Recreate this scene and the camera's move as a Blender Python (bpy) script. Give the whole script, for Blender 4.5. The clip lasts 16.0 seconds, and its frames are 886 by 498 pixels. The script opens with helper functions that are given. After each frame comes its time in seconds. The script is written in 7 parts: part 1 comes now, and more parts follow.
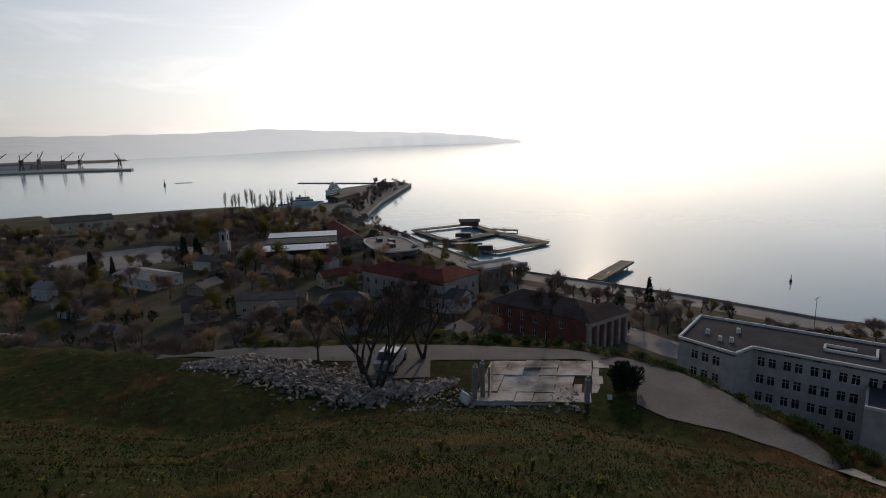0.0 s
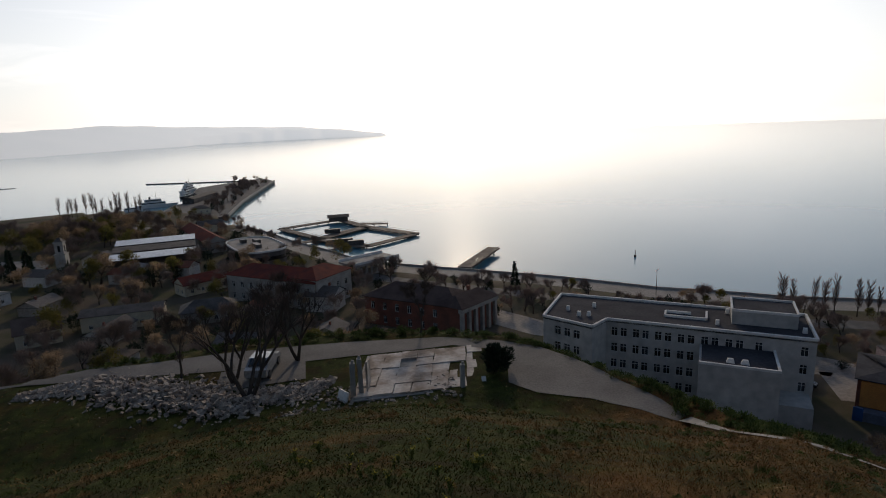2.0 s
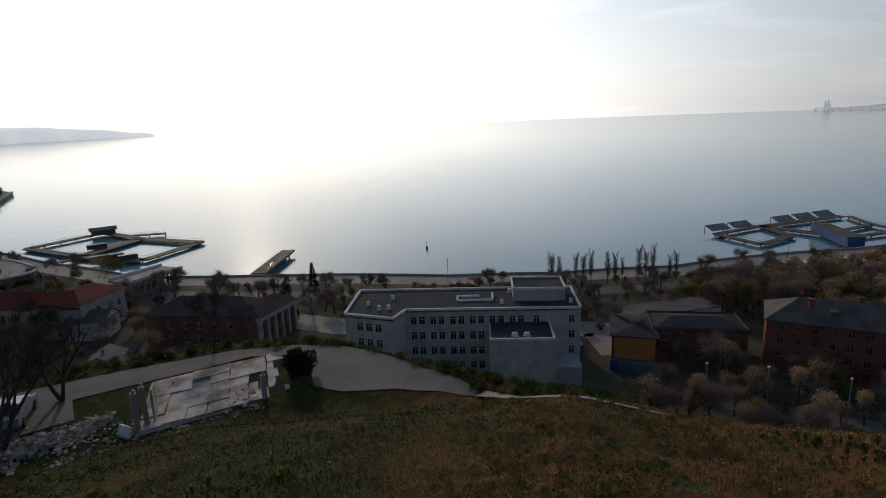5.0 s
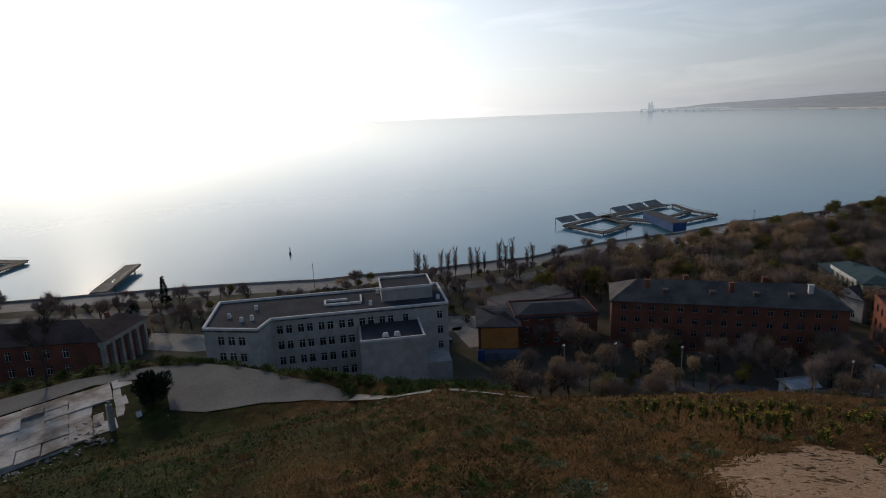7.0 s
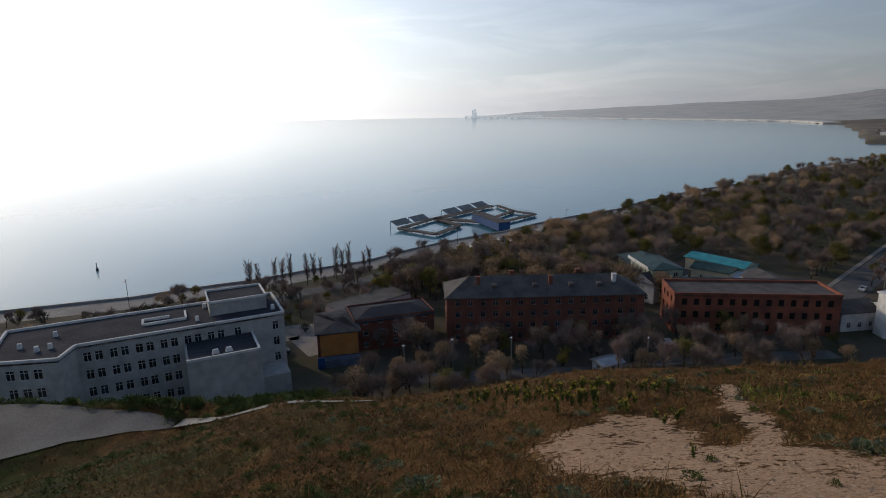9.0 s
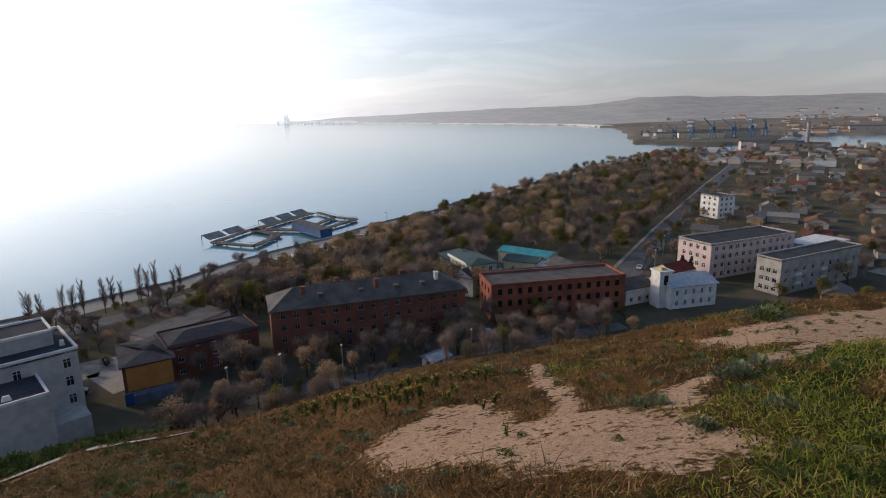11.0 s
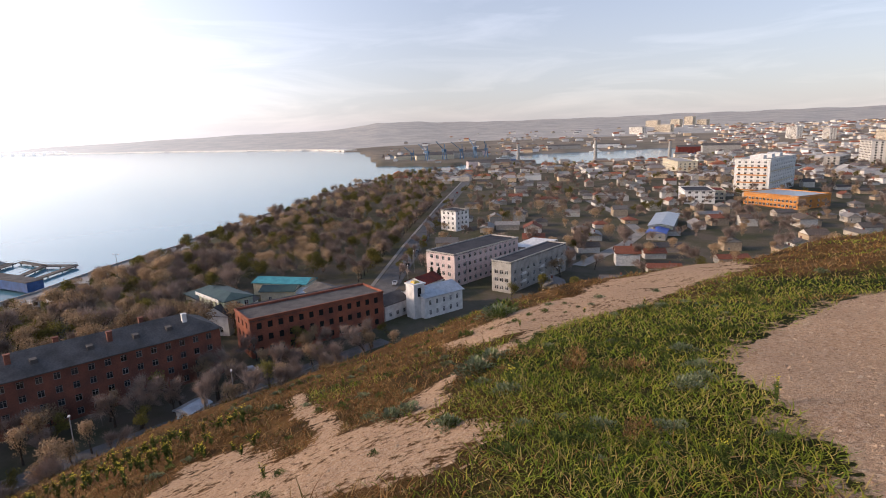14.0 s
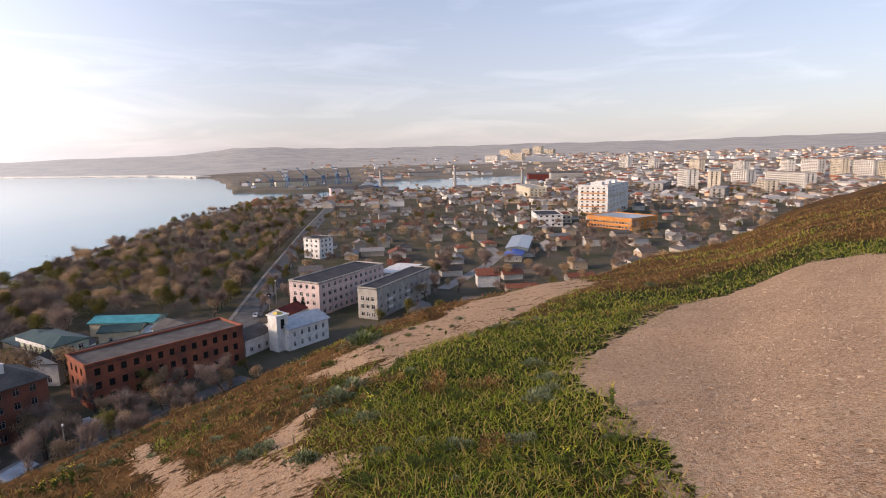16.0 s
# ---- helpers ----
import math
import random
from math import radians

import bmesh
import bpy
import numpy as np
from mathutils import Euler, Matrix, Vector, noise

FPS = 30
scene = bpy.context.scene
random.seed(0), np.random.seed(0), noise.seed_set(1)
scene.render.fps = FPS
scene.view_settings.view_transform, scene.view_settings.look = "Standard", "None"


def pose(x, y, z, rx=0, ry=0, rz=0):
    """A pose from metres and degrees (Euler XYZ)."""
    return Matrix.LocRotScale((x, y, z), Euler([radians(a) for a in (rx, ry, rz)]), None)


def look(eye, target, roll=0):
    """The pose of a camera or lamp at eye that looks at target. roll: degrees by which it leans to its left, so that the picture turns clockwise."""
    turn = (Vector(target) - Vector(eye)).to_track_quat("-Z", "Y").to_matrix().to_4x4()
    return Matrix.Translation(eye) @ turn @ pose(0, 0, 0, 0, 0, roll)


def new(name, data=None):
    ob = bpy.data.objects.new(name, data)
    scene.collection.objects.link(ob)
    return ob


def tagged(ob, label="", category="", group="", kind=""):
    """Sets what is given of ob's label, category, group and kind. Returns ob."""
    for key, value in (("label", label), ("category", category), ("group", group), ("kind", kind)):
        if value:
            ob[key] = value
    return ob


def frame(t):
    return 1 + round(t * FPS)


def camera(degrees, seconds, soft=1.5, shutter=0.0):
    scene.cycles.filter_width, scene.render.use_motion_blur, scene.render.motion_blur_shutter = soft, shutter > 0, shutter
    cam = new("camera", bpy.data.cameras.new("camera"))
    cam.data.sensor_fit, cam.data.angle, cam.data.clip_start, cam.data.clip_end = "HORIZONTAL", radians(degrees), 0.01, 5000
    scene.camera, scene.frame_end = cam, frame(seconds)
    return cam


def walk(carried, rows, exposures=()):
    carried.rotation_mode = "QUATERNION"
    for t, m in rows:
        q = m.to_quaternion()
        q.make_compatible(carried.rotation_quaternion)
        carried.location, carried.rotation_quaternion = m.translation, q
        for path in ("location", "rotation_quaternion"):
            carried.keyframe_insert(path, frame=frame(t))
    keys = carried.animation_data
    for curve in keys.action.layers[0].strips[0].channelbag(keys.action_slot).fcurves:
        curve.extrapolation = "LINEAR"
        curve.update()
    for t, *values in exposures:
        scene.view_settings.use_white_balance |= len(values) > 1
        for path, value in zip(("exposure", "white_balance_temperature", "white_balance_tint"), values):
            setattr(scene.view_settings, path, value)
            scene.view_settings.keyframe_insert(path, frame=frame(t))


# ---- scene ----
# The camera turns on the spot, held at arm's length from the turning axis.
cam = camera(75.2, 16.0, soft=1.0)
PATH = [
    (0.0, pose(0.000, 0.450, 60, 78.93, 1.19, -0.23)),
    (0.5, pose(0.023, 0.449, 60, 78.62, 1.42, -3.23)),
    (1.0, pose(0.048, 0.447, 60, 78.33, 1.72, -6.53)),
    (1.5, pose(0.074, 0.444, 60, 78.08, 1.85, -9.83)),
    (2.0, pose(0.101, 0.438, 60, 77.92, 2.06, -13.43)),
    (2.5, pose(0.123, 0.433, 60, 77.69, 1.96, -16.35)),
    (3.0, pose(0.147, 0.425, 60, 77.51, 1.77, -19.47)),
    (3.5, pose(0.174, 0.415, 60, 77.64, 1.94, -23.10)),
    (4.0, pose(0.199, 0.404, 60, 77.53, 2.05, -26.72)),
    (4.5, pose(0.223, 0.391, 60, 77.22, 2.04, -30.15)),
    (5.0, pose(0.248, 0.375, 60, 77.00, 2.26, -34.02)),
    (7.5, pose(0.349, 0.284, 60, 76.48, 1.88, -51.26)),
    (8.0, pose(0.367, 0.260, 60, 76.46, 1.43, -55.03)),
    (8.5, pose(0.383, 0.236, 60, 76.47, 1.55, -58.71)),
    (9.0, pose(0.404, 0.199, 60, 76.46, 0.98, -63.96)),
    (11.5, pose(0.449, 0.028, 60, 77.07, 1.13, -86.65)),
    (12.0, pose(0.450, -0.011, 60, 77.63, 1.04, -91.59)),
    (12.5, pose(0.448, -0.037, 60, 77.74, 1.00, -94.94)),
    (13.0, pose(0.445, -0.068, 60, 77.86, 1.31, -98.95)),
    (13.5, pose(0.439, -0.097, 60, 78.10, 1.46, -102.71)),
    (14.0, pose(0.432, -0.125, 60, 78.50, 1.71, -106.42)),
    (14.5, pose(0.426, -0.145, 60, 79.09, 1.60, -109.17)),
    (15.0, pose(0.416, -0.172, 60, 79.63, 1.52, -112.75)),
    (15.5, pose(0.405, -0.197, 60, 80.11, 1.40, -116.23)),
    (16.0, pose(0.391, -0.223, 60, 80.77, 1.10, -119.87)),
]
EXPOSURES = [(0.0, -1.05, 6600, 12), (5.0, -1.12, 6250, 10), (7.5, -0.97, 6100, 9), (9.0, -0.72, 6150, 10), (11.5, 0.05, 6450, 14), (13.0, 0.4, 6650, 17), (16.0, 0.55, 6900, 21)]
walk(cam, PATH, EXPOSURES)

# ---------------------------------------------------------------- light
SUN_AZ, SUN_EL = 15.0, 21.0
world = bpy.data.worlds.new("sky")
scene.world = world
world.use_nodes = True
wt = world.node_tree
wt.nodes.clear()


def wnode(kind, **kw):
    n = wt.nodes.new(kind)
    for k, v in kw.items():
        n.inputs[k].default_value = v
    return n


w_out = wt.nodes.new("ShaderNodeOutputWorld")
w_bg = wt.nodes.new("ShaderNodeBackground")
w_bg.inputs["Strength"].default_value = 0.15
w_sky = wt.nodes.new("ShaderNodeTexSky")
w_sky.sky_type = 'NISHITA'
w_sky.sun_disc = False
w_sky.sun_elevation = radians(SUN_EL)
w_sky.sun_rotation = radians(SUN_AZ)
w_sky.altitude = 60
w_sky.air_density = 1.0
w_sky.dust_density = 1.0
w_sky.ozone_density = 1.5
w_co = wt.nodes.new("ShaderNodeTexCoord")
w_sep = wt.nodes.new("ShaderNodeSeparateXYZ")
w_abs = wt.nodes.new("ShaderNodeMath")
w_abs.operation = 'ABSOLUTE'
w_com = wt.nodes.new("ShaderNodeCombineXYZ")
wt.links.new(w_co.outputs["Generated"], w_sep.inputs[0])
wt.links.new(w_sep.outputs[2], w_abs.inputs[0])
wt.links.new(w_sep.outputs[0], w_com.inputs[0])
wt.links.new(w_sep.outputs[1], w_com.inputs[1])
wt.links.new(w_abs.outputs[0], w_com.inputs[2])
wt.links.new(w_com.outputs[0], w_sky.inputs["Vector"])
# thin streaks of high cloud, stretched along the horizon
w_map = wt.nodes.new("ShaderNodeMapping")
w_map.inputs["Scale"].default_value = (2.2, 2.2, 14.0)
wt.links.new(w_com.outputs[0], w_map.inputs[0])
w_noise = wnode("ShaderNodeTexNoise", Scale=1.6, Detail=7.0, Roughness=0.58, Distortion=0.6)
wt.links.new(w_map.outputs[0], w_noise.inputs["Vector"])
w_ramp = wt.nodes.new("ShaderNodeValToRGB")
w_ramp.color_ramp.elements[0].position = 0.50
w_ramp.color_ramp.elements[0].color = (0, 0, 0, 1)
w_ramp.color_ramp.elements[1].position = 0.78
w_ramp.color_ramp.elements[1].color = (0.6, 0.6, 0.6, 1)
wt.links.new(w_noise.outputs[0], w_ramp.inputs[0])
# pale haze low over the horizon
w_low = wt.nodes.new("ShaderNodeValToRGB")
w_low.color_ramp.elements[0].position = 0.0
w_low.color_ramp.elements[0].color = (0.72, 0.72, 0.72, 1)
w_low.color_ramp.elements[1].position = 0.5
w_low.color_ramp.elements[1].color = (0, 0, 0, 1)
wt.links.new(w_abs.outputs[0], w_low.inputs[0])
w_haze = wt.nodes.new("ShaderNodeMixRGB")
w_dir = wt.nodes.new("ShaderNodeVectorMath")
w_dir.operation = 'DOT_PRODUCT'
w_dir.inputs[1].default_value = (math.sin(radians(SUN_AZ)) * math.cos(radians(SUN_EL)), math.cos(radians(SUN_AZ)) * math.cos(radians(SUN_EL)), math.sin(radians(SUN_EL)))
wt.links.new(w_com.outputs[0], w_dir.inputs[0])
w_glow = wt.nodes.new("ShaderNodeValToRGB")
w_glow.color_ramp.interpolation = 'B_SPLINE'
for i, (p, c) in enumerate(((0.0, (2.3, 2.35, 2.7)), (0.3, (3.9, 4.15, 4.8)), (0.65, (8.6, 8.8, 9.3)), (1.0, (29, 28.5, 28)))):
    el = w_glow.color_ramp.elements[i] if i < 2 else w_glow.color_ramp.elements.new(p)
    el.position, el.color = p, (*[v / 30 for v in c], 1)
wt.links.new(w_dir.outputs["Value"], w_glow.inputs[0])
w_scale = wt.nodes.new("ShaderNodeVectorMath")
w_scale.operation = 'SCALE'
w_scale.inputs["Scale"].default_value = 30.0
wt.links.new(w_glow.outputs[0], w_scale.inputs[0])
wt.links.new(w_scale.outputs[0], w_haze.inputs[2])
wt.links.new(w_low.outputs[0], w_haze.inputs[0])
wt.links.new(w_sky.outputs[0], w_haze.inputs[1])
w_veil = wt.nodes.new("ShaderNodeMixRGB")
w_veil.blend_type = 'MULTIPLY'
w_veil.inputs[0].default_value = 1.0
w_veil.inputs[2].default_value = (1.42, 1.34, 1.30, 1)
w_cloud = wt.nodes.new("ShaderNodeMixRGB")
wt.links.new(w_haze.outputs[0], w_veil.inputs[1])
wt.links.new(w_ramp.outputs[0], w_cloud.inputs[0])
wt.links.new(w_haze.outputs[0], w_cloud.inputs[1])
wt.links.new(w_veil.outputs[0], w_cloud.inputs[2])
wt.links.new(w_cloud.outputs[0], w_bg.inputs[0])
wt.links.new(w_bg.outputs[0], w_out.inputs[0])

sun_data = bpy.data.lights.new("sun", 'SUN')
sun_data.energy = 2.1
sun_data.angle = radians(3.0)
sun_data.color = (1.0, 0.80, 0.58)
sun = new("sun", sun_data)
a, e = radians(SUN_AZ), radians(SUN_EL)
sun.matrix_world = look(Vector((math.sin(a) * math.cos(e), math.cos(a) * math.cos(e), math.sin(e))) * 300, (0, 0, 0))


# ---------------------------------------------------------------- materials
def material(name, colour, colour2=None, rough=0.85, scale=1.0, fine=12.0, bump=0.3, metal=0.0, spec=0.3, vary=0.0, colour3=None):
    """Two scales of noise between up to three colours, a fine bump, and a little change from object to object."""
    m = bpy.data.materials.new(name)
    m.use_nodes = True
    nt = m.node_tree
    b = nt.nodes["Principled BSDF"]
    b.inputs["Roughness"].default_value = rough
    b.inputs["Metallic"].default_value = metal
    b.inputs["Specular IOR Level"].default_value = spec
    colour2 = colour2 or tuple(c * 0.72 for c in colour)
    geo = nt.nodes.new("ShaderNodeNewGeometry")
    n1 = nt.nodes.new("ShaderNodeTexNoise")
    n1.inputs["Scale"].default_value = scale
    n1.inputs["Detail"].default_value = 5
    n2 = nt.nodes.new("ShaderNodeTexNoise")
    n2.inputs["Scale"].default_value = scale * fine
    n2.inputs["Detail"].default_value = 4
    nt.links.new(geo.outputs["Position"], n1.inputs["Vector"])
    nt.links.new(geo.outputs["Position"], n2.inputs["Vector"])
    r = nt.nodes.new("ShaderNodeValToRGB")
    r.color_ramp.elements[0].position, r.color_ramp.elements[1].position = 0.36, 0.64
    r.color_ramp.elements[0].color = (*colour2, 1)
    r.color_ramp.elements[1].color = (*colour, 1)
    if colour3:
        el = r.color_ramp.elements.new(0.5)
        el.color = (*colour3, 1)
    nt.links.new(n1.outputs[0], r.inputs[0])
    mul = nt.nodes.new("ShaderNodeMixRGB")
    mul.blend_type = 'OVERLAY'
    mul.inputs[0].default_value = 0.45
    nt.links.new(r.outputs[0], mul.inputs[1])
    nt.links.new(n2.outputs[0], mul.inputs[2])
    last = mul.outputs[0]
    if vary:
        oi = nt.nodes.new("ShaderNodeObjectInfo")
        hsv = nt.nodes.new("ShaderNodeHueSaturation")
        mr = nt.nodes.new("ShaderNodeMapRange")
        mr.inputs["To Min"].default_value, mr.inputs["To Max"].default_value = 1 - vary, 1 + vary
        nt.links.new(oi.outputs["Random"], mr.inputs[0])
        nt.links.new(mr.outputs[0], hsv.inputs["Value"])
        nt.links.new(last, hsv.inputs["Color"])
        last = hsv.outputs[0]
    nt.links.new(last, b.inputs["Base Color"])
    if bump:
        bp = nt.nodes.new("ShaderNodeBump")
        bp.inputs["Strength"].default_value = bump
        bp.inputs["Distance"].default_value = 0.05
        nt.links.new(n2.outputs[0], bp.inputs["Height"])
        nt.links.new(bp.outputs[0], b.inputs["Normal"])
    return m


def random_material(name, colours, rough=0.85, scale=1.5, spread=0.25):
    """A colour picked per object from a short palette, dirtied by noise."""
    m = material(name, colours[0], rough=rough, scale=scale)
    nt = m.node_tree
    oi = nt.nodes.new("ShaderNodeObjectInfo")
    r = nt.nodes.new("ShaderNodeValToRGB")
    r.color_ramp.interpolation = 'CONSTANT'
    els = r.color_ramp.elements
    for i, c in enumerate(colours):
        el = els[i] if i < 2 else els.new(i / len(colours))
        el.position = i / len(colours)
        el.color = (*c, 1)
    nt.links.new(oi.outputs["Random"], r.inputs[0])
    base = nt.nodes["Principled BSDF"].inputs["Base Color"]
    old = base.links[0].from_socket
    mx = nt.nodes.new("ShaderNodeMixRGB")
    mx.blend_type = 'MULTIPLY'
    mx.inputs[0].default_value = 1.0
    sc = nt.nodes.new("ShaderNodeMixRGB")
    sc.blend_type = 'DIVIDE'
    sc.inputs[0].default_value = 1.0
    sc.inputs[2].default_value = (*colours[0], 1)
    nt.links.new(old, sc.inputs[1])
    nt.links.new(sc.outputs[0], mx.inputs[1])
    nt.links.new(r.outputs[0], mx.inputs[2])
    nt.links.new(mx.outputs[0], base)
    return m


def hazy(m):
    """Adds emission that stands in for light scattered by miles of air in front of far land and sea works: strongest
    towards the sun.
    """
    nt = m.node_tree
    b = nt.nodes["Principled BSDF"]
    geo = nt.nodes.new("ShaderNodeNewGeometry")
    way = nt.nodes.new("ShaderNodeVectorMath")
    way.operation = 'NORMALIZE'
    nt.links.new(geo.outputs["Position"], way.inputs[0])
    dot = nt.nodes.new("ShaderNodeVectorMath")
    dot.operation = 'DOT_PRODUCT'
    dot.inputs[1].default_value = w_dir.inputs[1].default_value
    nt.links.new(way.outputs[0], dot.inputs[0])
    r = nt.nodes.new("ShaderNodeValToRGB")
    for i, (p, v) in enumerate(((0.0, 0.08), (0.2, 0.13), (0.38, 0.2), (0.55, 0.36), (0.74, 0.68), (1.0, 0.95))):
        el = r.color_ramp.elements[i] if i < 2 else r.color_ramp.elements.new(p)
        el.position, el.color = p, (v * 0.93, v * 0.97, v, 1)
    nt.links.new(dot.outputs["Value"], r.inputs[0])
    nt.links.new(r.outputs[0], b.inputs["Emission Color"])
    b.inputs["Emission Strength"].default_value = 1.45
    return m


M_GREY_WALL = material("grey render", (0.50, 0.47, 0.43), (0.43, 0.405, 0.375), scale=0.12, fine=5, bump=0.1)
M_WHITE = material("white paint", (0.78, 0.76, 0.72), (0.62, 0.60, 0.57), scale=0.6)
M_CREAM = material("cream render", (0.62, 0.55, 0.40), (0.50, 0.44, 0.33), scale=0.3)
M_PINK = material("pale pink render", (0.60, 0.47, 0.44), (0.50, 0.40, 0.38), scale=0.2)
M_BRICK = material("red brick", (0.25, 0.092, 0.058), (0.15, 0.062, 0.045), scale=0.25, fine=14)
M_BRICK_OLD = material("weathered red brick", (0.34, 0.11, 0.06), (0.20, 0.075, 0.05), scale=0.3, fine=14)
M_STONE = material("grey stone", (0.42, 0.39, 0.35), (0.30, 0.28, 0.25), scale=0.4)
M_CONCRETE = material("concrete", (0.36, 0.34, 0.31), (0.24, 0.225, 0.20), scale=0.35, fine=10)
M_BITUMEN = material("bitumen felt roof", (0.065, 0.065, 0.072), (0.045, 0.045, 0.052), scale=0.2, fine=9, rough=0.95, spec=0.1)
M_SLATE = material("grey asbestos slate", (0.125, 0.11, 0.10), (0.075, 0.066, 0.06), scale=0.3, fine=9)
M_REDROOF = material("dark red sheet roof", (0.20, 0.045, 0.03), (0.12, 0.035, 0.03), scale=0.3, rough=0.9, spec=0.1)
M_GREENROOF = material("dark green sheet roof", (0.05, 0.085, 0.07), (0.03, 0.055, 0.05), scale=0.4, rough=0.5)
M_TEAL = material("turquoise awning", (0.06, 0.33, 0.36), (0.04, 0.24, 0.27), scale=0.5, rough=0.5)
M_BLUE = material("blue paint", (0.03, 0.09, 0.24), (0.02, 0.06, 0.17), scale=0.4, rough=0.5)
M_ORANGE = material("orange render", (0.55, 0.24, 0.06), (0.45, 0.18, 0.05), scale=0.4)
M_METAL = material("galvanised sheet", (0.55, 0.56, 0.57), (0.42, 0.43, 0.44), scale=0.7, rough=0.35, metal=0.6)
M_STEEL = material("dark painted steel", (0.10, 0.10, 0.10), (0.06, 0.05, 0.045), scale=1.5, rough=0.5, metal=0.3)
M_DECK = material("weathered timber deck", (0.17, 0.14, 0.115), (0.10, 0.085, 0.07), scale=0.3, fine=11)
M_ROAD = material("worn asphalt", (0.155, 0.145, 0.135), (0.10, 0.094, 0.088), scale=0.25, fine=30, bump=0.5)
M_PAVING = material("pale paving", (0.33, 0.30, 0.265), (0.24, 0.22, 0.195), scale=0.12, fine=12)
M_BARK = material("grey bark", (0.085, 0.065, 0.05), (0.05, 0.038, 0.03), scale=3)
M_TWIG = material("brown bare twigs", (0.34, 0.25, 0.2), (0.22, 0.16, 0.125), scale=0.4, vary=0.25, bump=0)
M_LEAF = material("young olive leaves", (0.24, 0.20, 0.055), (0.15, 0.135, 0.04), scale=0.5, vary=0.3, bump=0)
M_BUD = material("bronze spring buds", (0.42, 0.295, 0.18), (0.29, 0.20, 0.12), scale=0.4, vary=0.3, bump=0)
M_EVERGREEN = material("dark evergreen needles", (0.028, 0.045, 0.02), (0.015, 0.026, 0.013), scale=0.6, vary=0.25, bump=0)


def translucent(m, share):
    """Lets part of the light through thin leaves."""
    nt = m.node_tree
    b = nt.nodes["Principled BSDF"]
    b.inputs["Specular IOR Level"].default_value = 0.1
    t = nt.nodes.new("ShaderNodeBsdfTranslucent")
    mx = nt.nodes.new("ShaderNodeMixShader")
    mx.inputs[0].default_value = share
    nt.links.new(b.inputs["Base Color"].links[0].from_socket, t.inputs["Color"])
    nt.links.new(b.outputs[0], mx.inputs[1])
    nt.links.new(t.outputs[0], mx.inputs[2])
    nt.links.new(mx.outputs[0], nt.nodes["Material Output"].inputs["Surface"])
    return m


translucent(M_LEAF, 0.4)
translucent(M_BUD, 0.3)
M_FRAME = material("white window frame", (0.70, 0.69, 0.66), rough=0.5, scale=2)
M_FRAME_OLD = material("worn grey window frame", (0.34, 0.30, 0.27), (0.22, 0.19, 0.17), rough=0.7, scale=0.5)
M_FRAME_DARK = material("dark wooden window frame", (0.10, 0.07, 0.05), rough=0.6, scale=2)


def glass_material():
    m = material("window glass", (0.03, 0.035, 0.04), (0.015, 0.017, 0.02), rough=0.06, scale=0.4, bump=0.02, spec=0.7, vary=0.5)
    return m


M_GLASS = glass_material()
M_DARK = material("unlit opening", (0.02, 0.018, 0.016), rough=0.9)


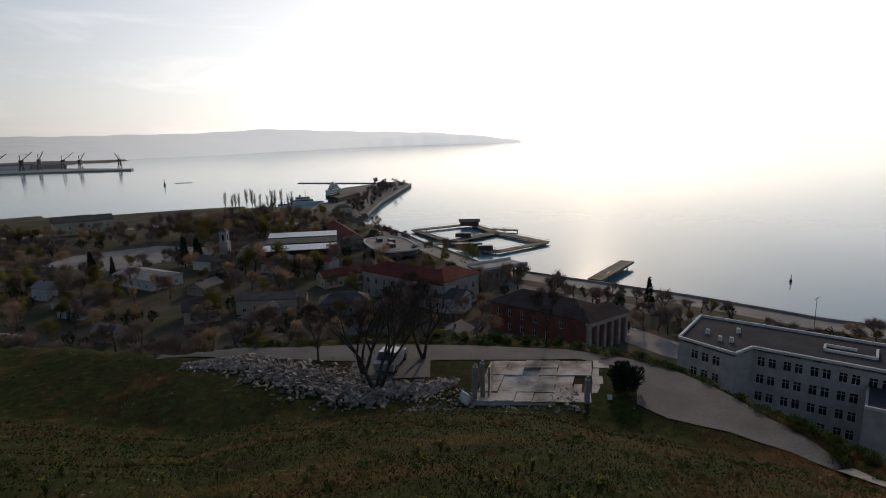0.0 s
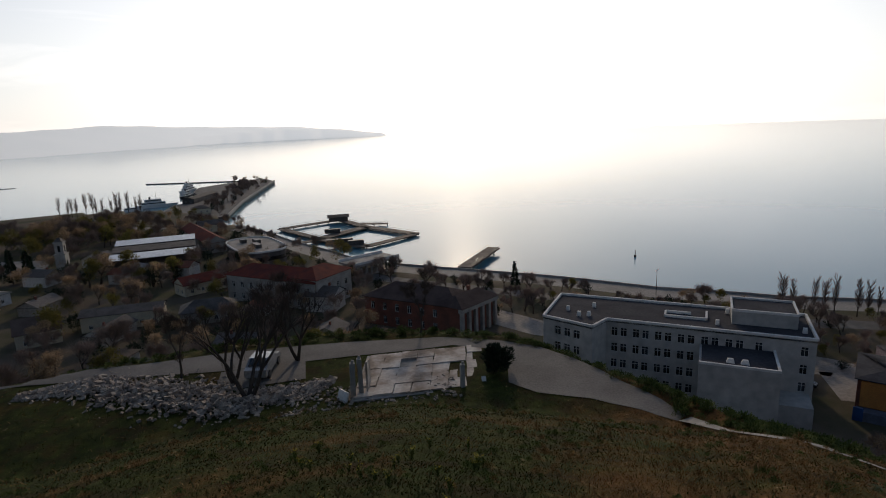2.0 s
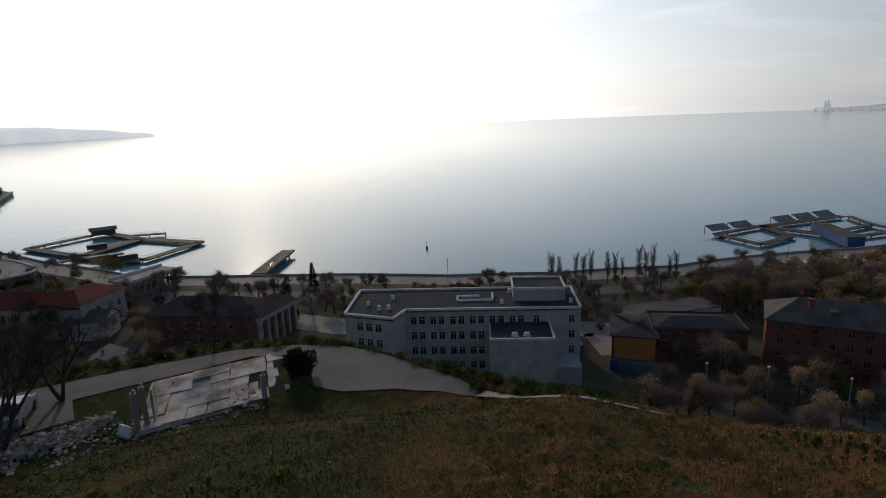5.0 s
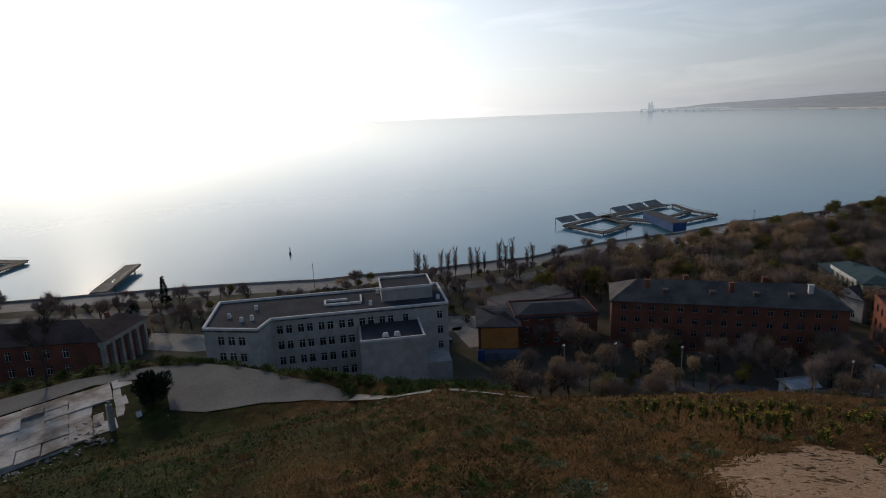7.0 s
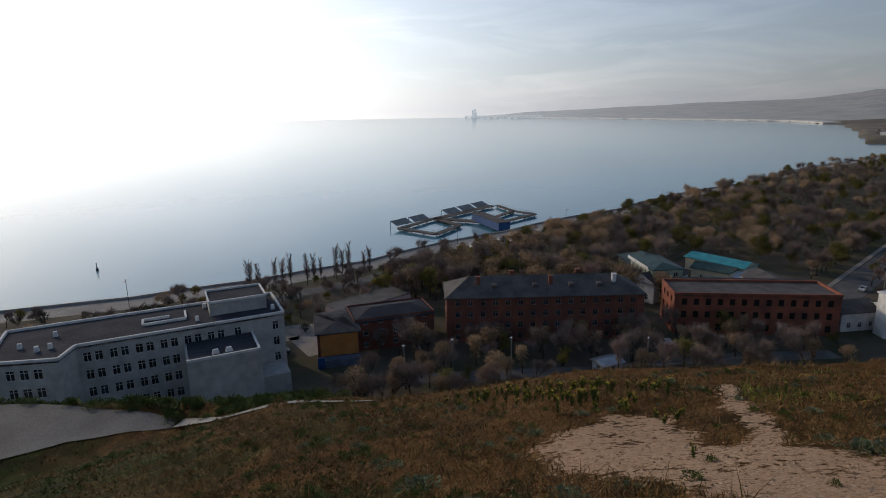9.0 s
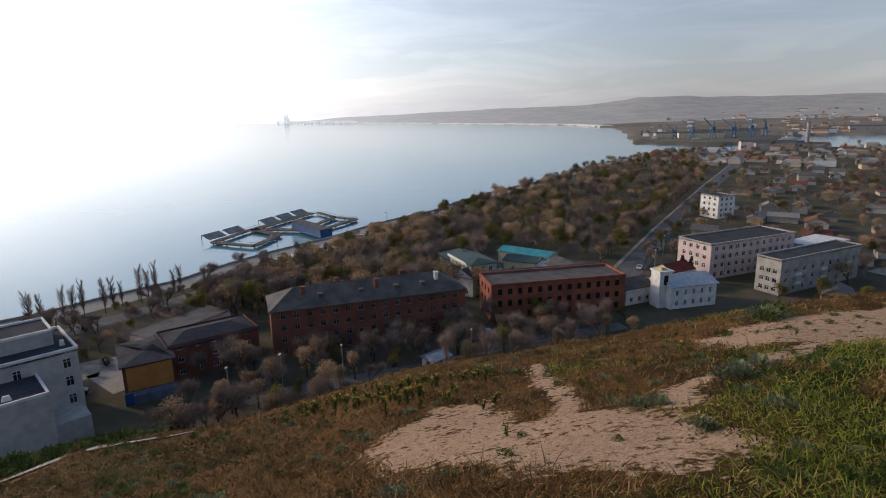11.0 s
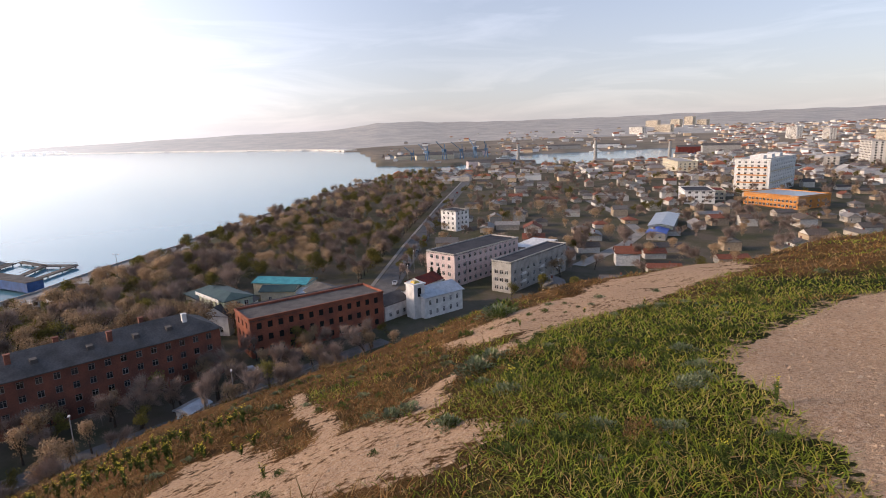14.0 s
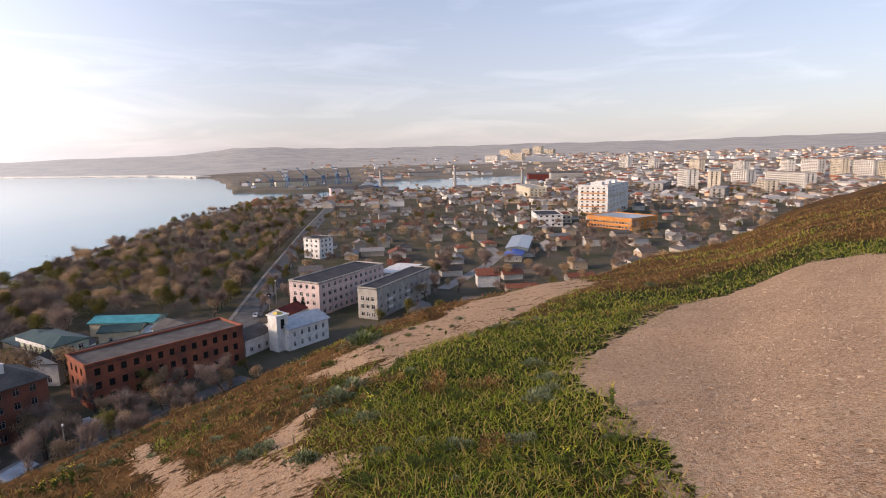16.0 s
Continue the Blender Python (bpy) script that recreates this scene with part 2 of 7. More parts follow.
# ---------------------------------------------------------------- mesh helpers
class Geo:
    """Collects quads and polygons for one mesh."""

    def __init__(self):
        self.v, self.f = [], []

    def quad(self, *pts):
        n = len(self.v)
        self.v += [tuple(p) for p in pts]
        self.f.append(tuple(range(n, n + len(pts))))
        return self

    def box(self, x0, y0, z0, x1, y1, z1, taper=0.0):
        n = len(self.v)
        t = taper
        self.v += [(x0, y0, z0), (x1, y0, z0), (x1, y1, z0), (x0, y1, z0),
                   (x0 + t, y0 + t, z1), (x1 - t, y0 + t, z1), (x1 - t, y1 - t, z1), (x0 + t, y1 - t, z1)]
        self.f += [tuple(n + i for i in q) for q in ((0, 3, 2, 1), (4, 5, 6, 7), (0, 1, 5, 4), (1, 2, 6, 5), (2, 3, 7, 6), (3, 0, 4, 7))]
        return self

    def beam(self, p, q, w, h=None):
        """A square bar from p to q."""
        p, q = Vector(p), Vector(q)
        h = h or w
        d = (q - p).normalized()
        up = Vector((0, 0, 1)) if abs(d.z) < 0.95 else Vector((1, 0, 0))
        s = d.cross(up).normalized()
        u = s.cross(d).normalized()
        n = len(self.v)
        for c in (p, q):
            for i, j in ((-1, -1), (1, -1), (1, 1), (-1, 1)):
                self.v.append(tuple(c + s * (i * w / 2) + u * (j * h / 2)))
        self.f += [tuple(n + i for i in f) for f in ((0, 1, 2, 3), (7, 6, 5, 4), (0, 4, 5, 1), (1, 5, 6, 2), (2, 6, 7, 3), (3, 7, 4, 0))]
        return self

    def tube(self, p, q, r0, r1, sides=8, caps=True):
        p, q = Vector(p), Vector(q)
        d = (q - p).normalized()
        up = Vector((0, 0, 1)) if abs(d.z) < 0.95 else Vector((1, 0, 0))
        s = d.cross(up).normalized()
        u = s.cross(d).normalized()
        n = len(self.v)
        for c, r in ((p, r0), (q, r1)):
            for k in range(sides):
                g = 2 * math.pi * k / sides
                self.v.append(tuple(c + s * (r * math.cos(g)) + u * (r * math.sin(g))))
        for k in range(sides):
            m = (k + 1) % sides
            self.f.append((n + k, n + m, n + sides + m, n + sides + k))
        if caps:
            self.f.append(tuple(n + k for k in reversed(range(sides))))
            self.f.append(tuple(n + sides + k for k in range(sides)))
        return self

    def prism(self, pts, z0, z1):
        """An upright prism over a counter-clockwise outline."""
        n, k = len(self.v), len(pts)
        self.v += [(x, y, z0) for x, y in pts] + [(x, y, z1) for x, y in pts]
        self.f.append(tuple(n + i for i in reversed(range(k))))
        self.f.append(tuple(n + k + i for i in range(k)))
        for i in range(k):
            j = (i + 1) % k
            self.f.append((n + i, n + j, n + k + j, n + k + i))
        return self

    def mesh(self, name, mat, smooth=False):
        me = bpy.data.meshes.new(name)
        me.from_pydata(self.v, [], self.f)
        me.materials.append(mat)
        if smooth:
            me.polygons.foreach_set("use_smooth", [True] * len(me.polygons))
        me.update()
        return me


def part(name, geo, mat, parent=None, label="", smooth=False):
    data = geo if isinstance(geo, bpy.types.Mesh) else geo.mesh(name, mat, smooth)
    ob = new(name, data)
    if parent:
        ob.parent = parent
    if label:
        ob["label"] = label
    return ob


def base(name, m, label, category, group=""):
    ob = new(name)
    ob.matrix_world = m
    return tagged(ob, label, category, group)


# ---------------------------------------------------------------- ground
TOWN = 4.0
# azimuth, angle down to the brow of the hill, distance of the brow
BROW = np.array([(-60, 13, 80), (-40, 15, 72), (-26, 18.9, 53), (0, 19.5, 50), (10, 19.8, 49), (20, 20.7, 46), (28, 23, 40), (37, 25.2, 35),
                 (46, 26.5, 30), (57, 27.4, 25), (67, 26.6, 21), (77, 24.6, 19), (90, 22.5, 18), (98, 20.7, 18), (104, 19, 19),
                 (112, 16.3, 20), (123, 13.9, 24), (135, 11.3, 30), (145, 8.4, 44), (152, 4.6, 85), (159, 2.2, 120), (175, 1.0, 150), (250, 1.0, 150), (300, 13, 80)])
# azimuth and distance of the near shore, and of the far one
NEAR = np.array([(-60, 600), (-38.5, 586), (-30.8, 545), (-20.3, 540), (-13.1, 500), (-8.5, 440), (-7.6, 399), (-6, 365), (-1.7, 306), (4.4, 268), (8.3, 255),
                 (12, 246), (18.7, 234), (29, 221), (34.3, 216), (45, 218), (56, 234), (70.2, 289), (80.9, 362), (91.6, 517), (98.9, 737), (101.1, 810), (106, 840), (113.7, 985),
                 (121.4, 1006), (127.7, 1100), (131, 1300), (133, 3000), (290, 3000), (300, 600)])
NEAR[:, 1] *= np.interp(NEAR[:, 0], [-4, 4, 92, 98, 104, 110], [1, 0.915, 0.92, 0.945, 0.97, 1])
FAR = np.array([(-60, 1500), (-38, 2000), (-29, 2200), (-27.6, 2540), (-25.0, 2492), (-20.2, 2799), (-13.6, 3284), (-7.2, 4100), (-3, 4450), (3, 4700), (7.5, 4800), (8.5, 6000), (66, 6000), (67.5, 4650), (75.4, 3656), (85, 2900), (94.7, 2393),
                (98, 2000), (99.3, 1500), (99.7, 1108), (106.5, 1010), (111, 1118), (113.6, 1411), (121.3, 1537), (127.6, 1690), (130.5, 1500), (131, 1310), (133, 3000), (290, 3000), (300, 1500)])
# azimuth and angle above the level of the far hills' crest
CREST = np.array([(-60, 1.0), (-36.1, 0.65), (-24.8, 0.74), (-16.1, 1.0), (-8.7, 0.71), (0.0, 0.37), (4.4, -0.05), (8.0, -0.55), (9, -0.65), (66, -0.6), (70, -0.5), (71.7, -0.35), (80.5, 0.0), (87, 0.27), (94.6, 0.4), (99, 0.85), (100, 1.07), (104.3, 1.05),
                  (106, 0.9), (116, 0.9), (131, 1.05), (141, 1.03), (154, 1.15), (180, 1.0), (240, 2.0), (300, 1.0)])


def interp(table, az, col=1):
    return np.interp(az, table[:, 0], table[:, col])


def ground_height(az, d, rough=True):
    """Height of the ground at azimuth (degrees, clockwise from +y) and distance from the turning axis."""
    az, d = np.asarray(az, float), np.asarray(d, float)
    el, brow = interp(BROW, az), interp(BROW, az, 2)
    z_brow = 60 - brow * np.tan(np.radians(el))
    bench = np.interp(az, [-60, -30, 20, 46, 60], [0.72, 0.70, 0.72, 1.0, 1.0]) * brow
    slope = 58.4 + (z_brow - 58.4) * np.minimum(d / bench, 1)
    fall = z_brow - 0.68 * np.maximum(d - brow, 0) - 0.0 * d
    town = TOWN + 0 * d
    hill = np.where(d < brow, slope, np.maximum(fall, town))
    near, far = interp(NEAR, az), interp(FAR, az)
    crest = 60 + 4800 * np.tan(np.radians(interp(CREST, az)))
    start = np.interp(az, [-60, -28, -10, 0, 6, 66, 67.5, 75, 85, 95, 100, 108, 130], [1800, 2600, 3450, 4100, 4400, 4700, 4600, 3650, 2900, 2400, 2200, 1900, 1600])
    land = TOWN + np.clip((d - start) / (4850 - start), 0, 1) ** 1.15 * np.maximum(crest - TOWN, 0)
    z = np.where(d < near - 3, hill, np.where(d < far, -4.0, land))
    z = np.where((az > 131) & (d > brow + 60), np.maximum(land, z), z)
    return z


def surface(az, d):
    """The ground with the lumps of the open hillside on it."""
    az, d = np.asarray(az, float), np.asarray(d, float)
    z = ground_height(az, d)
    x, y = d * np.sin(np.radians(az)), d * np.cos(np.radians(az))
    wild = np.clip((z - TOWN) / 8, 0, 1) * (d < 400)
    lumps = 0
    for k, (px, py, amp) in enumerate(((0.31, 0.22, 0.16), (0.71, -0.45, 0.10), (1.7, 1.1, 0.05))):
        lumps = lumps + amp * np.sin(x * px + 1.7 * k + 0.8 * np.sin(y * px * 0.7)) * np.cos(y * py - 2.3 * k + 0.9 * np.sin(x * py * 0.6))
    flat = np.interp(az, [-60, -30, 20, 40], [1, 1, 1, 0]) * np.clip((d - 28) / 6, 0, 1) * np.clip((54 - d) / 4, 0, 1)
    return z + lumps * wild * np.clip(d / 4, 0.1, 1) * (1 - 0.9 * flat)


def at_ground(x, y):
    return float(surface(math.degrees(math.atan2(x, y)), math.hypot(x, y)))


def polar(az, d):
    return d * math.sin(radians(az)), d * math.cos(radians(az))


def build_ground():
    az = np.concatenate([np.arange(-60, -45, 3.0), np.arange(-45, 166, 0.5), np.arange(168, 300, 4.0)])
    d = np.concatenate([[0.05], np.geomspace(0.5, 4930, 285)])
    A, D = np.meshgrid(az, d, indexing="ij")
    Z = surface(A, D)
    X, Y = D * np.sin(np.radians(A)), D * np.cos(np.radians(A))
    # low swells of the far country
    Z += (D > 1700) * (Z > 1) * (4 * np.sin(X / 173.0) * np.cos(Y / 211.0) + 2.5 * np.sin(X / 61.0 + Y / 83.0)) * np.clip((D - 1700) / 1500, 0, 1)
    n, m = Z.shape
    verts = np.stack([X, Y, Z], -1).reshape(-1, 3)
    i, j = np.meshgrid(np.arange(n), np.arange(m - 1), indexing="ij")
    k = (i + 1) % n
    faces = np.stack([i * m + j, i * m + j + 1, k * m + j + 1, k * m + j], -1).reshape(-1, 4)
    mid_d = D[i, j] * 1.016
    distant = (mid_d > 2350) & (np.maximum.reduce([Z[i, j], Z[i, j + 1], Z[k, j], Z[k, j + 1]]) > 0)
    backdrop_hills(verts, faces[distant.ravel()], D.ravel())
    faces = faces[~distant.ravel()]
    me = bpy.data.meshes.new("ground")
    me.vertices.add(len(verts))
    me.vertices.foreach_set("co", verts.ravel())
    me.loops.add(faces.size)
    me.loops.foreach_set("vertex_index", faces.ravel())
    me.polygons.add(len(faces))
    me.polygons.foreach_set("loop_start", np.arange(0, faces.size, 4))
    me.polygons.foreach_set("use_smooth", np.ones(len(faces), bool))
    me.update(calc_edges=True)
    for name, values in ground_masks(A, D, X, Y, Z):
        layer = me.attributes.new(name, 'FLOAT', 'POINT')
        layer.data.foreach_set("value", np.ascontiguousarray(values, dtype=np.float32).ravel())
    me.materials.append(ground_material())
    return tagged(new("ground", me), "grassy hillside with bare gravel paths above the town", "ground", kind="structure")


def backdrop_hills(verts, faces, D):
    """The far hills behind the bay; the haze of miles of air is put into their material as glow."""
    used, idx = np.unique(faces, return_inverse=True)
    me = bpy.data.meshes.new("backdrop_hills")
    me.from_pydata(verts[used].tolist(), [], idx.reshape(-1, 4).tolist())
    me.polygons.foreach_set("use_smooth", [True] * len(me.polygons))
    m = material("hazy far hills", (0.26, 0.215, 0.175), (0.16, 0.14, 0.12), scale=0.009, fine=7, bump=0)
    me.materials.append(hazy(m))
    tagged(new("backdrop_hills", me), "low hills across the bay with haze added as glow", "hills", kind="structure")


def near_line(X, Y, pts, width, soft):
    """1 within width of a broken line, falling to 0 over soft."""
    best = np.full(X.shape, 1e9)
    for (x0, y0), (x1, y1) in zip(pts[:-1], pts[1:]):
        dx, dy = x1 - x0, y1 - y0
        t = np.clip(((X - x0) * dx + (Y - y0) * dy) / (dx * dx + dy * dy), 0, 1)
        best = np.minimum(best, np.hypot(X - x0 - t * dx, Y - y0 - t * dy))
    return np.clip((width + soft - best) / soft, 0, 1)


DIRT_LINES = [([(7.2, -0.5), (8.5, -0.6), (10.8, -0.3), (14.1, -0.2)], 0.02), ([(6.4, -1.6), (7.5, -1.8), (8.0, -2.4), (8.3, -3.4), (9.6, -4.4)], 0.1)]
DIRT_FIELDS = [
    [(2.4, -3.1), (3.1, -3.7), (5.1, -4.7), (6.0, -5.9), (7.4, -9.3), (8.8, -12.2), (8.1, -14.4), (6.1, -14.6), (-6, -14), (-6, -3), (0.6, -2.4)],
    [(9.6, -4.4), (10.3, -6.7), (13.3, -10.7), (15.5, -15.2), (20.2, -17.8), (18.8, -12.3), (15.4, -7.0), (13.8, -4.1), (10.4, -3.4)],
    [(7.3, 2.0), (9.7, 1.6), (9.5, 0.8), (7.4, 0.3), (6.6, -0.9), (4.9, -1.7), (4.2, -1.2), (5.1, 0.1), (6.2, 1.3)],
]


def inside(X, Y, pts):
    """Whether points lie in a polygon; single points take the short way."""
    if isinstance(X, (int, float)):
        hit = False
        for i, (x1, y1) in enumerate(pts):
            x0, y0 = pts[i - 1]
            if (y0 > Y) != (y1 > Y) and X < (x1 - x0) * (Y - y0) / (y1 - y0) + x0:
                hit = not hit
        return hit
    r = np.zeros(np.shape(X), bool)
    for (x0, y0), (x1, y1) in zip(pts, pts[1:] + pts[:1]):
        if y0 != y1:
            r ^= ((y0 > Y) != (y1 > Y)) & (X < (x1 - x0) * (Y - y0) / (y1 - y0) + x0)
    return r


def dirt_mask(X, Y):
    X, Y = np.asarray(X, float), np.asarray(Y, float)
    dirt = np.zeros_like(X)
    for pts, width in DIRT_LINES:
        dirt = np.maximum(dirt, near_line(X, Y, pts, width, 0.4) * 0.75)
    for pts in DIRT_FIELDS:
        dirt = np.maximum(dirt, np.where(inside(X, Y, pts), 1.25 if pts is DIRT_FIELDS[0] else 0.72, near_line(X, Y, pts + pts[:1], 0.0, 0.7) * 0.6))
    return dirt


def dryness(az, x, y):
    """Where the grass is dry: the seaward slope, and all but a belt beside the wide gravel path."""
    belt = near_line(np.asarray(x, float), np.asarray(y, float), DIRT_FIELDS[0] + DIRT_FIELDS[0][:1], 2.6, 1.8)
    slope = np.clip((az - 15) / 50, 0, 1) * np.clip((120 - az) / 15, 0, 1)
    return np.maximum(slope * (1 - 0.8 * belt), (1 - belt) * np.clip((az - 100) / 12, 0, 1) * 0.9)


def ground_masks(A, D, X, Y, Z):
    dirt = dirt_mask(X, Y)
    wild = np.clip((Z - TOWN - 1) / 4, 0, 1) * (D < 420)
    # blends to the paler country soil with distance, in place of haze
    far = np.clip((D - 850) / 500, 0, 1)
    dry = dryness(A, X, Y)
    return (("dirt", dirt), ("wild", wild), ("far", far), ("dry", dry))


def ground_material():
    m = bpy.data.materials.new("hillside and town soil")
    m.use_nodes = True
    nt = m.node_tree
    b = nt.nodes["Principled BSDF"]
    b.inputs["Roughness"].default_value = 0.95
    b.inputs["Specular IOR Level"].default_value = 0.05
    geo = nt.nodes.new("ShaderNodeNewGeometry")

    def noise_at(scale, detail=5.0):
        n = nt.nodes.new("ShaderNodeTexNoise")
        n.inputs["Scale"].default_value = scale
        n.inputs["Detail"].default_value = detail
        n.inputs["Roughness"].default_value = 0.6
        nt.links.new(geo.outputs["Position"], n.inputs["Vector"])
        return n.outputs[0]

    def ramp(src, *stops):
        r = nt.nodes.new("ShaderNodeValToRGB")
        els = r.color_ramp.elements
        for i, (p, c) in enumerate(stops):
            el = els[i] if i < 2 else els.new(p)
            el.position, el.color = p, (*c, 1)
        nt.links.new(src, r.inputs[0])
        return r.outputs[0]

    def mix(fac, c1, c2, kind='MIX'):
        n = nt.nodes.new("ShaderNodeMixRGB")
        n.blend_type = kind
        for s, i in ((fac, 0), (c1, 1), (c2, 2)):
            if isinstance(s, (int, float)):
                n.inputs[i].default_value = s
            elif isinstance(s, tuple):
                n.inputs[i].default_value = (*s, 1)
            else:
                nt.links.new(s, n.inputs[i])
        return n.outputs[0]

    def math_(op, x, y, clamp=True):
        n = nt.nodes.new("ShaderNodeMath")
        n.operation = op
        n.use_clamp = clamp
        for s, i in ((x, 0), (y, 1)):
            if isinstance(s, (int, float)):
                n.inputs[i].default_value = s
            else:
                nt.links.new(s, n.inputs[i])
        return n.outputs[0]

    def mask(name):
        n = nt.nodes.new("ShaderNodeAttribute")
        n.attribute_name = name
        return n.outputs["Fac"]

    big, mid, fine, grit = noise_at(0.22), noise_at(1.3), noise_at(9.0), noise_at(60.0, 3.0)
    green = ramp(mid, (0.32, (0.016, 0.022, 0.005)), (0.68, (0.048, 0.060, 0.012)))
    straw = ramp(mid, (0.32, (0.075, 0.037, 0.012)), (0.7, (0.17, 0.09, 0.032)))
    grass = mix(ramp(math_('ADD', math_('MULTIPLY', big, 0.75), math_('MULTIPLY', mask("dry"), 0.28)), (0.40, (0, 0, 0)), (0.56, (1, 1, 1))), green, straw)
    grass = mix(ramp(noise_at(0.55, 6.0), (0.50, (0, 0, 0)), (0.64, (0.75, 0.75, 0.75))), grass, (0.034, 0.023, 0.010))
    grass = mix(0.55, grass, fine, 'OVERLAY')
    soil = mix(ramp(mid, (0.35, (0, 0, 0)), (0.65, (1, 1, 1))), (0.50, 0.33, 0.205), (0.41, 0.26, 0.16))
    vor = nt.nodes.new("ShaderNodeTexVoronoi")
    vor.inputs["Scale"].default_value = 34.0
    nt.links.new(geo.outputs["Position"], vor.inputs["Vector"])
    speck = nt.nodes.new("ShaderNodeSeparateColor")
    nt.links.new(vor.outputs["Color"], speck.inputs[0])
    soil = mix(ramp(speck.outputs[0], (0.45, (0, 0, 0)), (0.95, (0.55, 0.55, 0.55))), soil, (0.52, 0.40, 0.29))
    soil = mix(ramp(speck.outputs[1], (0.6, (0, 0, 0)), (0.95, (0.5, 0.5, 0.5))), soil, (0.19, 0.115, 0.07))
    soil = mix(0.7, soil, grit, 'OVERLAY')
    wob = mix(0.5, mid, fine)
    edge = math_('SUBTRACT', math_('ADD', mask("dirt"), math_('MULTIPLY', wob, 3.6, False), False), 1.8)
    dirt_fac = ramp(edge, (0.40, (0, 0, 0)), (0.60, (1, 1, 1)))
    hill = mix(dirt_fac, grass, soil)
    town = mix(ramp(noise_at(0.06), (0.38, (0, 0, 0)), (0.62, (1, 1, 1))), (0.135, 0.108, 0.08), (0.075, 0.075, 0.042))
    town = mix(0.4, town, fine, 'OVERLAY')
    # country soil, its colour kept pale to stand in for haze
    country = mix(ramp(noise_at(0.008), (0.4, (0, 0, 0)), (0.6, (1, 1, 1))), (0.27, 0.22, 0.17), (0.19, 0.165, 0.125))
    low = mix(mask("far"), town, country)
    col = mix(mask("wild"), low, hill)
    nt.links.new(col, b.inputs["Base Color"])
    bp = nt.nodes.new("ShaderNodeBump")
    bp.inputs["Strength"].default_value = 1.0
    bp.inputs["Distance"].default_value = 0.06
    nt.links.new(mix(0.5, fine, grit), bp.inputs["Height"])
    nt.links.new(bp.outputs[0], b.inputs["Normal"])
    return m


def build_water():
    g = Geo()
    ring = [polar(k * 5.0, 4940) for k in range(72)]
    g.quad(*[(x, y, 0.0) for x, y in reversed(ring)])
    m = bpy.data.materials.new("calm sea")
    m.use_nodes = True
    nt = m.node_tree
    b = nt.nodes["Principled BSDF"]
    b.inputs["Base Color"].default_value = (0.12, 0.28, 0.36, 1)
    b.inputs["Roughness"].default_value = 0.11
    b.inputs["IOR"].default_value = 1.34
    geo = nt.nodes.new("ShaderNodeNewGeometry")
    heights = []
    for scale, detail in ((0.55, 3.0), (0.035, 2.0)):
        mp = nt.nodes.new("ShaderNodeMapping")
        mp.inputs["Rotation"].default_value = (0, 0, radians(-25))
        mp.inputs["Scale"].default_value = (0.35, 1.0, 1.0)
        n = nt.nodes.new("ShaderNodeTexNoise")
        n.inputs["Scale"].default_value = scale
        n.inputs["Detail"].default_value = detail
        nt.links.new(geo.outputs["Position"], mp.inputs[0])
        nt.links.new(mp.outputs[0], n.inputs["Vector"])
        heights.append(n.outputs[0])
    bp = nt.nodes.new("ShaderNodeBump")
    bp.inputs["Strength"].default_value = 0.35
    bp.inputs["Distance"].default_value = 0.12
    nt.links.new(heights[0], bp.inputs["Height"])
    # wind lanes: patches of ripples between glassy stretches
    r = nt.nodes.new("ShaderNodeMapRange")
    r.inputs["From Min"].default_value, r.inputs["From Max"].default_value = 0.42, 0.62
    r.inputs["To Min"].default_value, r.inputs["To Max"].default_value = 0.03, 0.26
    nt.links.new(heights[1], r.inputs[0])
    nt.links.new(r.outputs[0], bp.inputs["Strength"])
    nt.links.new(bp.outputs[0], b.inputs["Normal"])
    me = g.mesh("water", m)
    return tagged(new("water", me), "calm silvery sea with faint ripples", "sea", kind="structure")


build_ground()
build_water()


def strip(name, line, half_left, half_right, mat, lift, label, category, depth=0.0, on_ground=True, z=0.0):
    """A ribbon along a line, laid on the ground (or at one height), with sides if it has depth."""
    g = Geo()
    pts = []
    fine = []
    for (x0, y0), (x1, y1) in zip(line[:-1], line[1:]):
        n = max(1, int(math.hypot(x1 - x0, y1 - y0) / 2.0)) if on_ground else 1
        fine += [(x0 + (x1 - x0) * k / n, y0 + (y1 - y0) * k / n) for k in range(n)]
    fine.append(line[-1])
    for i, (x, y) in enumerate(fine):
        (xa, ya), (xb, yb) = fine[max(i - 1, 0)], fine[min(i + 1, len(fine) - 1)]
        l = math.hypot(xb - xa, yb - ya)
        nx, ny = -(yb - ya) / l, (xb - xa) / l
        row = []
        for s in np.linspace(half_left, -half_right, 5 if on_ground else 2):
            px, py = x + nx * s, y + ny * s
            row.append((px, py, (at_ground(px, py) if on_ground else z) + lift))
        pts.append(row)
    for r0, r1 in zip(pts[:-1], pts[1:]):
        for k in range(len(r0) - 1):
            g.quad(r0[k], r0[k + 1], r1[k + 1], r1[k])
        if depth:
            for k in (0, -1):
                (x0, y0, z0), (x1, y1, z1) = r0[k], r1[k]
                g.quad((x0, y0, z0), (x1, y1, z1), (x1, y1, z1 - depth), (x0, y0, z0 - depth))
    if depth:
        for r in (pts[0], pts[-1]):
            g.quad(r[0], r[-1], (*r[-1][:2], r[-1][2] - depth), (*r[0][:2], r[0][2] - depth))
    me = g.mesh(name, mat)
    return tagged(new(name, me), label, category, kind="structure")


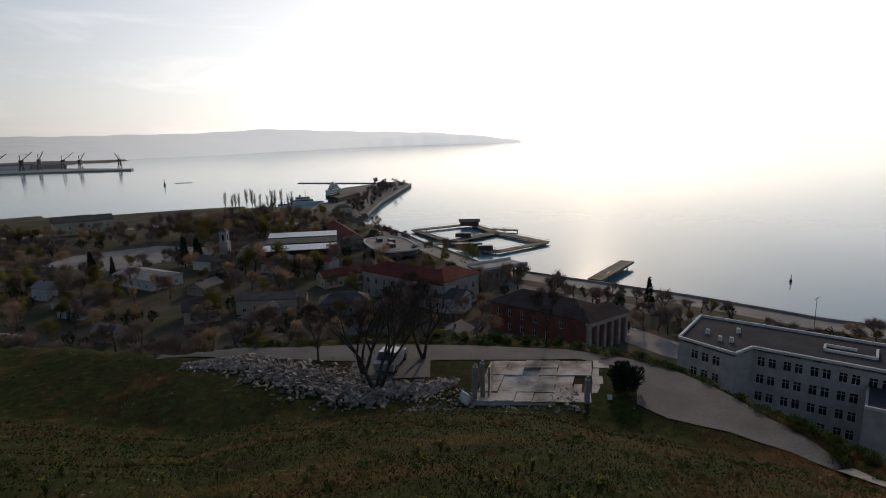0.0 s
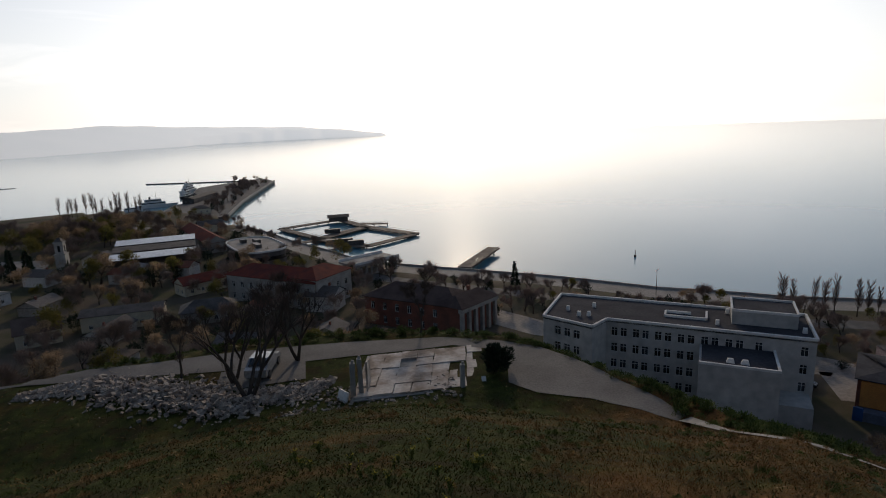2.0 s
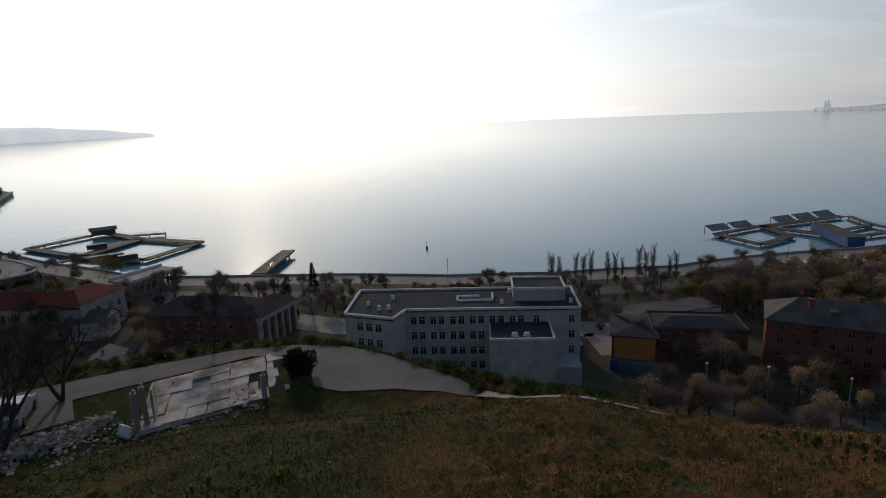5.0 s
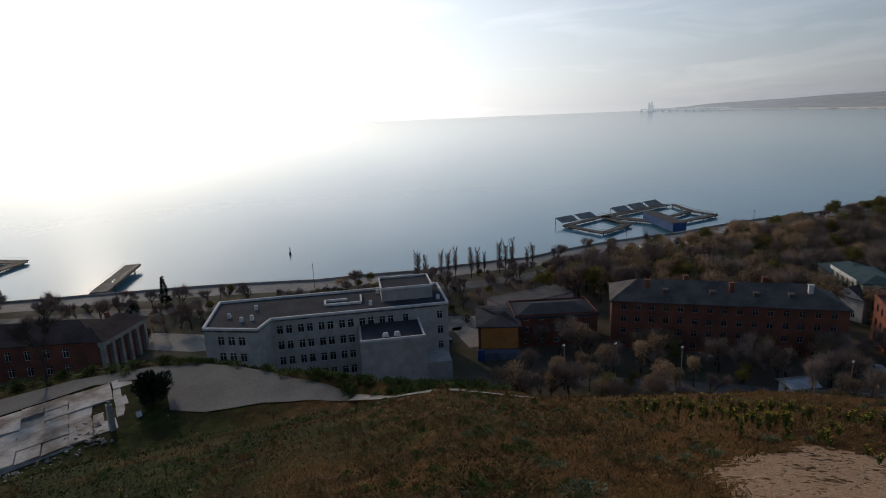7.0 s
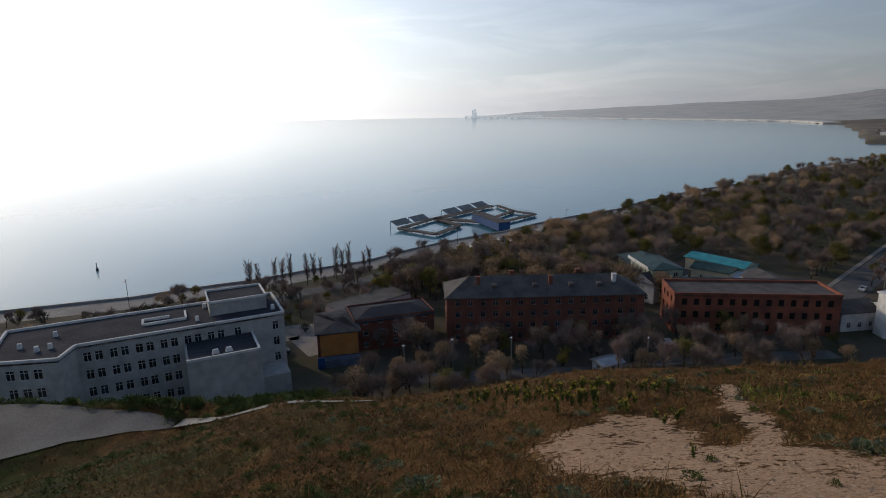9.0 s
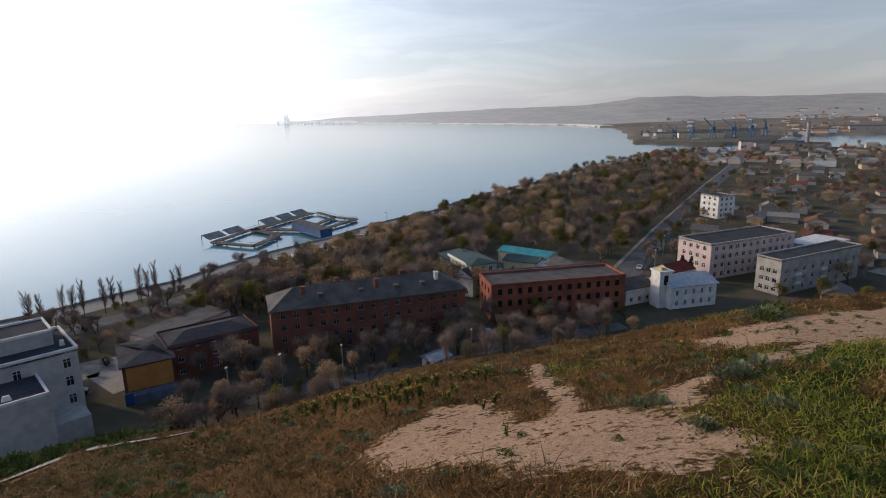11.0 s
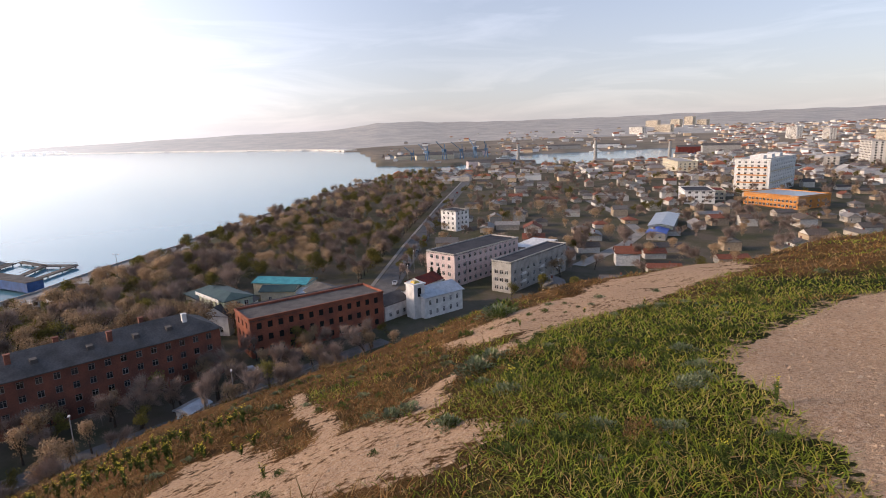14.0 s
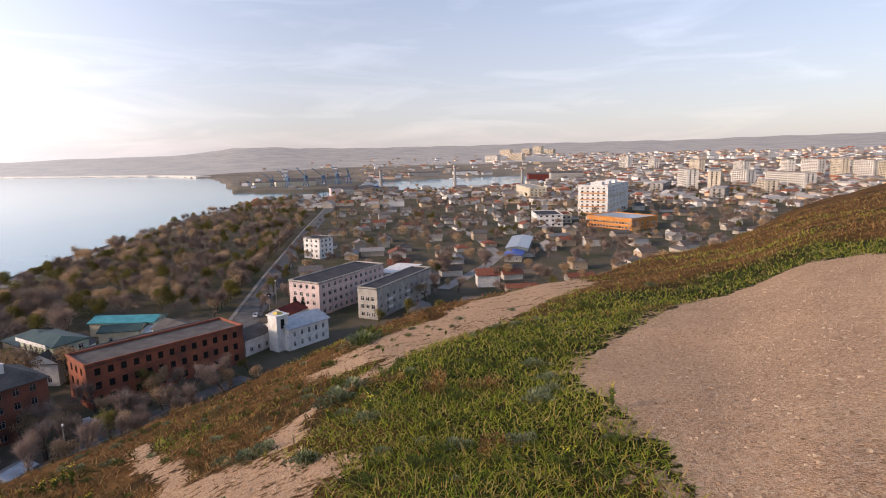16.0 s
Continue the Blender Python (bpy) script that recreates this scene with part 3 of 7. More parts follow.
# quay and promenade along the near shore
shore = [polar(a, float(interp(NEAR, a))) for a in np.concatenate([np.arange(-6, 60, 2.0), np.arange(60, 100.5, 1.0)])]
strip("pavement_promenade", shore, 1.0, 10.0, M_PAVING, 0, "pale paved seaside promenade with a stone quay wall", "promenade", depth=7.0, on_ground=False, z=TOWN + 0.05)
strip("parapet_quay", shore, 1.2, -0.7, M_STONE, 0, "low stone parapet along the quay", "parapet", depth=0.9, on_ground=False, z=TOWN + 0.75)


# ---------------------------------------------------------------- buildings
WINDOW_MESH = {}
SEPARATE_PANES = [True]  # far houses have frame and pane in one mesh


def window_meshes(w, h, frame_mat, mullions=1, transom=True):
    key = (round(w, 2), round(h, 2), frame_mat.name, mullions, transom, SEPARATE_PANES[0])
    if key not in WINDOW_MESH:
        # one connected frame: bars in front, each pane set back between them
        t, b = 0.09, 0.04
        xs = [0, t]
        for k in range(mullions):
            x = w * (k + 1) / (mullions + 1)
            xs += [x - b, x + b]
        xs += [w - t, w]
        zs = [0, t, h * 0.68, h * 0.68 + 0.07, h - t, h] if transom else [0, t, h - t, h]
        bars, panes, seen, v = [], [], {}, []

        def vert(x, y, z):
            key3 = (round(x, 4), y, round(z, 4))
            if key3 not in seen:
                seen[key3] = len(v)
                v.append((x, y, z))
            return seen[key3]

        for a in range(len(xs) - 1):
            for c in range(len(zs) - 1):
                x0, x1, z0, z1 = xs[a], xs[a + 1], zs[c], zs[c + 1]
                front = [vert(x, -0.05, z) for x, z in ((x0, z0), (x1, z0), (x1, z1), (x0, z1))]
                if a % 2 and c % 2:
                    back = [vert(x, 0.02, z) for x, z in ((x0, z0), (x1, z0), (x1, z1), (x0, z1))]
                    panes.append(tuple(back))
                    bars += [(front[m], front[(m + 1) % 4], back[(m + 1) % 4], back[m]) for m in range(4)]
                else:
                    bars.append(tuple(front))
        me = bpy.data.meshes.new("window")
        me.from_pydata(v, [], bars + ([] if SEPARATE_PANES[0] else panes))
        me.materials.append(frame_mat)
        me.materials.append(M_GLASS)
        for f in me.polygons[len(bars):]:
            f.material_index = 1
        me.update()
        pane = None
        if SEPARATE_PANES[0]:
            pane = Geo().quad((t, 0.015, t), (w - t, 0.015, t), (w - t, 0.015, h - t), (t, 0.015, h - t)).mesh("pane", M_GLASS)
        WINDOW_MESH[key] = (me, pane)
    return WINDOW_MESH[key]


def facade(wall, parent, p, q, z0, z1, columns, rows, frame_mat, glazed=True, depth=0.22, mullions=1):
    """Adds to wall the outside of one wall from p to q (seen with p on the left), with openings at
    columns (start, width) and rows (sill, height), and hangs a window in each opening."""
    p, q = Vector((*p, 0)), Vector((*q, 0))
    L = (q - p).length
    u = (q - p) / L
    n = Vector((u.y, -u.x, 0))
    us = sorted({0.0, L, *[c for c, w in columns], *[c + w for c, w in columns]})
    vs = sorted({z0, z1, *[r for r, h in rows], *[r + h for r, h in rows]})
    lefts = {round(c, 4): w for c, w in columns}
    sills = {round(r, 4): h for r, h in rows}

    def at(a, z, back=0.0):
        v = p + u * a - n * back
        return (v.x, v.y, z)

    for a0, a1 in zip(us[:-1], us[1:]):
        for v0, v1 in zip(vs[:-1], vs[1:]):
            if round(a0, 4) in lefts and round(v0, 4) in sills:
                d = depth
                wall.quad(at(a0, v0), at(a1, v0), at(a1, v0, d), at(a0, v0, d))
                wall.quad(at(a0, v1, d), at(a1, v1, d), at(a1, v1), at(a0, v1))
                wall.quad(at(a0, v0), at(a0, v0, d), at(a0, v1, d), at(a0, v1))
                wall.quad(at(a1, v0, d), at(a1, v0), at(a1, v1), at(a1, v1, d))
                m = Matrix.Translation(at(a0, v0, d * 0.75)) @ Matrix(((u.x, -n.x, 0, 0), (u.y, -n.y, 0, 0), (0, 0, 1, 0), (0, 0, 0, 1)))
                if glazed:
                    fm, pm = window_meshes(a1 - a0, v1 - v0, frame_mat, mullions)
                    w = part("window", fm, None, parent)
                    w.matrix_local = m
                    if pm:
                        part("pane", pm, None, w)
                else:
                    wall_dark.append((at(a0, v0, d), at(a1, v0, d), at(a1, v1, d), at(a0, v1, d)))
            else:
                wall.quad(at(a0, v0), at(a1, v0), at(a1, v1), at(a0, v1))


wall_dark = []


def even(L, n, w, margin=1.2):
    """n openings of width w spread evenly along L."""
    if n <= 0:
        return []
    step = (L - 2 * margin) / n
    return [(margin + step * (k + 0.5) - w / 2, w) for k in range(n)]


def storeys(z0, n, pitch, sill=0.9, h=1.5):
    return [(z0 + k * pitch + sill, h) for k in range(n)]


def building(name, label, category, m, outline, h, wall_mat, roof, roof_mat, sides, n_floors, pitch, sill=0.9, win_h=1.5, frame_mat=None, glazed=True,
             parapet=None, parapet_h=0.7, roof_h=3.0, overhang=0.5, group="", mullions=1, first=0.0):
    """A house over an outline (counter-clockwise, local metres). sides: for each edge a list of openings, or None.
    roof: flat, gable or hip (gable and hip want a rectangle whose first edge is the long one)."""
    ob = base(name, m, label, category, group)
    wall = Geo()
    wall_dark.clear()
    k = len(outline)
    for i in range(k):
        p, q = outline[i], outline[(i + 1) % k]
        cols = sides[i] if i < len(sides) and sides[i] else []
        facade(wall, ob, p, q, -2.0, h, cols, storeys(first, n_floors, pitch, sill, win_h) if cols else [], frame_mat or M_FRAME, glazed, mullions=mullions)
    part("wall", wall, wall_mat, ob)
    if wall_dark:
        for qd in wall_dark:
            part("opening", Geo().quad(*qd), M_DARK, ob, "dark empty window opening")
    if roof == "flat":
        part("roof", Geo().prism(outline, h - 0.4, h), roof_mat, ob)
        if parapet:
            g = Geo()
            for i in range(k):
                (x0, y0), (x1, y1) = outline[i], outline[(i + 1) % k]
                g.beam((x0, y0, h + parapet_h / 2), (x1, y1, h + parapet_h / 2), 0.45, parapet_h)
            part("parapet", g, parapet, ob, "pale coping round the flat roof")
    else:
        (x0, y0), (x1, y1), (x2, y2), (x3, y3) = outline
        o = overhang
        a, b, c, d = (x0 - o, y0 - o, h), (x1 + o, y1 - o, h), (x2 + o, y2 + o, h), (x3 - o, y3 + o, h)
        ym = (y0 + y3) / 2
        inset = (y3 - y0) / 2 if roof == "hip" else -0.0
        r0, r1 = (x0 - o + inset, ym, h + roof_h), (x1 + o - inset, ym, h + roof_h)
        g = Geo().quad(a, b, r1, r0).quad(c, d, r0, r1)
        t = 0.18
        lower = [(x, y, z - t) for x, y, z in (a, b, c, d)]
        for i in range(4):
            p, q = (a, b, c, d)[i], (a, b, c, d)[(i + 1) % 4]
            g.quad(lower[i], lower[(i + 1) % 4], q, p)
        g.quad(*reversed(lower))
        if roof == "hip":
            g.quad(b, c, r1).quad(d, a, r0)
        part("roof", g, roof_mat, ob)
        if roof == "gable":
            part("gable", Geo().quad((x1, y1, h), (x2, y2, h), (x1, ym, h + roof_h - 0.1)), wall_mat, ob)
            part("gable", Geo().quad((x3, y3, h), (x0, y0, h), (x0, ym, h + roof_h - 0.1)), wall_mat, ob)
    return ob


def rect(L, W):
    return [(0, 0), (L, 0), (L, W), (0, W)]


def placed(p, q, z=TOWN):
    """The pose whose x axis runs from plan point p towards q."""
    return pose(p[0], p[1], z, 0, 0, math.degrees(math.atan2(q[1] - p[1], q[0] - p[0])))


def span(p, q):
    return math.hypot(q[0] - p[0], q[1] - p[1])


def grey_hospital():
    p, q = (48.5, 112.5), (88.5, 81.5)
    L = span(p, q)
    W = 15.0
    # wing at the start stands forward of the long front
    outline = [(0, -2.0), (11.0, -5.5), (13.0, 0), (L, 0), (L, W), (0, W)]
    sides = [even(11.5, 3, 1.5, 2.4), None, even(L - 13, 6, 3.0, 0.8)]
    sides[2] = [c for s, w in even(L - 24, 6, 3.2, 0.4) for c in ((s, 1.35), (s + 1.85, 1.35))] + [(L - 23, 1.3), (L - 15.5, 1.3)]
    ob = building("office_building", "long grey rendered four-storey building with flat felt roof and white coping", "building",
                  placed(p, q), outline, 15.0, M_GREY_WALL, "flat", M_BITUMEN, sides, 4, 3.5, 1.2, 1.9, parapet=M_WHITE, parapet_h=0.5)
    pent = Geo().box(L - 14, 5.5, 14.5, L - 2.5, W - 0.5, 17.6)
    part("penthouse", pent, M_GREY_WALL, ob, "grey rooftop plant room")
    part("penthouse_roof", Geo().box(L - 14, 5.5, 17.6, L - 2.5, W - 0.5, 17.75), M_BITUMEN, ob)
    g = Geo()
    for a, b in (((L - 14, 5.5), (L - 2.5, 5.5)), ((L - 2.5, 5.5), (L - 2.5, W - 0.5)), ((L - 2.5, W - 0.5), (L - 14, W - 0.5)), ((L - 14, W - 0.5), (L - 14, 5.5))):
        g.beam((*a, 17.9), (*b, 17.9), 0.35, 0.5)
    part("penthouse_coping", g, M_WHITE, ob, "white coping")
    # lower annex on the hill side
    part("annex", Geo().box(31, -10.3, -2, 44.1, -0.02, 12), M_GREY_WALL, ob, "lower grey windowless annex")
    part("annex_roof", Geo().box(31.4, -9.9, 12, 43.7, -0.1, 12.12), M_BITUMEN, ob)
    part("annex_coping", Geo().box(31, -10.3, 12, 44.1, -9.9, 12.45), M_WHITE, ob, "white coping")
    part("annex_coping", Geo().box(43.7, -9.88, 12, 44.1, -0.1, 12.45), M_WHITE, ob, "white coping")
    for x in (36.2, 38.6):
        part("roof_vent", Geo().box(x - 0.7, -8.6, 12.1, x + 0.7, -7.6, 12.9, taper=0.25), M_WHITE, ob, "white roof vent")
    part("stair_block", Geo().box(44.3, -6.5, -2, L - 0.6, -0.02, 4.5), M_GREY_WALL, ob, "low stair enclosure")
    # rooftop: a sunk well with white rim and small vents
    for a, b in (((24, 6), (32, 6)), ((32, 6), (32, 11)), ((24, 6), (24, 9)), ((24, 9), (29, 9))):
        part("roof_rim", Geo().beam((*a, 15.25), (*b, 15.25), 0.4, 0.5), M_WHITE, ob, "white rim of a roof well")
    for x, y in ((4, 4), (7, 1), (9, 1.5), (9, 8), (34, 4), (36, 12), (L - 1.5, 4)):
        part("roof_vent", Geo().box(x - 0.4, y - 0.4, 15, x + 0.4, y + 0.4, 16.0, taper=0.08), M_WHITE, ob, "small white roof vent")
    return ob


grey_hospital()


def brick_block():
    p, q = (120, 58.5), (142.5, 15.5)
    L = span(p, q)
    cols = even(L, 15, 1.25, 1.2)
    ob = building("apartment_block", "long four-storey red brick apartment block with grey slate hip roof", "apartment block",
                    placed(p, q), rect(L, 13), 11.6, M_BRICK, "hip", M_SLATE, [cols, even(13, 3, 1.2), cols, even(13, 3, 1.2)], 4, 2.9, 0.7, 1.5, roof_h=3.6, frame_mat=M_FRAME_OLD)
    for x, y in ((8, 4), (17, 8.5), (26, 3.6), (34, 9), (42, 4)):
        part("chimney", Geo().box(x - 0.5, y - 0.4, 11.5, x + 0.5, y + 0.4, 15.6).box(x - 0.6, y - 0.5, 15.6, x + 0.6, y + 0.5, 15.8), M_BRICK if x < 40 else M_WHITE, ob)
    for x in (12, 22, 31, 38):
        part("dormer", Geo().box(x - 0.7, 2.2, 12.4, x + 0.7, 4.6, 13.9, taper=0.1), M_SLATE, ob)
    return ob


brick_block()


def brick_school():
    p, q = (149, 9), (162.5, -28)
    L = span(p, q)
    cols = even(L, 13, 1.3, 1.0)
    return building("brick_building", "derelict red brick building with empty windows and patched flat roof", "building",
                    placed(p, q), rect(L, 12), 10.2, M_BRICK_OLD, "flat", M_SLATE, [cols, even(12, 3, 1.3), cols, even(12, 3, 1.3)], 3, 3.3, 0.9, 1.7, glazed=False, parapet=M_BRICK_OLD, parapet_h=0.6)


brick_school()


def pink_block():
    p, q = (195.5, -60.5), (217, -95.0)
    L = span(p, q)
    cols = even(L, 12, 1.4, 1.0)
    return building("apartment_block", "four-storey pale pink apartment block with dark flat roof", "apartment block",
                    placed(p, q), rect(L, 14), 12.0, M_PINK, "flat", M_BITUMEN, [cols, even(14, 3, 1.4), cols, even(14, 4, 1.4)], 4, 2.9, 0.9, 1.5, parapet=M_STONE, parapet_h=0.4)


pink_block()


def tower_block():
    p, q = (385, -346), (362, -363)
    q2 = (400, -430)
    L = 78
    c2 = even(L, 14, 2.0, 1.0)
    m = placed((362.5, -372), (402, -440))
    return building("tower_block", "white nine-storey apartment tower with orange balcony bands", "apartment block",
                    m, rect(L, 26), 27.0, M_WHITE, "flat", M_STONE, [c2, even(26, 5, 2.0), c2, even(26, 5, 2.0)], 9, 2.95, 0.8, 1.5, parapet=M_WHITE, parapet_h=0.8)


tower_block()


# ---------------------------------------------------------------- plants
class Kind:
    """A thing built once; the first place takes it, further places take copies that share its meshes."""

    def __init__(self, ob):
        self.ob, self.used = ob, False
        self.family = [ob] + list(ob.children_recursive)

    def place(self, m):
        if not self.used:
            self.used = True
            self.ob.matrix_world = m
            return self.ob
        made = {}
        for o in self.family:
            c = made[o] = o.copy()
            scene.collection.objects.link(c)
            if o is not self.ob:
                c.parent = made[o.parent]
        made[self.ob].matrix_basis = m
        return made[self.ob]


def sliver(g, rng, c, d, length, width):
    """One narrow leaf or twig from c along d."""
    d = d.normalized()
    s = d.cross(Vector((rng.uniform(-1, 1), rng.uniform(-1, 1), rng.uniform(-1, 1)))).normalized() * width
    g.quad(c - s, c + s, c + d * length)


def spread(rng):
    while True:
        v = Vector((rng.uniform(-1, 1), rng.uniform(-1, 1), rng.uniform(-1, 1)))
        if 0.05 < v.length < 1:
            return v


def grow(g, tips, rng, p, d, length, r, level, droop=0.0, spread_by=0.6):
    bend = d
    q = p
    for k in range(2):
        bend = (bend + spread(rng) * 0.16 + Vector((0, 0, 0.06 - droop))).normalized()
        q2 = q + bend * length / 2
        g.tube(q, q2, r * (1 - 0.2 * k), r * (0.8 - 0.2 * k), 6 if level > 2 else 4, caps=False)
        q = q2
    if level <= 1:
        tips.append((q, bend))
        return
    for k in range(rng.choice((2, 3, 3))):
        nd = (bend + spread(rng) * spread_by + Vector((0, 0, 0.12))).normalized()
        grow(g, tips, rng, q, nd, length * rng.uniform(0.62, 0.82), r * 0.58, level - 1, droop, spread_by)
    tips.append((q, bend))


def tree(name, label, seed, h, crown_mat, leaves, leaf, levels=3, spread_by=0.65, trunks=1, category="tree", twig=0.0):
    rng = random.Random(seed)
    ob = tagged(new(name), label, category)
    g, tips = Geo(), []
    for k in range(trunks):
        lean = Vector((rng.uniform(-0.12, 0.12), rng.uniform(-0.12, 0.12), 1)) if trunks == 1 else Vector((math.cos(k * 2.4) * 0.45, math.sin(k * 2.4) * 0.45, 1))
        grow(g, tips, rng, Vector((0.12 * k, 0, -0.3)), lean.normalized(), h * (0.36 if twig and leaf < 0.03 else 0.27), h * 0.026, levels, spread_by=spread_by)
    part("trunk", g, M_BARK, ob)
    c = Geo()
    for k in range(leaves):
        p, d = tips[k % len(tips)]
        off = spread(rng)
        off = off * (h * (0.13 if levels > 3 else 0.2))
        off.z *= 0.75
        if twig:
            sliver(c, rng, p + off * 0.5, d + spread(rng) * 0.9, twig * rng.uniform(0.5, 1.3), leaf)
        else:
            sliver(c, rng, p + off, spread(rng), leaf * rng.uniform(1.2, 2.4), leaf * rng.uniform(0.35, 0.6))
    part("crown", c, crown_mat, ob)
    return Kind(ob)


def poplar(seed, h):
    rng = random.Random(seed)
    ob = tagged(new("poplar"), "tall narrow bare poplar near the promenade", "tree")
    g, c = Geo(), Geo()
    g.tube((0, 0, -0.3), (0.1, 0, h * 0.9), h * 0.016, 0.03, 6)
    for k in range(60):
        z = h * rng.uniform(0.16, 0.86)
        a = rng.uniform(0, 6.28)
        d = Vector((math.cos(a) * 0.42, math.sin(a) * 0.42, 1)).normalized()
        l = h * rng.uniform(0.12, 0.26)
        g.tube((0, 0, z), Vector((0, 0, z)) + d * l, 0.05, 0.012, 3, caps=False)
        for j in range(9):
            sliver(c, rng, Vector((0, 0, z)) + d * l * rng.uniform(0.3, 1), d + spread(rng) * 0.35, rng.uniform(0.6, 1.5), 0.045)
    part("trunk", g, M_BARK, ob)
    part("crown", c, M_TWIG, ob)
    return Kind(ob)


def conifer(seed, h, w):
    rng = random.Random(seed)
    ob = tagged(new("conifer"), "dark evergreen conifer with an uneven cone of branches", "tree")
    part("trunk", Geo().tube((0, 0, -0.3), (0, 0, h * 0.9), h * 0.02, 0.03, 6), M_BARK, ob)
    c = Geo()
    for k in range(900):
        t = rng.random() ** 0.7
        z = h * (1 - t * 0.93)
        a = rng.uniform(0, 6.28)
        r = w * t * rng.uniform(0.35, 1.05) * (0.8 + 0.3 * math.sin(a * 3 + z * 1.7))
        sliver(c, rng, Vector((r * math.cos(a), r * math.sin(a), z)), Vector((math.cos(a), math.sin(a), rng.uniform(-0.5, 0.5))), h * 0.075, h * 0.02)
    part("crown", c, M_EVERGREEN, ob)
    return Kind(ob)


def bush(name, label, seed, w, h, mat, n, leaf):
    rng = random.Random(seed)
    ob = tagged(new(name), label, "shrub")
    g, c = Geo(), Geo()
    for k in range(9):
        a = k * 0.7
        g.tube((0, 0, -0.1), (math.cos(a) * w * 0.3, math.sin(a) * w * 0.3, h * 0.75), 0.02 * h + 0.008, 0.008, 4, caps=False)
    part("stem", g, M_BARK, ob)
    for k in range(n):
        v = spread(rng)
        v = v.normalized() * v.length ** 0.5
        r = 0.75 + 0.35 * math.sin(5 * v.x + seed) * math.cos(4 * v.y)
        p = Vector((v.x * w / 2 * r, v.y * w / 2 * r, h * 0.5 + v.z * h * 0.5 * r))
        sliver(c, rng, p, v + Vector((0, 0, 0.7)) + spread(rng) * 0.6, leaf * rng.uniform(0.8, 1.6), leaf * 0.22)
    part("foliage", c, mat, ob)
    return Kind(ob)


BARE = [tree("bare_tree", "leafless brown-twigged street tree", s, 10.5, M_TWIG, 1200, 0.03, 4, 0.95, twig=2.0) for s in (1, 2, 3)]
BUDDING = [tree("budding_tree", "tree with bronze spring buds on bare limbs", s, 10.0, M_BUD, 1150, 0.2, 4, 0.85) for s in (4, 5, 6)]
LEAFY = [tree("leafy_tree", "broad tree in young olive-green leaf", s, 10.0, M_LEAF, 1250, 0.22, 4, 0.85) for s in (7, 8)]
POPLAR = [poplar(s, 9.5) for s in (9, 10)]
CONIFER = [conifer(s, 8.0, 1.5) for s in (11, 12)]
BROAD_EVERGREEN = [bush("evergreen_shrub", "rounded dark evergreen shrub", s, 4.5, 4.5, M_EVERGREEN, 520, 0.46) for s in (13, 14)]


def put(kinds, rng, x, y, scale=1.0, z=None):
    k = kinds[rng.randrange(len(kinds))]
    s = scale * rng.uniform(0.8, 1.25)
    m = pose(x, y, at_ground(x, y) if z is None else z, 0, 0, rng.uniform(0, 360)) @ Matrix.Diagonal((s * rng.uniform(0.85, 1.15), s * rng.uniform(0.85, 1.15), s, 1))
    return k.place(m)


BLOCKED = []  # footprints as (x, y, radius)
KEEP = []     # footprints as polygons


def free(x, y, r=0.0):
    if any((x - a) ** 2 + (y - b) ** 2 < (c + r) ** 2 for a, b, c in BLOCKED):
        return False
    return not any(inside(x, y, p) for p in KEEP)


# street through the town and the roads below the hill
STREET = [(186, -27), (206, -36.7), (277, -64.5), (433, -128.7), (585, -194), (690, -238)]


def off_line(x, y, pts, w):
    return float(near_line(np.array(x), np.array(y), pts, w, 0.01)) == 0


def joined(name, mat, kinds, mats, label, category):
    """Many far copies of one part's mesh in one object of kind stuff."""
    vs, fs, n = [], [], 0
    for ob_kind, m in mats:
        me = next(c for c in ob_kind.family if c.name.startswith(("crown", "foliage"))).data
        co = np.empty(len(me.vertices) * 3)
        me.vertices.foreach_get("co", co)
        co = co.reshape(-1, 3) @ np.array(m.to_3x3()).T + np.array(m.translation)
        idx = np.empty(len(me.loops), int)
        me.loops.foreach_get("vertex_index", idx)
        if m.translation.length > 420:
            # farther off, half as many leaves, each broader
            co = co.reshape(-1, 3, 3)[::2]
            mid = co.mean(1, keepdims=True)
            co = (mid + (co - mid) * 1.35).reshape(-1, 3)
            idx = np.arange(len(co))
        vs.append(co)
        fs.append(idx.reshape(-1, 3) + n)
        n += len(co)
    v, f = np.concatenate(vs), np.concatenate(fs)
    me = bpy.data.meshes.new(name)
    me.vertices.add(len(v))
    me.vertices.foreach_set("co", v.ravel())
    me.loops.add(f.size)
    me.loops.foreach_set("vertex_index", f.ravel())
    me.polygons.add(len(f))
    me.polygons.foreach_set("loop_start", np.arange(0, f.size, 3))
    me.update(calc_edges=True)
    me.materials.append(mat)
    return tagged(new(name, me), label, category, kind="stuff")


# ---------------------------------------------------------------- the bench below the brow: road, ruin, rubble
ROAD_OUT = [(-25, 49.6), (-16.5, 48.7), (-6.8, 48.5), (3, 47.2), (10, 45.7), (14.4, 42.9), (16.7, 40.4), (18.1, 37.1), (18.9, 33.9), (19.4, 30.9), (19.8, 28.6), (19.9, 26.0)]
ROAD_IN = [(-25, 47.4), (-17, 46.6), (-7, 44.6), (2.2, 44.1), (10.5, 43.5), (13.0, 41.6), (13.5, 38.5), (12.4, 35.2), (13.6, 33.0), (16.2, 30.8), (18.2, 28.2), (19.4, 25.7)]


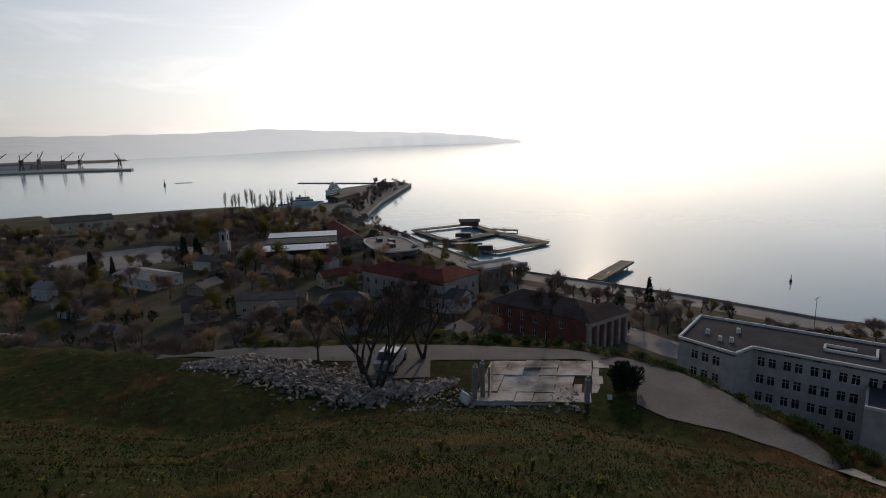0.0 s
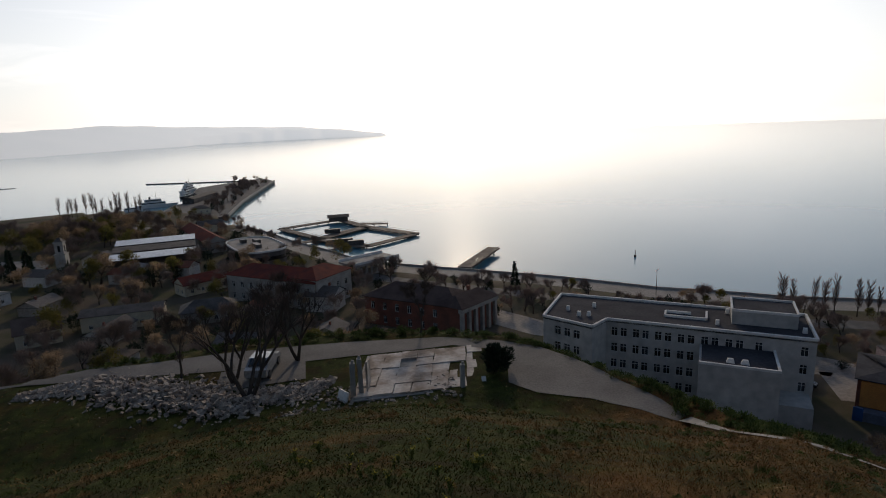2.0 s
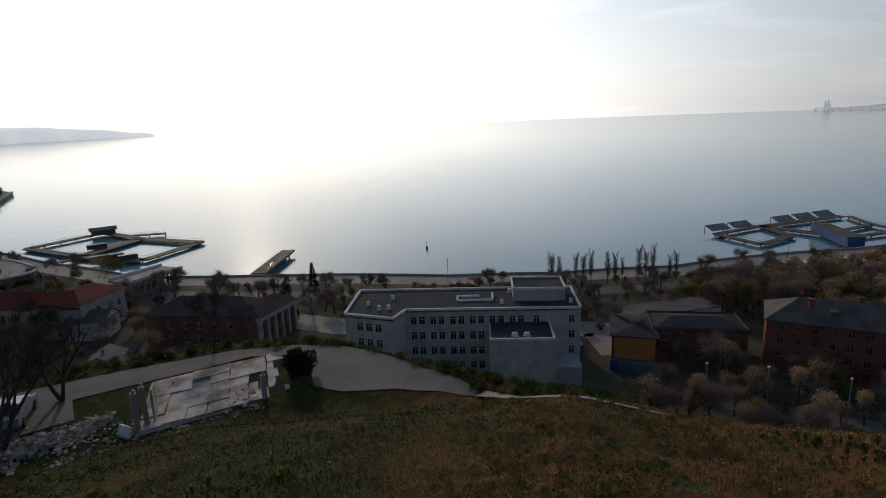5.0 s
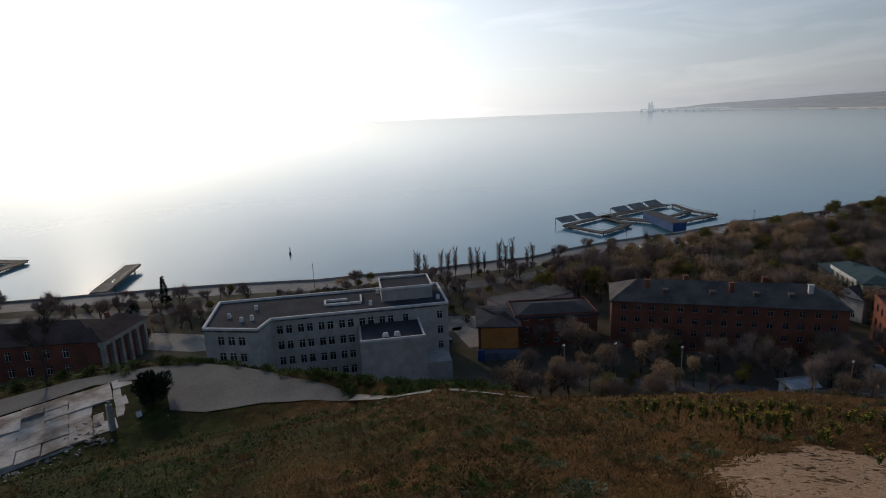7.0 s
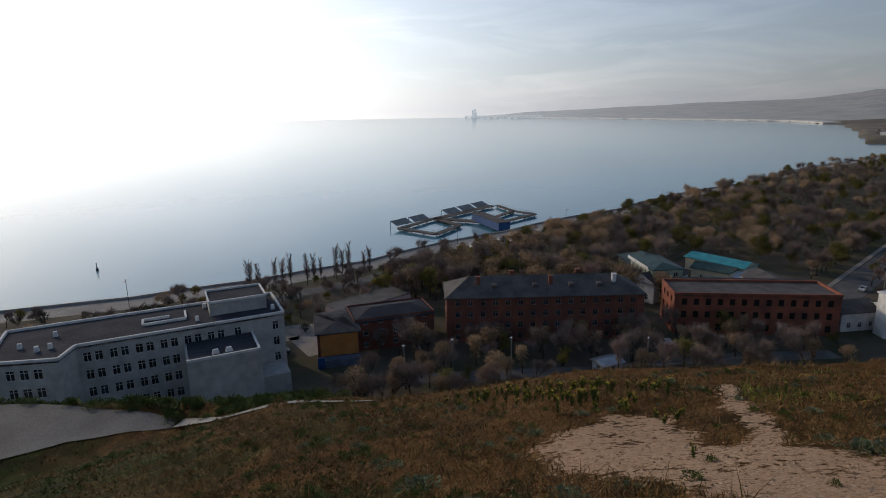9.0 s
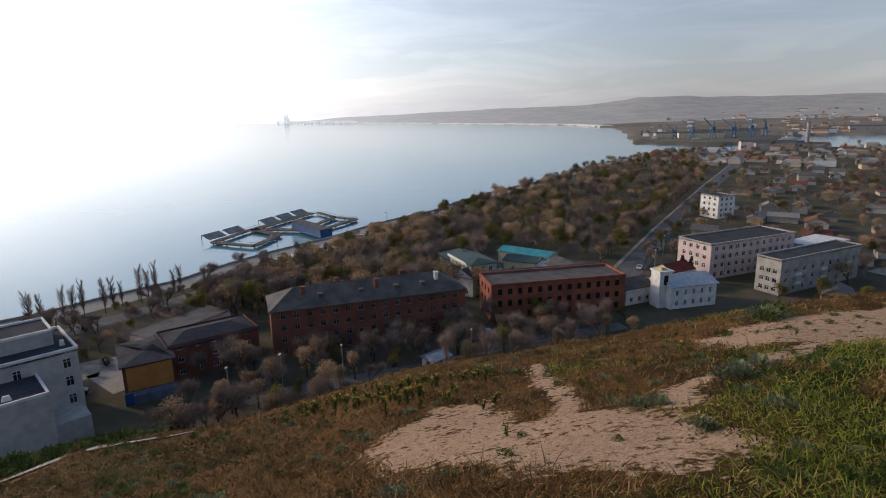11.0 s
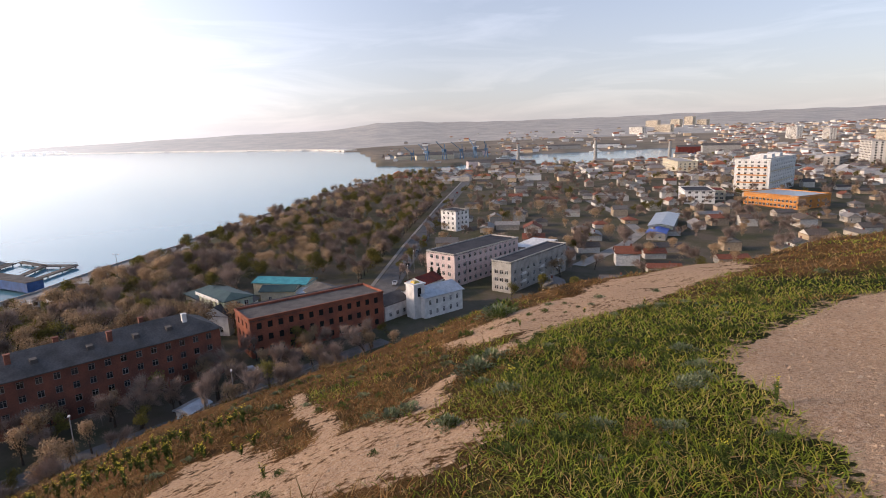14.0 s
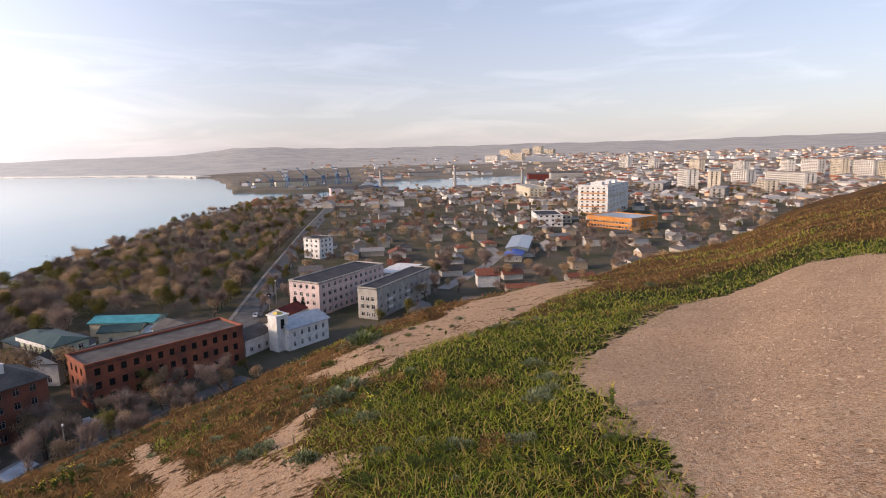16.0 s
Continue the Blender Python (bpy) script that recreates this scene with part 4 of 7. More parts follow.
def ribbon(name, outer, inner, mat, lift, label, category):
    """A surface between two edges, laid on the ground."""
    g, rows = Geo(), []
    for k in range(len(outer) - 1):
        for i in range(5):
            u = i / 5
            a = Vector(outer[k]).lerp(Vector(outer[k + 1]), u)
            b = Vector(inner[k]).lerp(Vector(inner[k + 1]), u)
            rows.append([a.lerp(b, w / 6) for w in range(7)])
    for r0, r1 in zip(rows[:-1], rows[1:]):
        for k in range(6):
            g.quad(*[(p.x, p.y, at_ground(p.x, p.y) + lift) for p in (r0[k], r1[k], r1[k + 1], r0[k + 1])])
    return tagged(new(name, g.mesh(name, mat)), label, category, kind="structure")


ribbon("road", ROAD_OUT, ROAD_IN, M_ROAD, 0.05, "worn pale asphalt road curving round a ruin", "road")
strip("path_track", [(19.6, 26.2), (19.5, 23.0), (19.3, 19.5), (18.8, 15.5), (17.6, 12)], 0.4, 0.4, M_PAVING, 0.05, "narrow trodden track along the brow", "track")
strip("pavement_apron", [(-7.5, 42.6), (-1.2, 42.6)], 1.9, 1.6, M_ROAD, 0.045, "asphalt apron beside the road", "pavement")

M_RUIN = material("whitewashed broken floor", (0.56, 0.52, 0.47), (0.22, 0.17, 0.13), scale=0.55, fine=6, bump=0.6, colour3=(0.42, 0.36, 0.31))
M_RUBBLE = material("pale masonry rubble", (0.44, 0.37, 0.30), (0.19, 0.15, 0.12), scale=1.6, fine=7, bump=0.5)


def ruin():
    x0, y0 = 1.9, 36.4
    z = at_ground(6, 39) - 0.28
    ob = base("ruined_foundation", pose(x0, y0, z), "broken pale concrete floor of a demolished house with standing posts", "ruin")
    g = Geo()
    rng = random.Random(3)
    # floor of cast bays with uneven joints
    e1, e2 = Vector((9.0, -0.6, 0)), Vector((1.9, 7.0, 0))
    n1, n2 = 7, 5
    for i in range(n1):
        for j in range(n2):
            if (i, j) in ((2, 3), (5, 2)):
                continue
            c = [e1 * ((i + a) / n1) + e2 * ((j + b) / n2) for a, b in ((0.01, 0.01), (0.99, 0.01), (0.99, 0.99), (0.01, 0.99))]
            c = [v + Vector((rng.uniform(-0.07, 0.07), rng.uniform(-0.07, 0.07), 0)) for v in c]
            top = 0.45 + rng.uniform(-0.05, 0.06)
            slab = Geo().prism([(v.x, v.y) for v in c], -0.6, top)
            part("slab", slab, M_RUIN, ob)
    part("footing", Geo().prism([tuple((v)[:2]) for v in (Vector((-0.2, -0.25, 0)), e1 + Vector((0.2, -0.25, 0)), e1 + e2 + Vector((0.2, 0.2, 0)), e2 + Vector((-0.2, 0.2, 0)))], -1.4, 0.32), M_CONCRETE, ob, "stained concrete footing")
    for px, py, w, h, lx in ((0.0, 0.5, 0.42, 2.7, 0.10), (0.62, 0.75, 0.38, 2.85, -0.05), (7.4, -0.5, 0.36, 2.05, 0.03)):
        g = Geo()
        g.beam((px, py, -0.8), (px + lx, py, h), w, w * 0.8)
        g.beam((px + lx, py, h - 0.02), (px + lx + 0.05, py + 0.03, h + 0.18), w * 0.55, w * 0.4)
        part("post", g, M_CONCRETE, ob, "broken concrete post")
    g = Geo().quad((0.95, 0.7, 0), (1.35, 2.3, 0), (1.30, 2.3, 2.2), (0.98, 0.7, 2.55)).quad((1.07, 0.68, 0), (1.47, 2.28, 0), (1.42, 2.28, 2.2), (1.10, 0.68, 2.55))
    g.quad((0.95, 0.7, 0), (0.98, 0.7, 2.55), (1.10, 0.68, 2.55), (1.07, 0.68, 0)).quad((0.98, 0.7, 2.55), (1.30, 2.3, 2.2), (1.42, 2.28, 2.2), (1.10, 0.68, 2.55))
    part("wall_stub", g, M_RUIN, ob, "whitewashed stub of wall")
    part("fallen_panel", Geo().beam((-0.9, 0.1, -0.3), (-0.55, 0.3, 0.9), 1.0, 0.14), M_WHITE, ob, "leaning white panel")
    part("sill", Geo().beam((-0.8, -0.35, -0.55), (3.2, -1.3, -0.7), 0.3, 0.25), M_CONCRETE, ob, "fallen concrete beam")
    part("curb", Geo().beam((8.9, -0.9, -0.2), (9.1, 0.1, 0.6), 0.3, 0.3), M_WHITE, ob, "white stone")
    return ob


ruin()


def stone(v, f, rng, x, y, z, s):
    """One angular lump of masonry."""
    n = len(v)
    m = Euler((rng.uniform(-0.6, 0.6), rng.uniform(-0.6, 0.6), rng.uniform(0, 6.28))).to_matrix()
    sx, sy, sz = s * rng.uniform(0.6, 1.5), s * rng.uniform(0.5, 1.0), s * rng.uniform(0.3, 0.7)
    for i, j, k in ((-1, -1, -1), (1, -1, -1), (1, 1, -1), (-1, 1, -1), (-1, -1, 1), (1, -1, 1), (1, 1, 1), (-1, 1, 1)):
        p = m @ Vector((i * sx * rng.uniform(0.7, 1), j * sy * rng.uniform(0.7, 1), k * sz * rng.uniform(0.7, 1)))
        v.append((x + p.x, y + p.y, z + p.z))
    f += [tuple(n + i for i in q) for q in ((0, 3, 2, 1), (4, 5, 6, 7), (0, 1, 5, 4), (1, 2, 6, 5), (2, 3, 7, 6), (3, 0, 4, 7))]


def rubble():
    rng = random.Random(8)
    g = Geo()
    line = [(-21.5, 45.2), (-17.5, 45.6), (-13.0, 43.0), (-9.0, 40.6), (-5.6, 38.4), (-1.2, 39.2), (0.6, 39.6)]
    wide = [0.7, 1.9, 2.4, 2.5, 2.3, 1.3, 0.7]
    for k in range(4200):
        t = rng.random() * (len(line) - 1)
        i = int(t)
        u = t - i
        w = wide[i] * (1 - u) + wide[i + 1] * u
        off = rng.gauss(0, 0.45)
        x = line[i][0] * (1 - u) + line[i + 1][0] * u + off * w * 0.5
        y = line[i][1] * (1 - u) + line[i + 1][1] * u + off * w
        pile = max(0.0, 1 - abs(off) * 0.9) * w * 0.17
        stone(g.v, g.f, rng, x, y, at_ground(x, y) + pile * rng.uniform(0.35, 1.0), rng.choice((0.06, 0.08, 0.1, 0.13, 0.2)))
    for k in range(420):
        x, y = rng.uniform(-3, 9), rng.uniform(34.5, 38.8)
        stone(g.v, g.f, rng, x, y, at_ground(x, y) + 0.05, rng.choice((0.06, 0.09, 0.13)))
    return tagged(new("rubble", g.mesh("rubble", M_RUBBLE)), "heap of pale broken masonry beside the road", "rubble", kind="stuff")


rubble()


def small_car(m, mat, label):
    """A parked saloon: body, cabin glass, four wheels."""
    ob = base("car", m, label, "car")
    side = [(-2.05, 0.32), (2.0, 0.32), (2.08, 0.62), (1.75, 0.82), (0.95, 0.92), (0.45, 1.38), (-0.95, 1.42), (-1.6, 0.98), (-2.05, 0.9)]
    g = Geo()
    n = len(side)
    for y in (-0.8, 0.8):
        g.v += [(x, y * (0.86 if z > 1.1 else 1), z) for x, z in side]
    g.f += [tuple(range(n)), tuple(reversed(range(n, 2 * n)))] + [(i, n + i, n + (i + 1) % n, (i + 1) % n) for i in range(n)]
    part("body", g, mat, ob)
    part("windscreen", Geo().quad((0.93, -0.62, 0.96), (0.93, 0.62, 0.96), (0.48, 0.56, 1.36), (0.48, -0.56, 1.36)), M_GLASS, ob).location = (0.02, 0, 0.02)
    part("rear_window", Geo().quad((-1.58, 0.62, 1.02), (-1.58, -0.62, 1.02), (-0.98, -0.56, 1.40), (-0.98, 0.56, 1.40)), M_GLASS, ob).location = (-0.02, 0, 0.02)
    for x in (-1.3, 1.25):
        for y in (-0.78, 0.78):
            part("wheel", Geo().tube((x, y - 0.1, 0.3), (x, y + 0.1, 0.3), 0.3, 0.3, 12), M_STEEL, ob)
    return ob


M_CARS = [material("car paint white", (0.7, 0.7, 0.7), rough=0.25, scale=0.5, bump=0), material("car paint dark", (0.03, 0.035, 0.045), rough=0.25, scale=0.5, bump=0),
          material("car paint silver", (0.4, 0.41, 0.42), rough=0.25, scale=0.5, bump=0, metal=0.4), material("car paint red", (0.25, 0.03, 0.025), rough=0.25, scale=0.5, bump=0)]
small_car(pose(-4.3, 43.6, at_ground(-4.3, 43.6) + 0.05, 0, 0, 78), M_CARS[2], "old silver car parked on the apron")

rng = random.Random(21)
M_DARKTWIG = material("dark bare twigs", (0.10, 0.07, 0.052), (0.06, 0.042, 0.032), scale=0.6, bump=0)
near_trees = [tree("bare_tree", "gnarled leafless tree beside the rubble", s, h, M_DARKTWIG, 1300, 0.014, 4, 0.8, trunks=n, twig=0.55) for s, h, n in ((31, 7.4, 3), (32, 5.0, 1), (33, 6.6, 2), (34, 4.6, 1))]
for k, x, y, s in ((0, -5.1, 38.9, 1.0), (1, -10.4, 44.5, 1.0), (2, -6.3, 42.2, 0.95), (2, -1.7, 44.8, 1.0), (1, -3.5, 48.6, 1.35), (3, 8.7, 47.6, 1.05)):
    near_trees[k].place(pose(x, y, at_ground(x, y), 0, 0, rng.uniform(0, 360)) @ Matrix.Scale(s, 4))
ruin_bush = bush("bush", "dark green bush at the corner of the ruin", 41, 2.4, 2.1, M_EVERGREEN, 2600, 0.22)
ruin_bush.place(pose(12.2, 37.3, at_ground(12.2, 37.3)))


# ---------------------------------------------------------------- the town between hill and sea
def keep_rect(p, q, W, back=True, margin=2.0):
    """Marks the footprint of a building whose front runs from p to q."""
    u = Vector((q[0] - p[0], q[1] - p[1]))
    L = u.length
    u = u / L
    n = Vector((-u.y, u.x))
    a = Vector(p) - u * margin - n * margin
    b = a + u * (L + 2 * margin)
    c, d = b + n * (W + 2 * margin), a + n * (W + 2 * margin)
    KEEP.append([tuple(v) for v in (a, b, c, d)])


keep_rect((48.5, 112.5), (88.5, 81.5), 16)
keep_rect((80, 75), (94, 66), 18)
keep_rect((120, 58.5), (142.5, 15.5), 14)
keep_rect((149, 9), (162.5, -28), 13)
keep_rect((195.5, -60.5), (217, -95), 15)
keep_rect((362.5, -372), (402, -440), 27)


def simple_house(name, label, category, p, q, W, h, wall_mat, roof, roof_mat, floors=1, bays=4, side_bays=2, roof_h=2.4, pitch=3.0, win=(1.1, 1.4), z=TOWN, group="", **kw):
    L = span(p, q)
    keep_rect(p, q, W, margin=1.0)
    c, s = even(L, bays, win[0], 0.8), even(W, side_bays, win[0], 0.8)
    return building(name, label, category, placed(p, q, z), rect(L, W), h, wall_mat, roof, roof_mat, [c, s, c, s], floors, pitch, 0.9, win[1], roof_h=roof_h, group=group, **kw)


SEPARATE_PANES[0] = False
M_BROWNROOF = material("dull brown sheet roof", (0.10, 0.07, 0.062), (0.07, 0.048, 0.043), scale=0.3, rough=0.9, spec=0.1)
# around the bath-house square, below the ruin
simple_house("columned_building", "red brick public building with dark hip roof and pale corner piers", "building", (13.6, 163.5), (36.3, 142.8), 14, 8.4, M_BRICK, "hip", M_BROWNROOF, 2, 7, 4, 3.2, 3.9, (1.3, 2.2))


def portico():
    ob = base("portico", placed((36.8, 140.5), (49.8, 150.0)), "pale columned portico on a brick front with a low hip roof", "portico")
    keep_rect((36.8, 140.5), (49.8, 150.0), 8)
    L = 15.9
    part("wall", Geo().box(0, 0.8, -2, L, 9, 8.4), M_BRICK, ob)
    for k in range(6):
        x = 0.5 + k * (L - 1) / 5
        part("column", Geo().box(x - 0.45, -0.2, -1, x + 0.45, 0.75, 7.4), M_STONE, ob)
    part("entablature", Geo().box(-0.3, -0.5, 7.4, L + 0.3, 0.85, 8.6), M_STONE, ob)
    part("roof", Geo().quad((-0.6, -0.8, 8.6), (L + 0.6, -0.8, 8.6), (L - 3, 4.5, 11), (3, 4.5, 11)).quad((L + 0.6, 9.4, 8.6), (-0.6, 9.4, 8.6), (3, 4.5, 11), (L - 3, 4.5, 11))
         .quad((L + 0.6, -0.8, 8.6), (L + 0.6, 9.4, 8.6), (L - 3, 4.5, 11)).quad((-0.6, 9.4, 8.6), (-0.6, -0.8, 8.6), (3, 4.5, 11)), M_BROWNROOF, ob)
    part("chimney", Geo().box(L - 5, 6, 9, L - 4.2, 6.8, 11.6), M_BRICK, ob)
    return ob


portico()
simple_house("old_mansion", "grey stone two-storey mansion with dark red hip roof", "building", (-29.5, 204), (-0.5, 180), 13, 9.0, M_STONE, "hip", M_REDROOF, 2, 9, 4, 3.0, 4.0, (1.3, 2.1))
simple_house("mansion_wing", "cream stone wing with dark red roof and white cornice", "building", (0.2, 180), (12, 193), 13, 10.0, M_STONE, "hip", M_REDROOF, 2, 4, 4, 2.6, 4.2, (1.3, 2.1))


def pavilion():
    ob = base("pavilion", placed((15.5, 216.5), (33, 226.5)), "long open seaside pavilion with square pillars and flat roof", "pavilion")
    keep_rect((15.5, 216.5), (33, 226.5), 12)
    L = 20.2
    part("floor", Geo().box(0, 0, -0.5, L, 11, 0.3), M_PAVING, ob)
    part("back_wall", Geo().box(0, 9, 0.3, L, 9.4, 4.2), M_CREAM, ob)
    for k in range(9):
        x = 0.4 + k * (L - 0.8) / 8
        part("pillar", Geo().box(x - 0.3, 0.2, 0.3, x + 0.3, 0.8, 4.2), M_STONE, ob)
    part("roof", Geo().box(-0.6, -0.6, 4.2, L + 0.6, 11, 5.0), M_STONE, ob)
    part("terrace_parapet", Geo().box(-0.6, -0.6, 5.0, L + 0.6, -0.35, 5.9).box(-0.6, 10.7, 5.0, L + 0.6, 11, 5.9), M_WHITE, ob)
    return ob


pavilion()


def curved_hall():
    """The long rounded hall by the harbour with a railed roof."""
    ob = base("curved_hall", pose(-25, 268, TOWN, 0, 0, 110), "dark rounded seaside hall with a pale roof terrace and white rim", "building")
    BLOCKED.append((-25, 268, 24))
    pts = [(20 * math.copysign(abs(math.cos(a)) ** 0.55, math.cos(a)), 10.5 * math.copysign(abs(math.sin(a)) ** 0.7, math.sin(a))) for a in np.linspace(0, 2 * math.pi, 33)[:-1]]
    part("wall", Geo().prism(pts, -1, 6.4), M_SLATE, ob)
    part("roof", Geo().prism([(x * 0.97, y * 0.97) for x, y in pts], 6.4, 6.6), M_PAVING, ob)
    g = Geo()
    for (x0, y0), (x1, y1) in zip(pts, pts[1:] + pts[:1]):
        g.beam((x0, y0, 6.75), (x1, y1, 6.75), 0.6, 0.7)
    part("rim", g, M_WHITE, ob, "white roof rim")
    g = Geo()
    for (x0, y0), (x1, y1) in zip(pts, pts[1:] + pts[:1]):
        g.beam((x0 * 1.01, y0 * 1.01, 3.6), (x1 * 1.01, y1 * 1.01, 3.6), 0.25, 1.6)
    part("window_band", g, M_GLASS, ob)
    for x, y, l in ((-6, 1, 7), (5, -2, 6), (9, 3, 4)):
        part("roof_box", Geo().box(x - l / 2, y - 1.2, 6.6, x + l / 2, y + 1.2, 8.2), M_STEEL, ob)
    return ob


curved_hall()
simple_house("long_shed", "long low building with a dark red sheet roof by the harbour", "building", (-40, 293), (-61, 346), 10, 5.0, M_STONE, "gable", M_REDROOF, 1, 8, 2, 3.2)
simple_house("harbour_house", "small cream harbour house with a pale roof", "house", (-63, 352), (-50, 356), 8, 4.5, M_CREAM, "gable", M_SLATE, 1, 3, 2)


def market_hall():
    ob = base("market_hall", placed((-84, 261), (-50, 267)), "market hall with stepped pale metal roofs over dark open sides", "market hall")
    keep_rect((-84, 261), (-50, 267), 46)
    L = 34.5
    for k, (y, z) in enumerate(((0, 5.5), (14, 6.3), (28, 7.1))):
        part("roof", Geo().quad((0, y, z), (L, y, z), (L, y + 10, z + 0.9), (0, y + 10, z + 0.9)).quad((0, y, z - 0.2), (0, y + 10, z + 0.7), (L, y + 10, z + 0.7), (L, y, z - 0.2))
             .quad((0, y, z - 0.2), (L, y, z - 0.2), (L, y, z), (0, y, z)).quad((L, y, z - 0.2), (L, y + 10, z + 0.7), (L, y + 10, z + 0.9), (L, y, z)), M_METAL if k != 1 else M_SLATE, ob)
        part("back_wall", Geo().box(0.5, y + 9.2, -1, L - 0.5, y + 9.5, z + 0.6), M_SLATE, ob)
        for i in range(8):
            x = 1 + i * (L - 2) / 7
            part("post", Geo().box(x - 0.15, y + 0.5, -1, x + 0.15, y + 0.8, z), M_STEEL, ob)
    return ob


market_hall()


def bell_tower():
    ob = base("tower", pose(-103, 268, TOWN), "slender grey stone tower with a small cap", "tower")
    part("shaft", Geo().box(-2, -2, -1, 2, 2, 9).box(-1.6, -1.6, 9, 1.6, 1.6, 14), M_STONE, ob)
    part("cornice", Geo().box(-2.2, -2.2, 9, 2.2, 2.2, 9.4).box(-1.9, -1.9, 14, 1.9, 1.9, 14.4), M_STONE, ob)
    part("cap", Geo().box(-1.7, -1.7, 14.4, 1.7, 1.7, 16, taper=1.2), M_SLATE, ob)
    for x0, y0, x1, y1 in ((-0.5, -1.66, 0.5, -1.58), (1.58, -0.5, 1.66, 0.5)):
        part("opening", Geo().box(x0, y0, 10.2, x1, y1, 12.8), M_DARK, ob)


bell_tower()
simple_house("yellow_house", "long pale yellow house with small windows and a dark roof", "house", (-68, 181.5), (-46, 183.2), 8, 4.9, M_CREAM, "gable", M_SLATE, 1, 6, 2, 1.4, 3.0, (1.1, 1.3))
simple_house("gabled_house", "house with a steep brown gable roof and white ridge panels", "house", (-81, 172), (-71, 176), 11, 4.2, M_CREAM, "gable", material("brown sheet roof", (0.14, 0.095, 0.075), scale=0.4), 1, 3, 3, 3.2)
simple_house("white_ruin_house", "old white-walled house with a crumbling pale roof", "house", (-133, 226), (-112, 214), 14, 4.2, M_WHITE, "gable", M_STONE, 1, 5, 3, 2.0)
simple_house("brown_house", "low house with a rusty red roof among trees", "house", (-45, 212), (-31, 222), 8, 4.2, M_CREAM, "gable", M_REDROOF, 1, 4, 2, 2.4)
simple_house("grey_house", "low house with a grey slate roof", "house", (-40, 178), (-24, 180), 9, 4.0, M_STONE, "hip", M_SLATE, 1, 4, 2, 2.6)
simple_house("harbour_hall", "pale hall with a dark roof by the water", "building", (-240, 352), (-214, 372), 14, 8.0, M_CREAM, "gable", M_SLATE, 2, 6, 3, 3.0)

# the pale square with joints between its slabs
SQUARE = [(-190, 262), (-150, 252), (-116, 284), (-122, 304), (-158, 312), (-188, 288)]
KEEP.append(SQUARE)
tagged(new("pavement_square", Geo().prism(SQUARE, TOWN - 1, TOWN + 0.12).mesh("pavement_square", M_PAVING)), "pale paved town square", "square", kind="structure")
strip("road_harbour", [(-300, 335), (-227, 369), (-187, 389), (-130, 400), (-75, 380)], 4.5, 4.5, M_PAVING, 0.06, "pale harbour road behind lawns", "road")
strip("road_shore", [polar(a, float(interp(NEAR, a)) - 24) for a in np.arange(4, 62, 3.0)], 3.5, 3.5, M_ROAD, 0.06, "asphalt road behind the promenade lawns", "road")
strip("road_court", [(44, 168), (60, 142), (100, 110), (112, 96), (104, 82)], 5.5, 5.5, M_PAVING, 0.07, "pale concrete yard and road round the grey building", "road")
strip("street", STREET, 4.4, 4.8, M_ROAD, 0.06, "long straight town street lined with trees", "street")
strip("pavement_street", STREET, 6.2, -4.7, M_PAVING, 0.14, "pavement along the street", "pavement")
strip("road_crossing", [(172, -46), (196, -33), (214, -18)], 4.0, 4.0, M_ROAD, 0.08, "asphalt side street", "street")
strip("road_foot", [(96, 62), (108, 42), (120, 20), (138, -4), (150, -26)], 2.4, 2.4, M_ROAD, 0.06, "lane below the hill", "road")


# grey building's neighbours
def side_block(p, q, W, h, wall, roof_mat, label, bays, floors):
    return simple_house("apartment_block", label, "apartment block", p, q, W, h, wall, "hip", roof_mat, floors, bays, 3, 1.5, 2.9, (1.2, 1.5))


side_block((106, 76), (120, 62), 11, 7.6, M_BRICK, M_BITUMEN, "three-storey dark red brick block with a low hip roof", 5, 3)


def orange_end():
    p, q = (96.8, 79.9), (102.8, 72.6)
    keep_rect(p, q, 14)
    L = span(p, q)
    ob = building("brick_block_end", "brick block end with an orange upper wall over a blue-grey base", "apartment block", placed(p, q), rect(L, 14), 7.4, M_BRICK, "hip", M_BITUMEN,
                  [[], even(14, 4, 1.2), [], even(14, 4, 1.2)], 3, 2.4, 0.7, 1.3, roof_h=1.2)
    part("panel", Geo().box(0.6, -0.25, 2.0, L - 0.3, 0.02, 7.0), M_ORANGE, ob, "bare orange rendered panel")
    part("plinth", Geo().box(0.2, -2.4, -2, L, 0.02, 1.8), material("blue-grey paint", (0.16, 0.19, 0.25), (0.11, 0.13, 0.17), scale=0.5), ob, "blue-grey lean-to")
    part("blue_patch", Geo().box(-0.2, -2.6, 0, 1.4, -2.38, 2.6), M_BLUE, ob, "bright blue painted corner")


orange_end()
simple_house("pink_shed", "flat pink-grey shed behind the yard", "shed", (118, 88), (140, 80), 9, 4.5, M_PINK, "flat", M_SLATE, 1, 4, 2)
simple_house("terrace_roof", "low building with reddish striped roof behind the brick block", "building", (142, 62), (158, 34), 9, 6.0, M_PINK, "gable", M_PINK, 1, 6, 2, 1.2)
simple_house("garage", "low white garage with a pale sheet roof", "garage", (116.6, 19.8), (120.4, 16.6), 4, 2.6, M_WHITE, "gable", M_METAL, 1, 1, 1, 0.8)
strip("wall_lane", [(103, 37), (110, 26.2), (119.3, 19), (128, 3), (138, -10)], 0.2, 0.2, M_STONE, 1.7, "pale garden wall along the lane", "wall", depth=2.5)


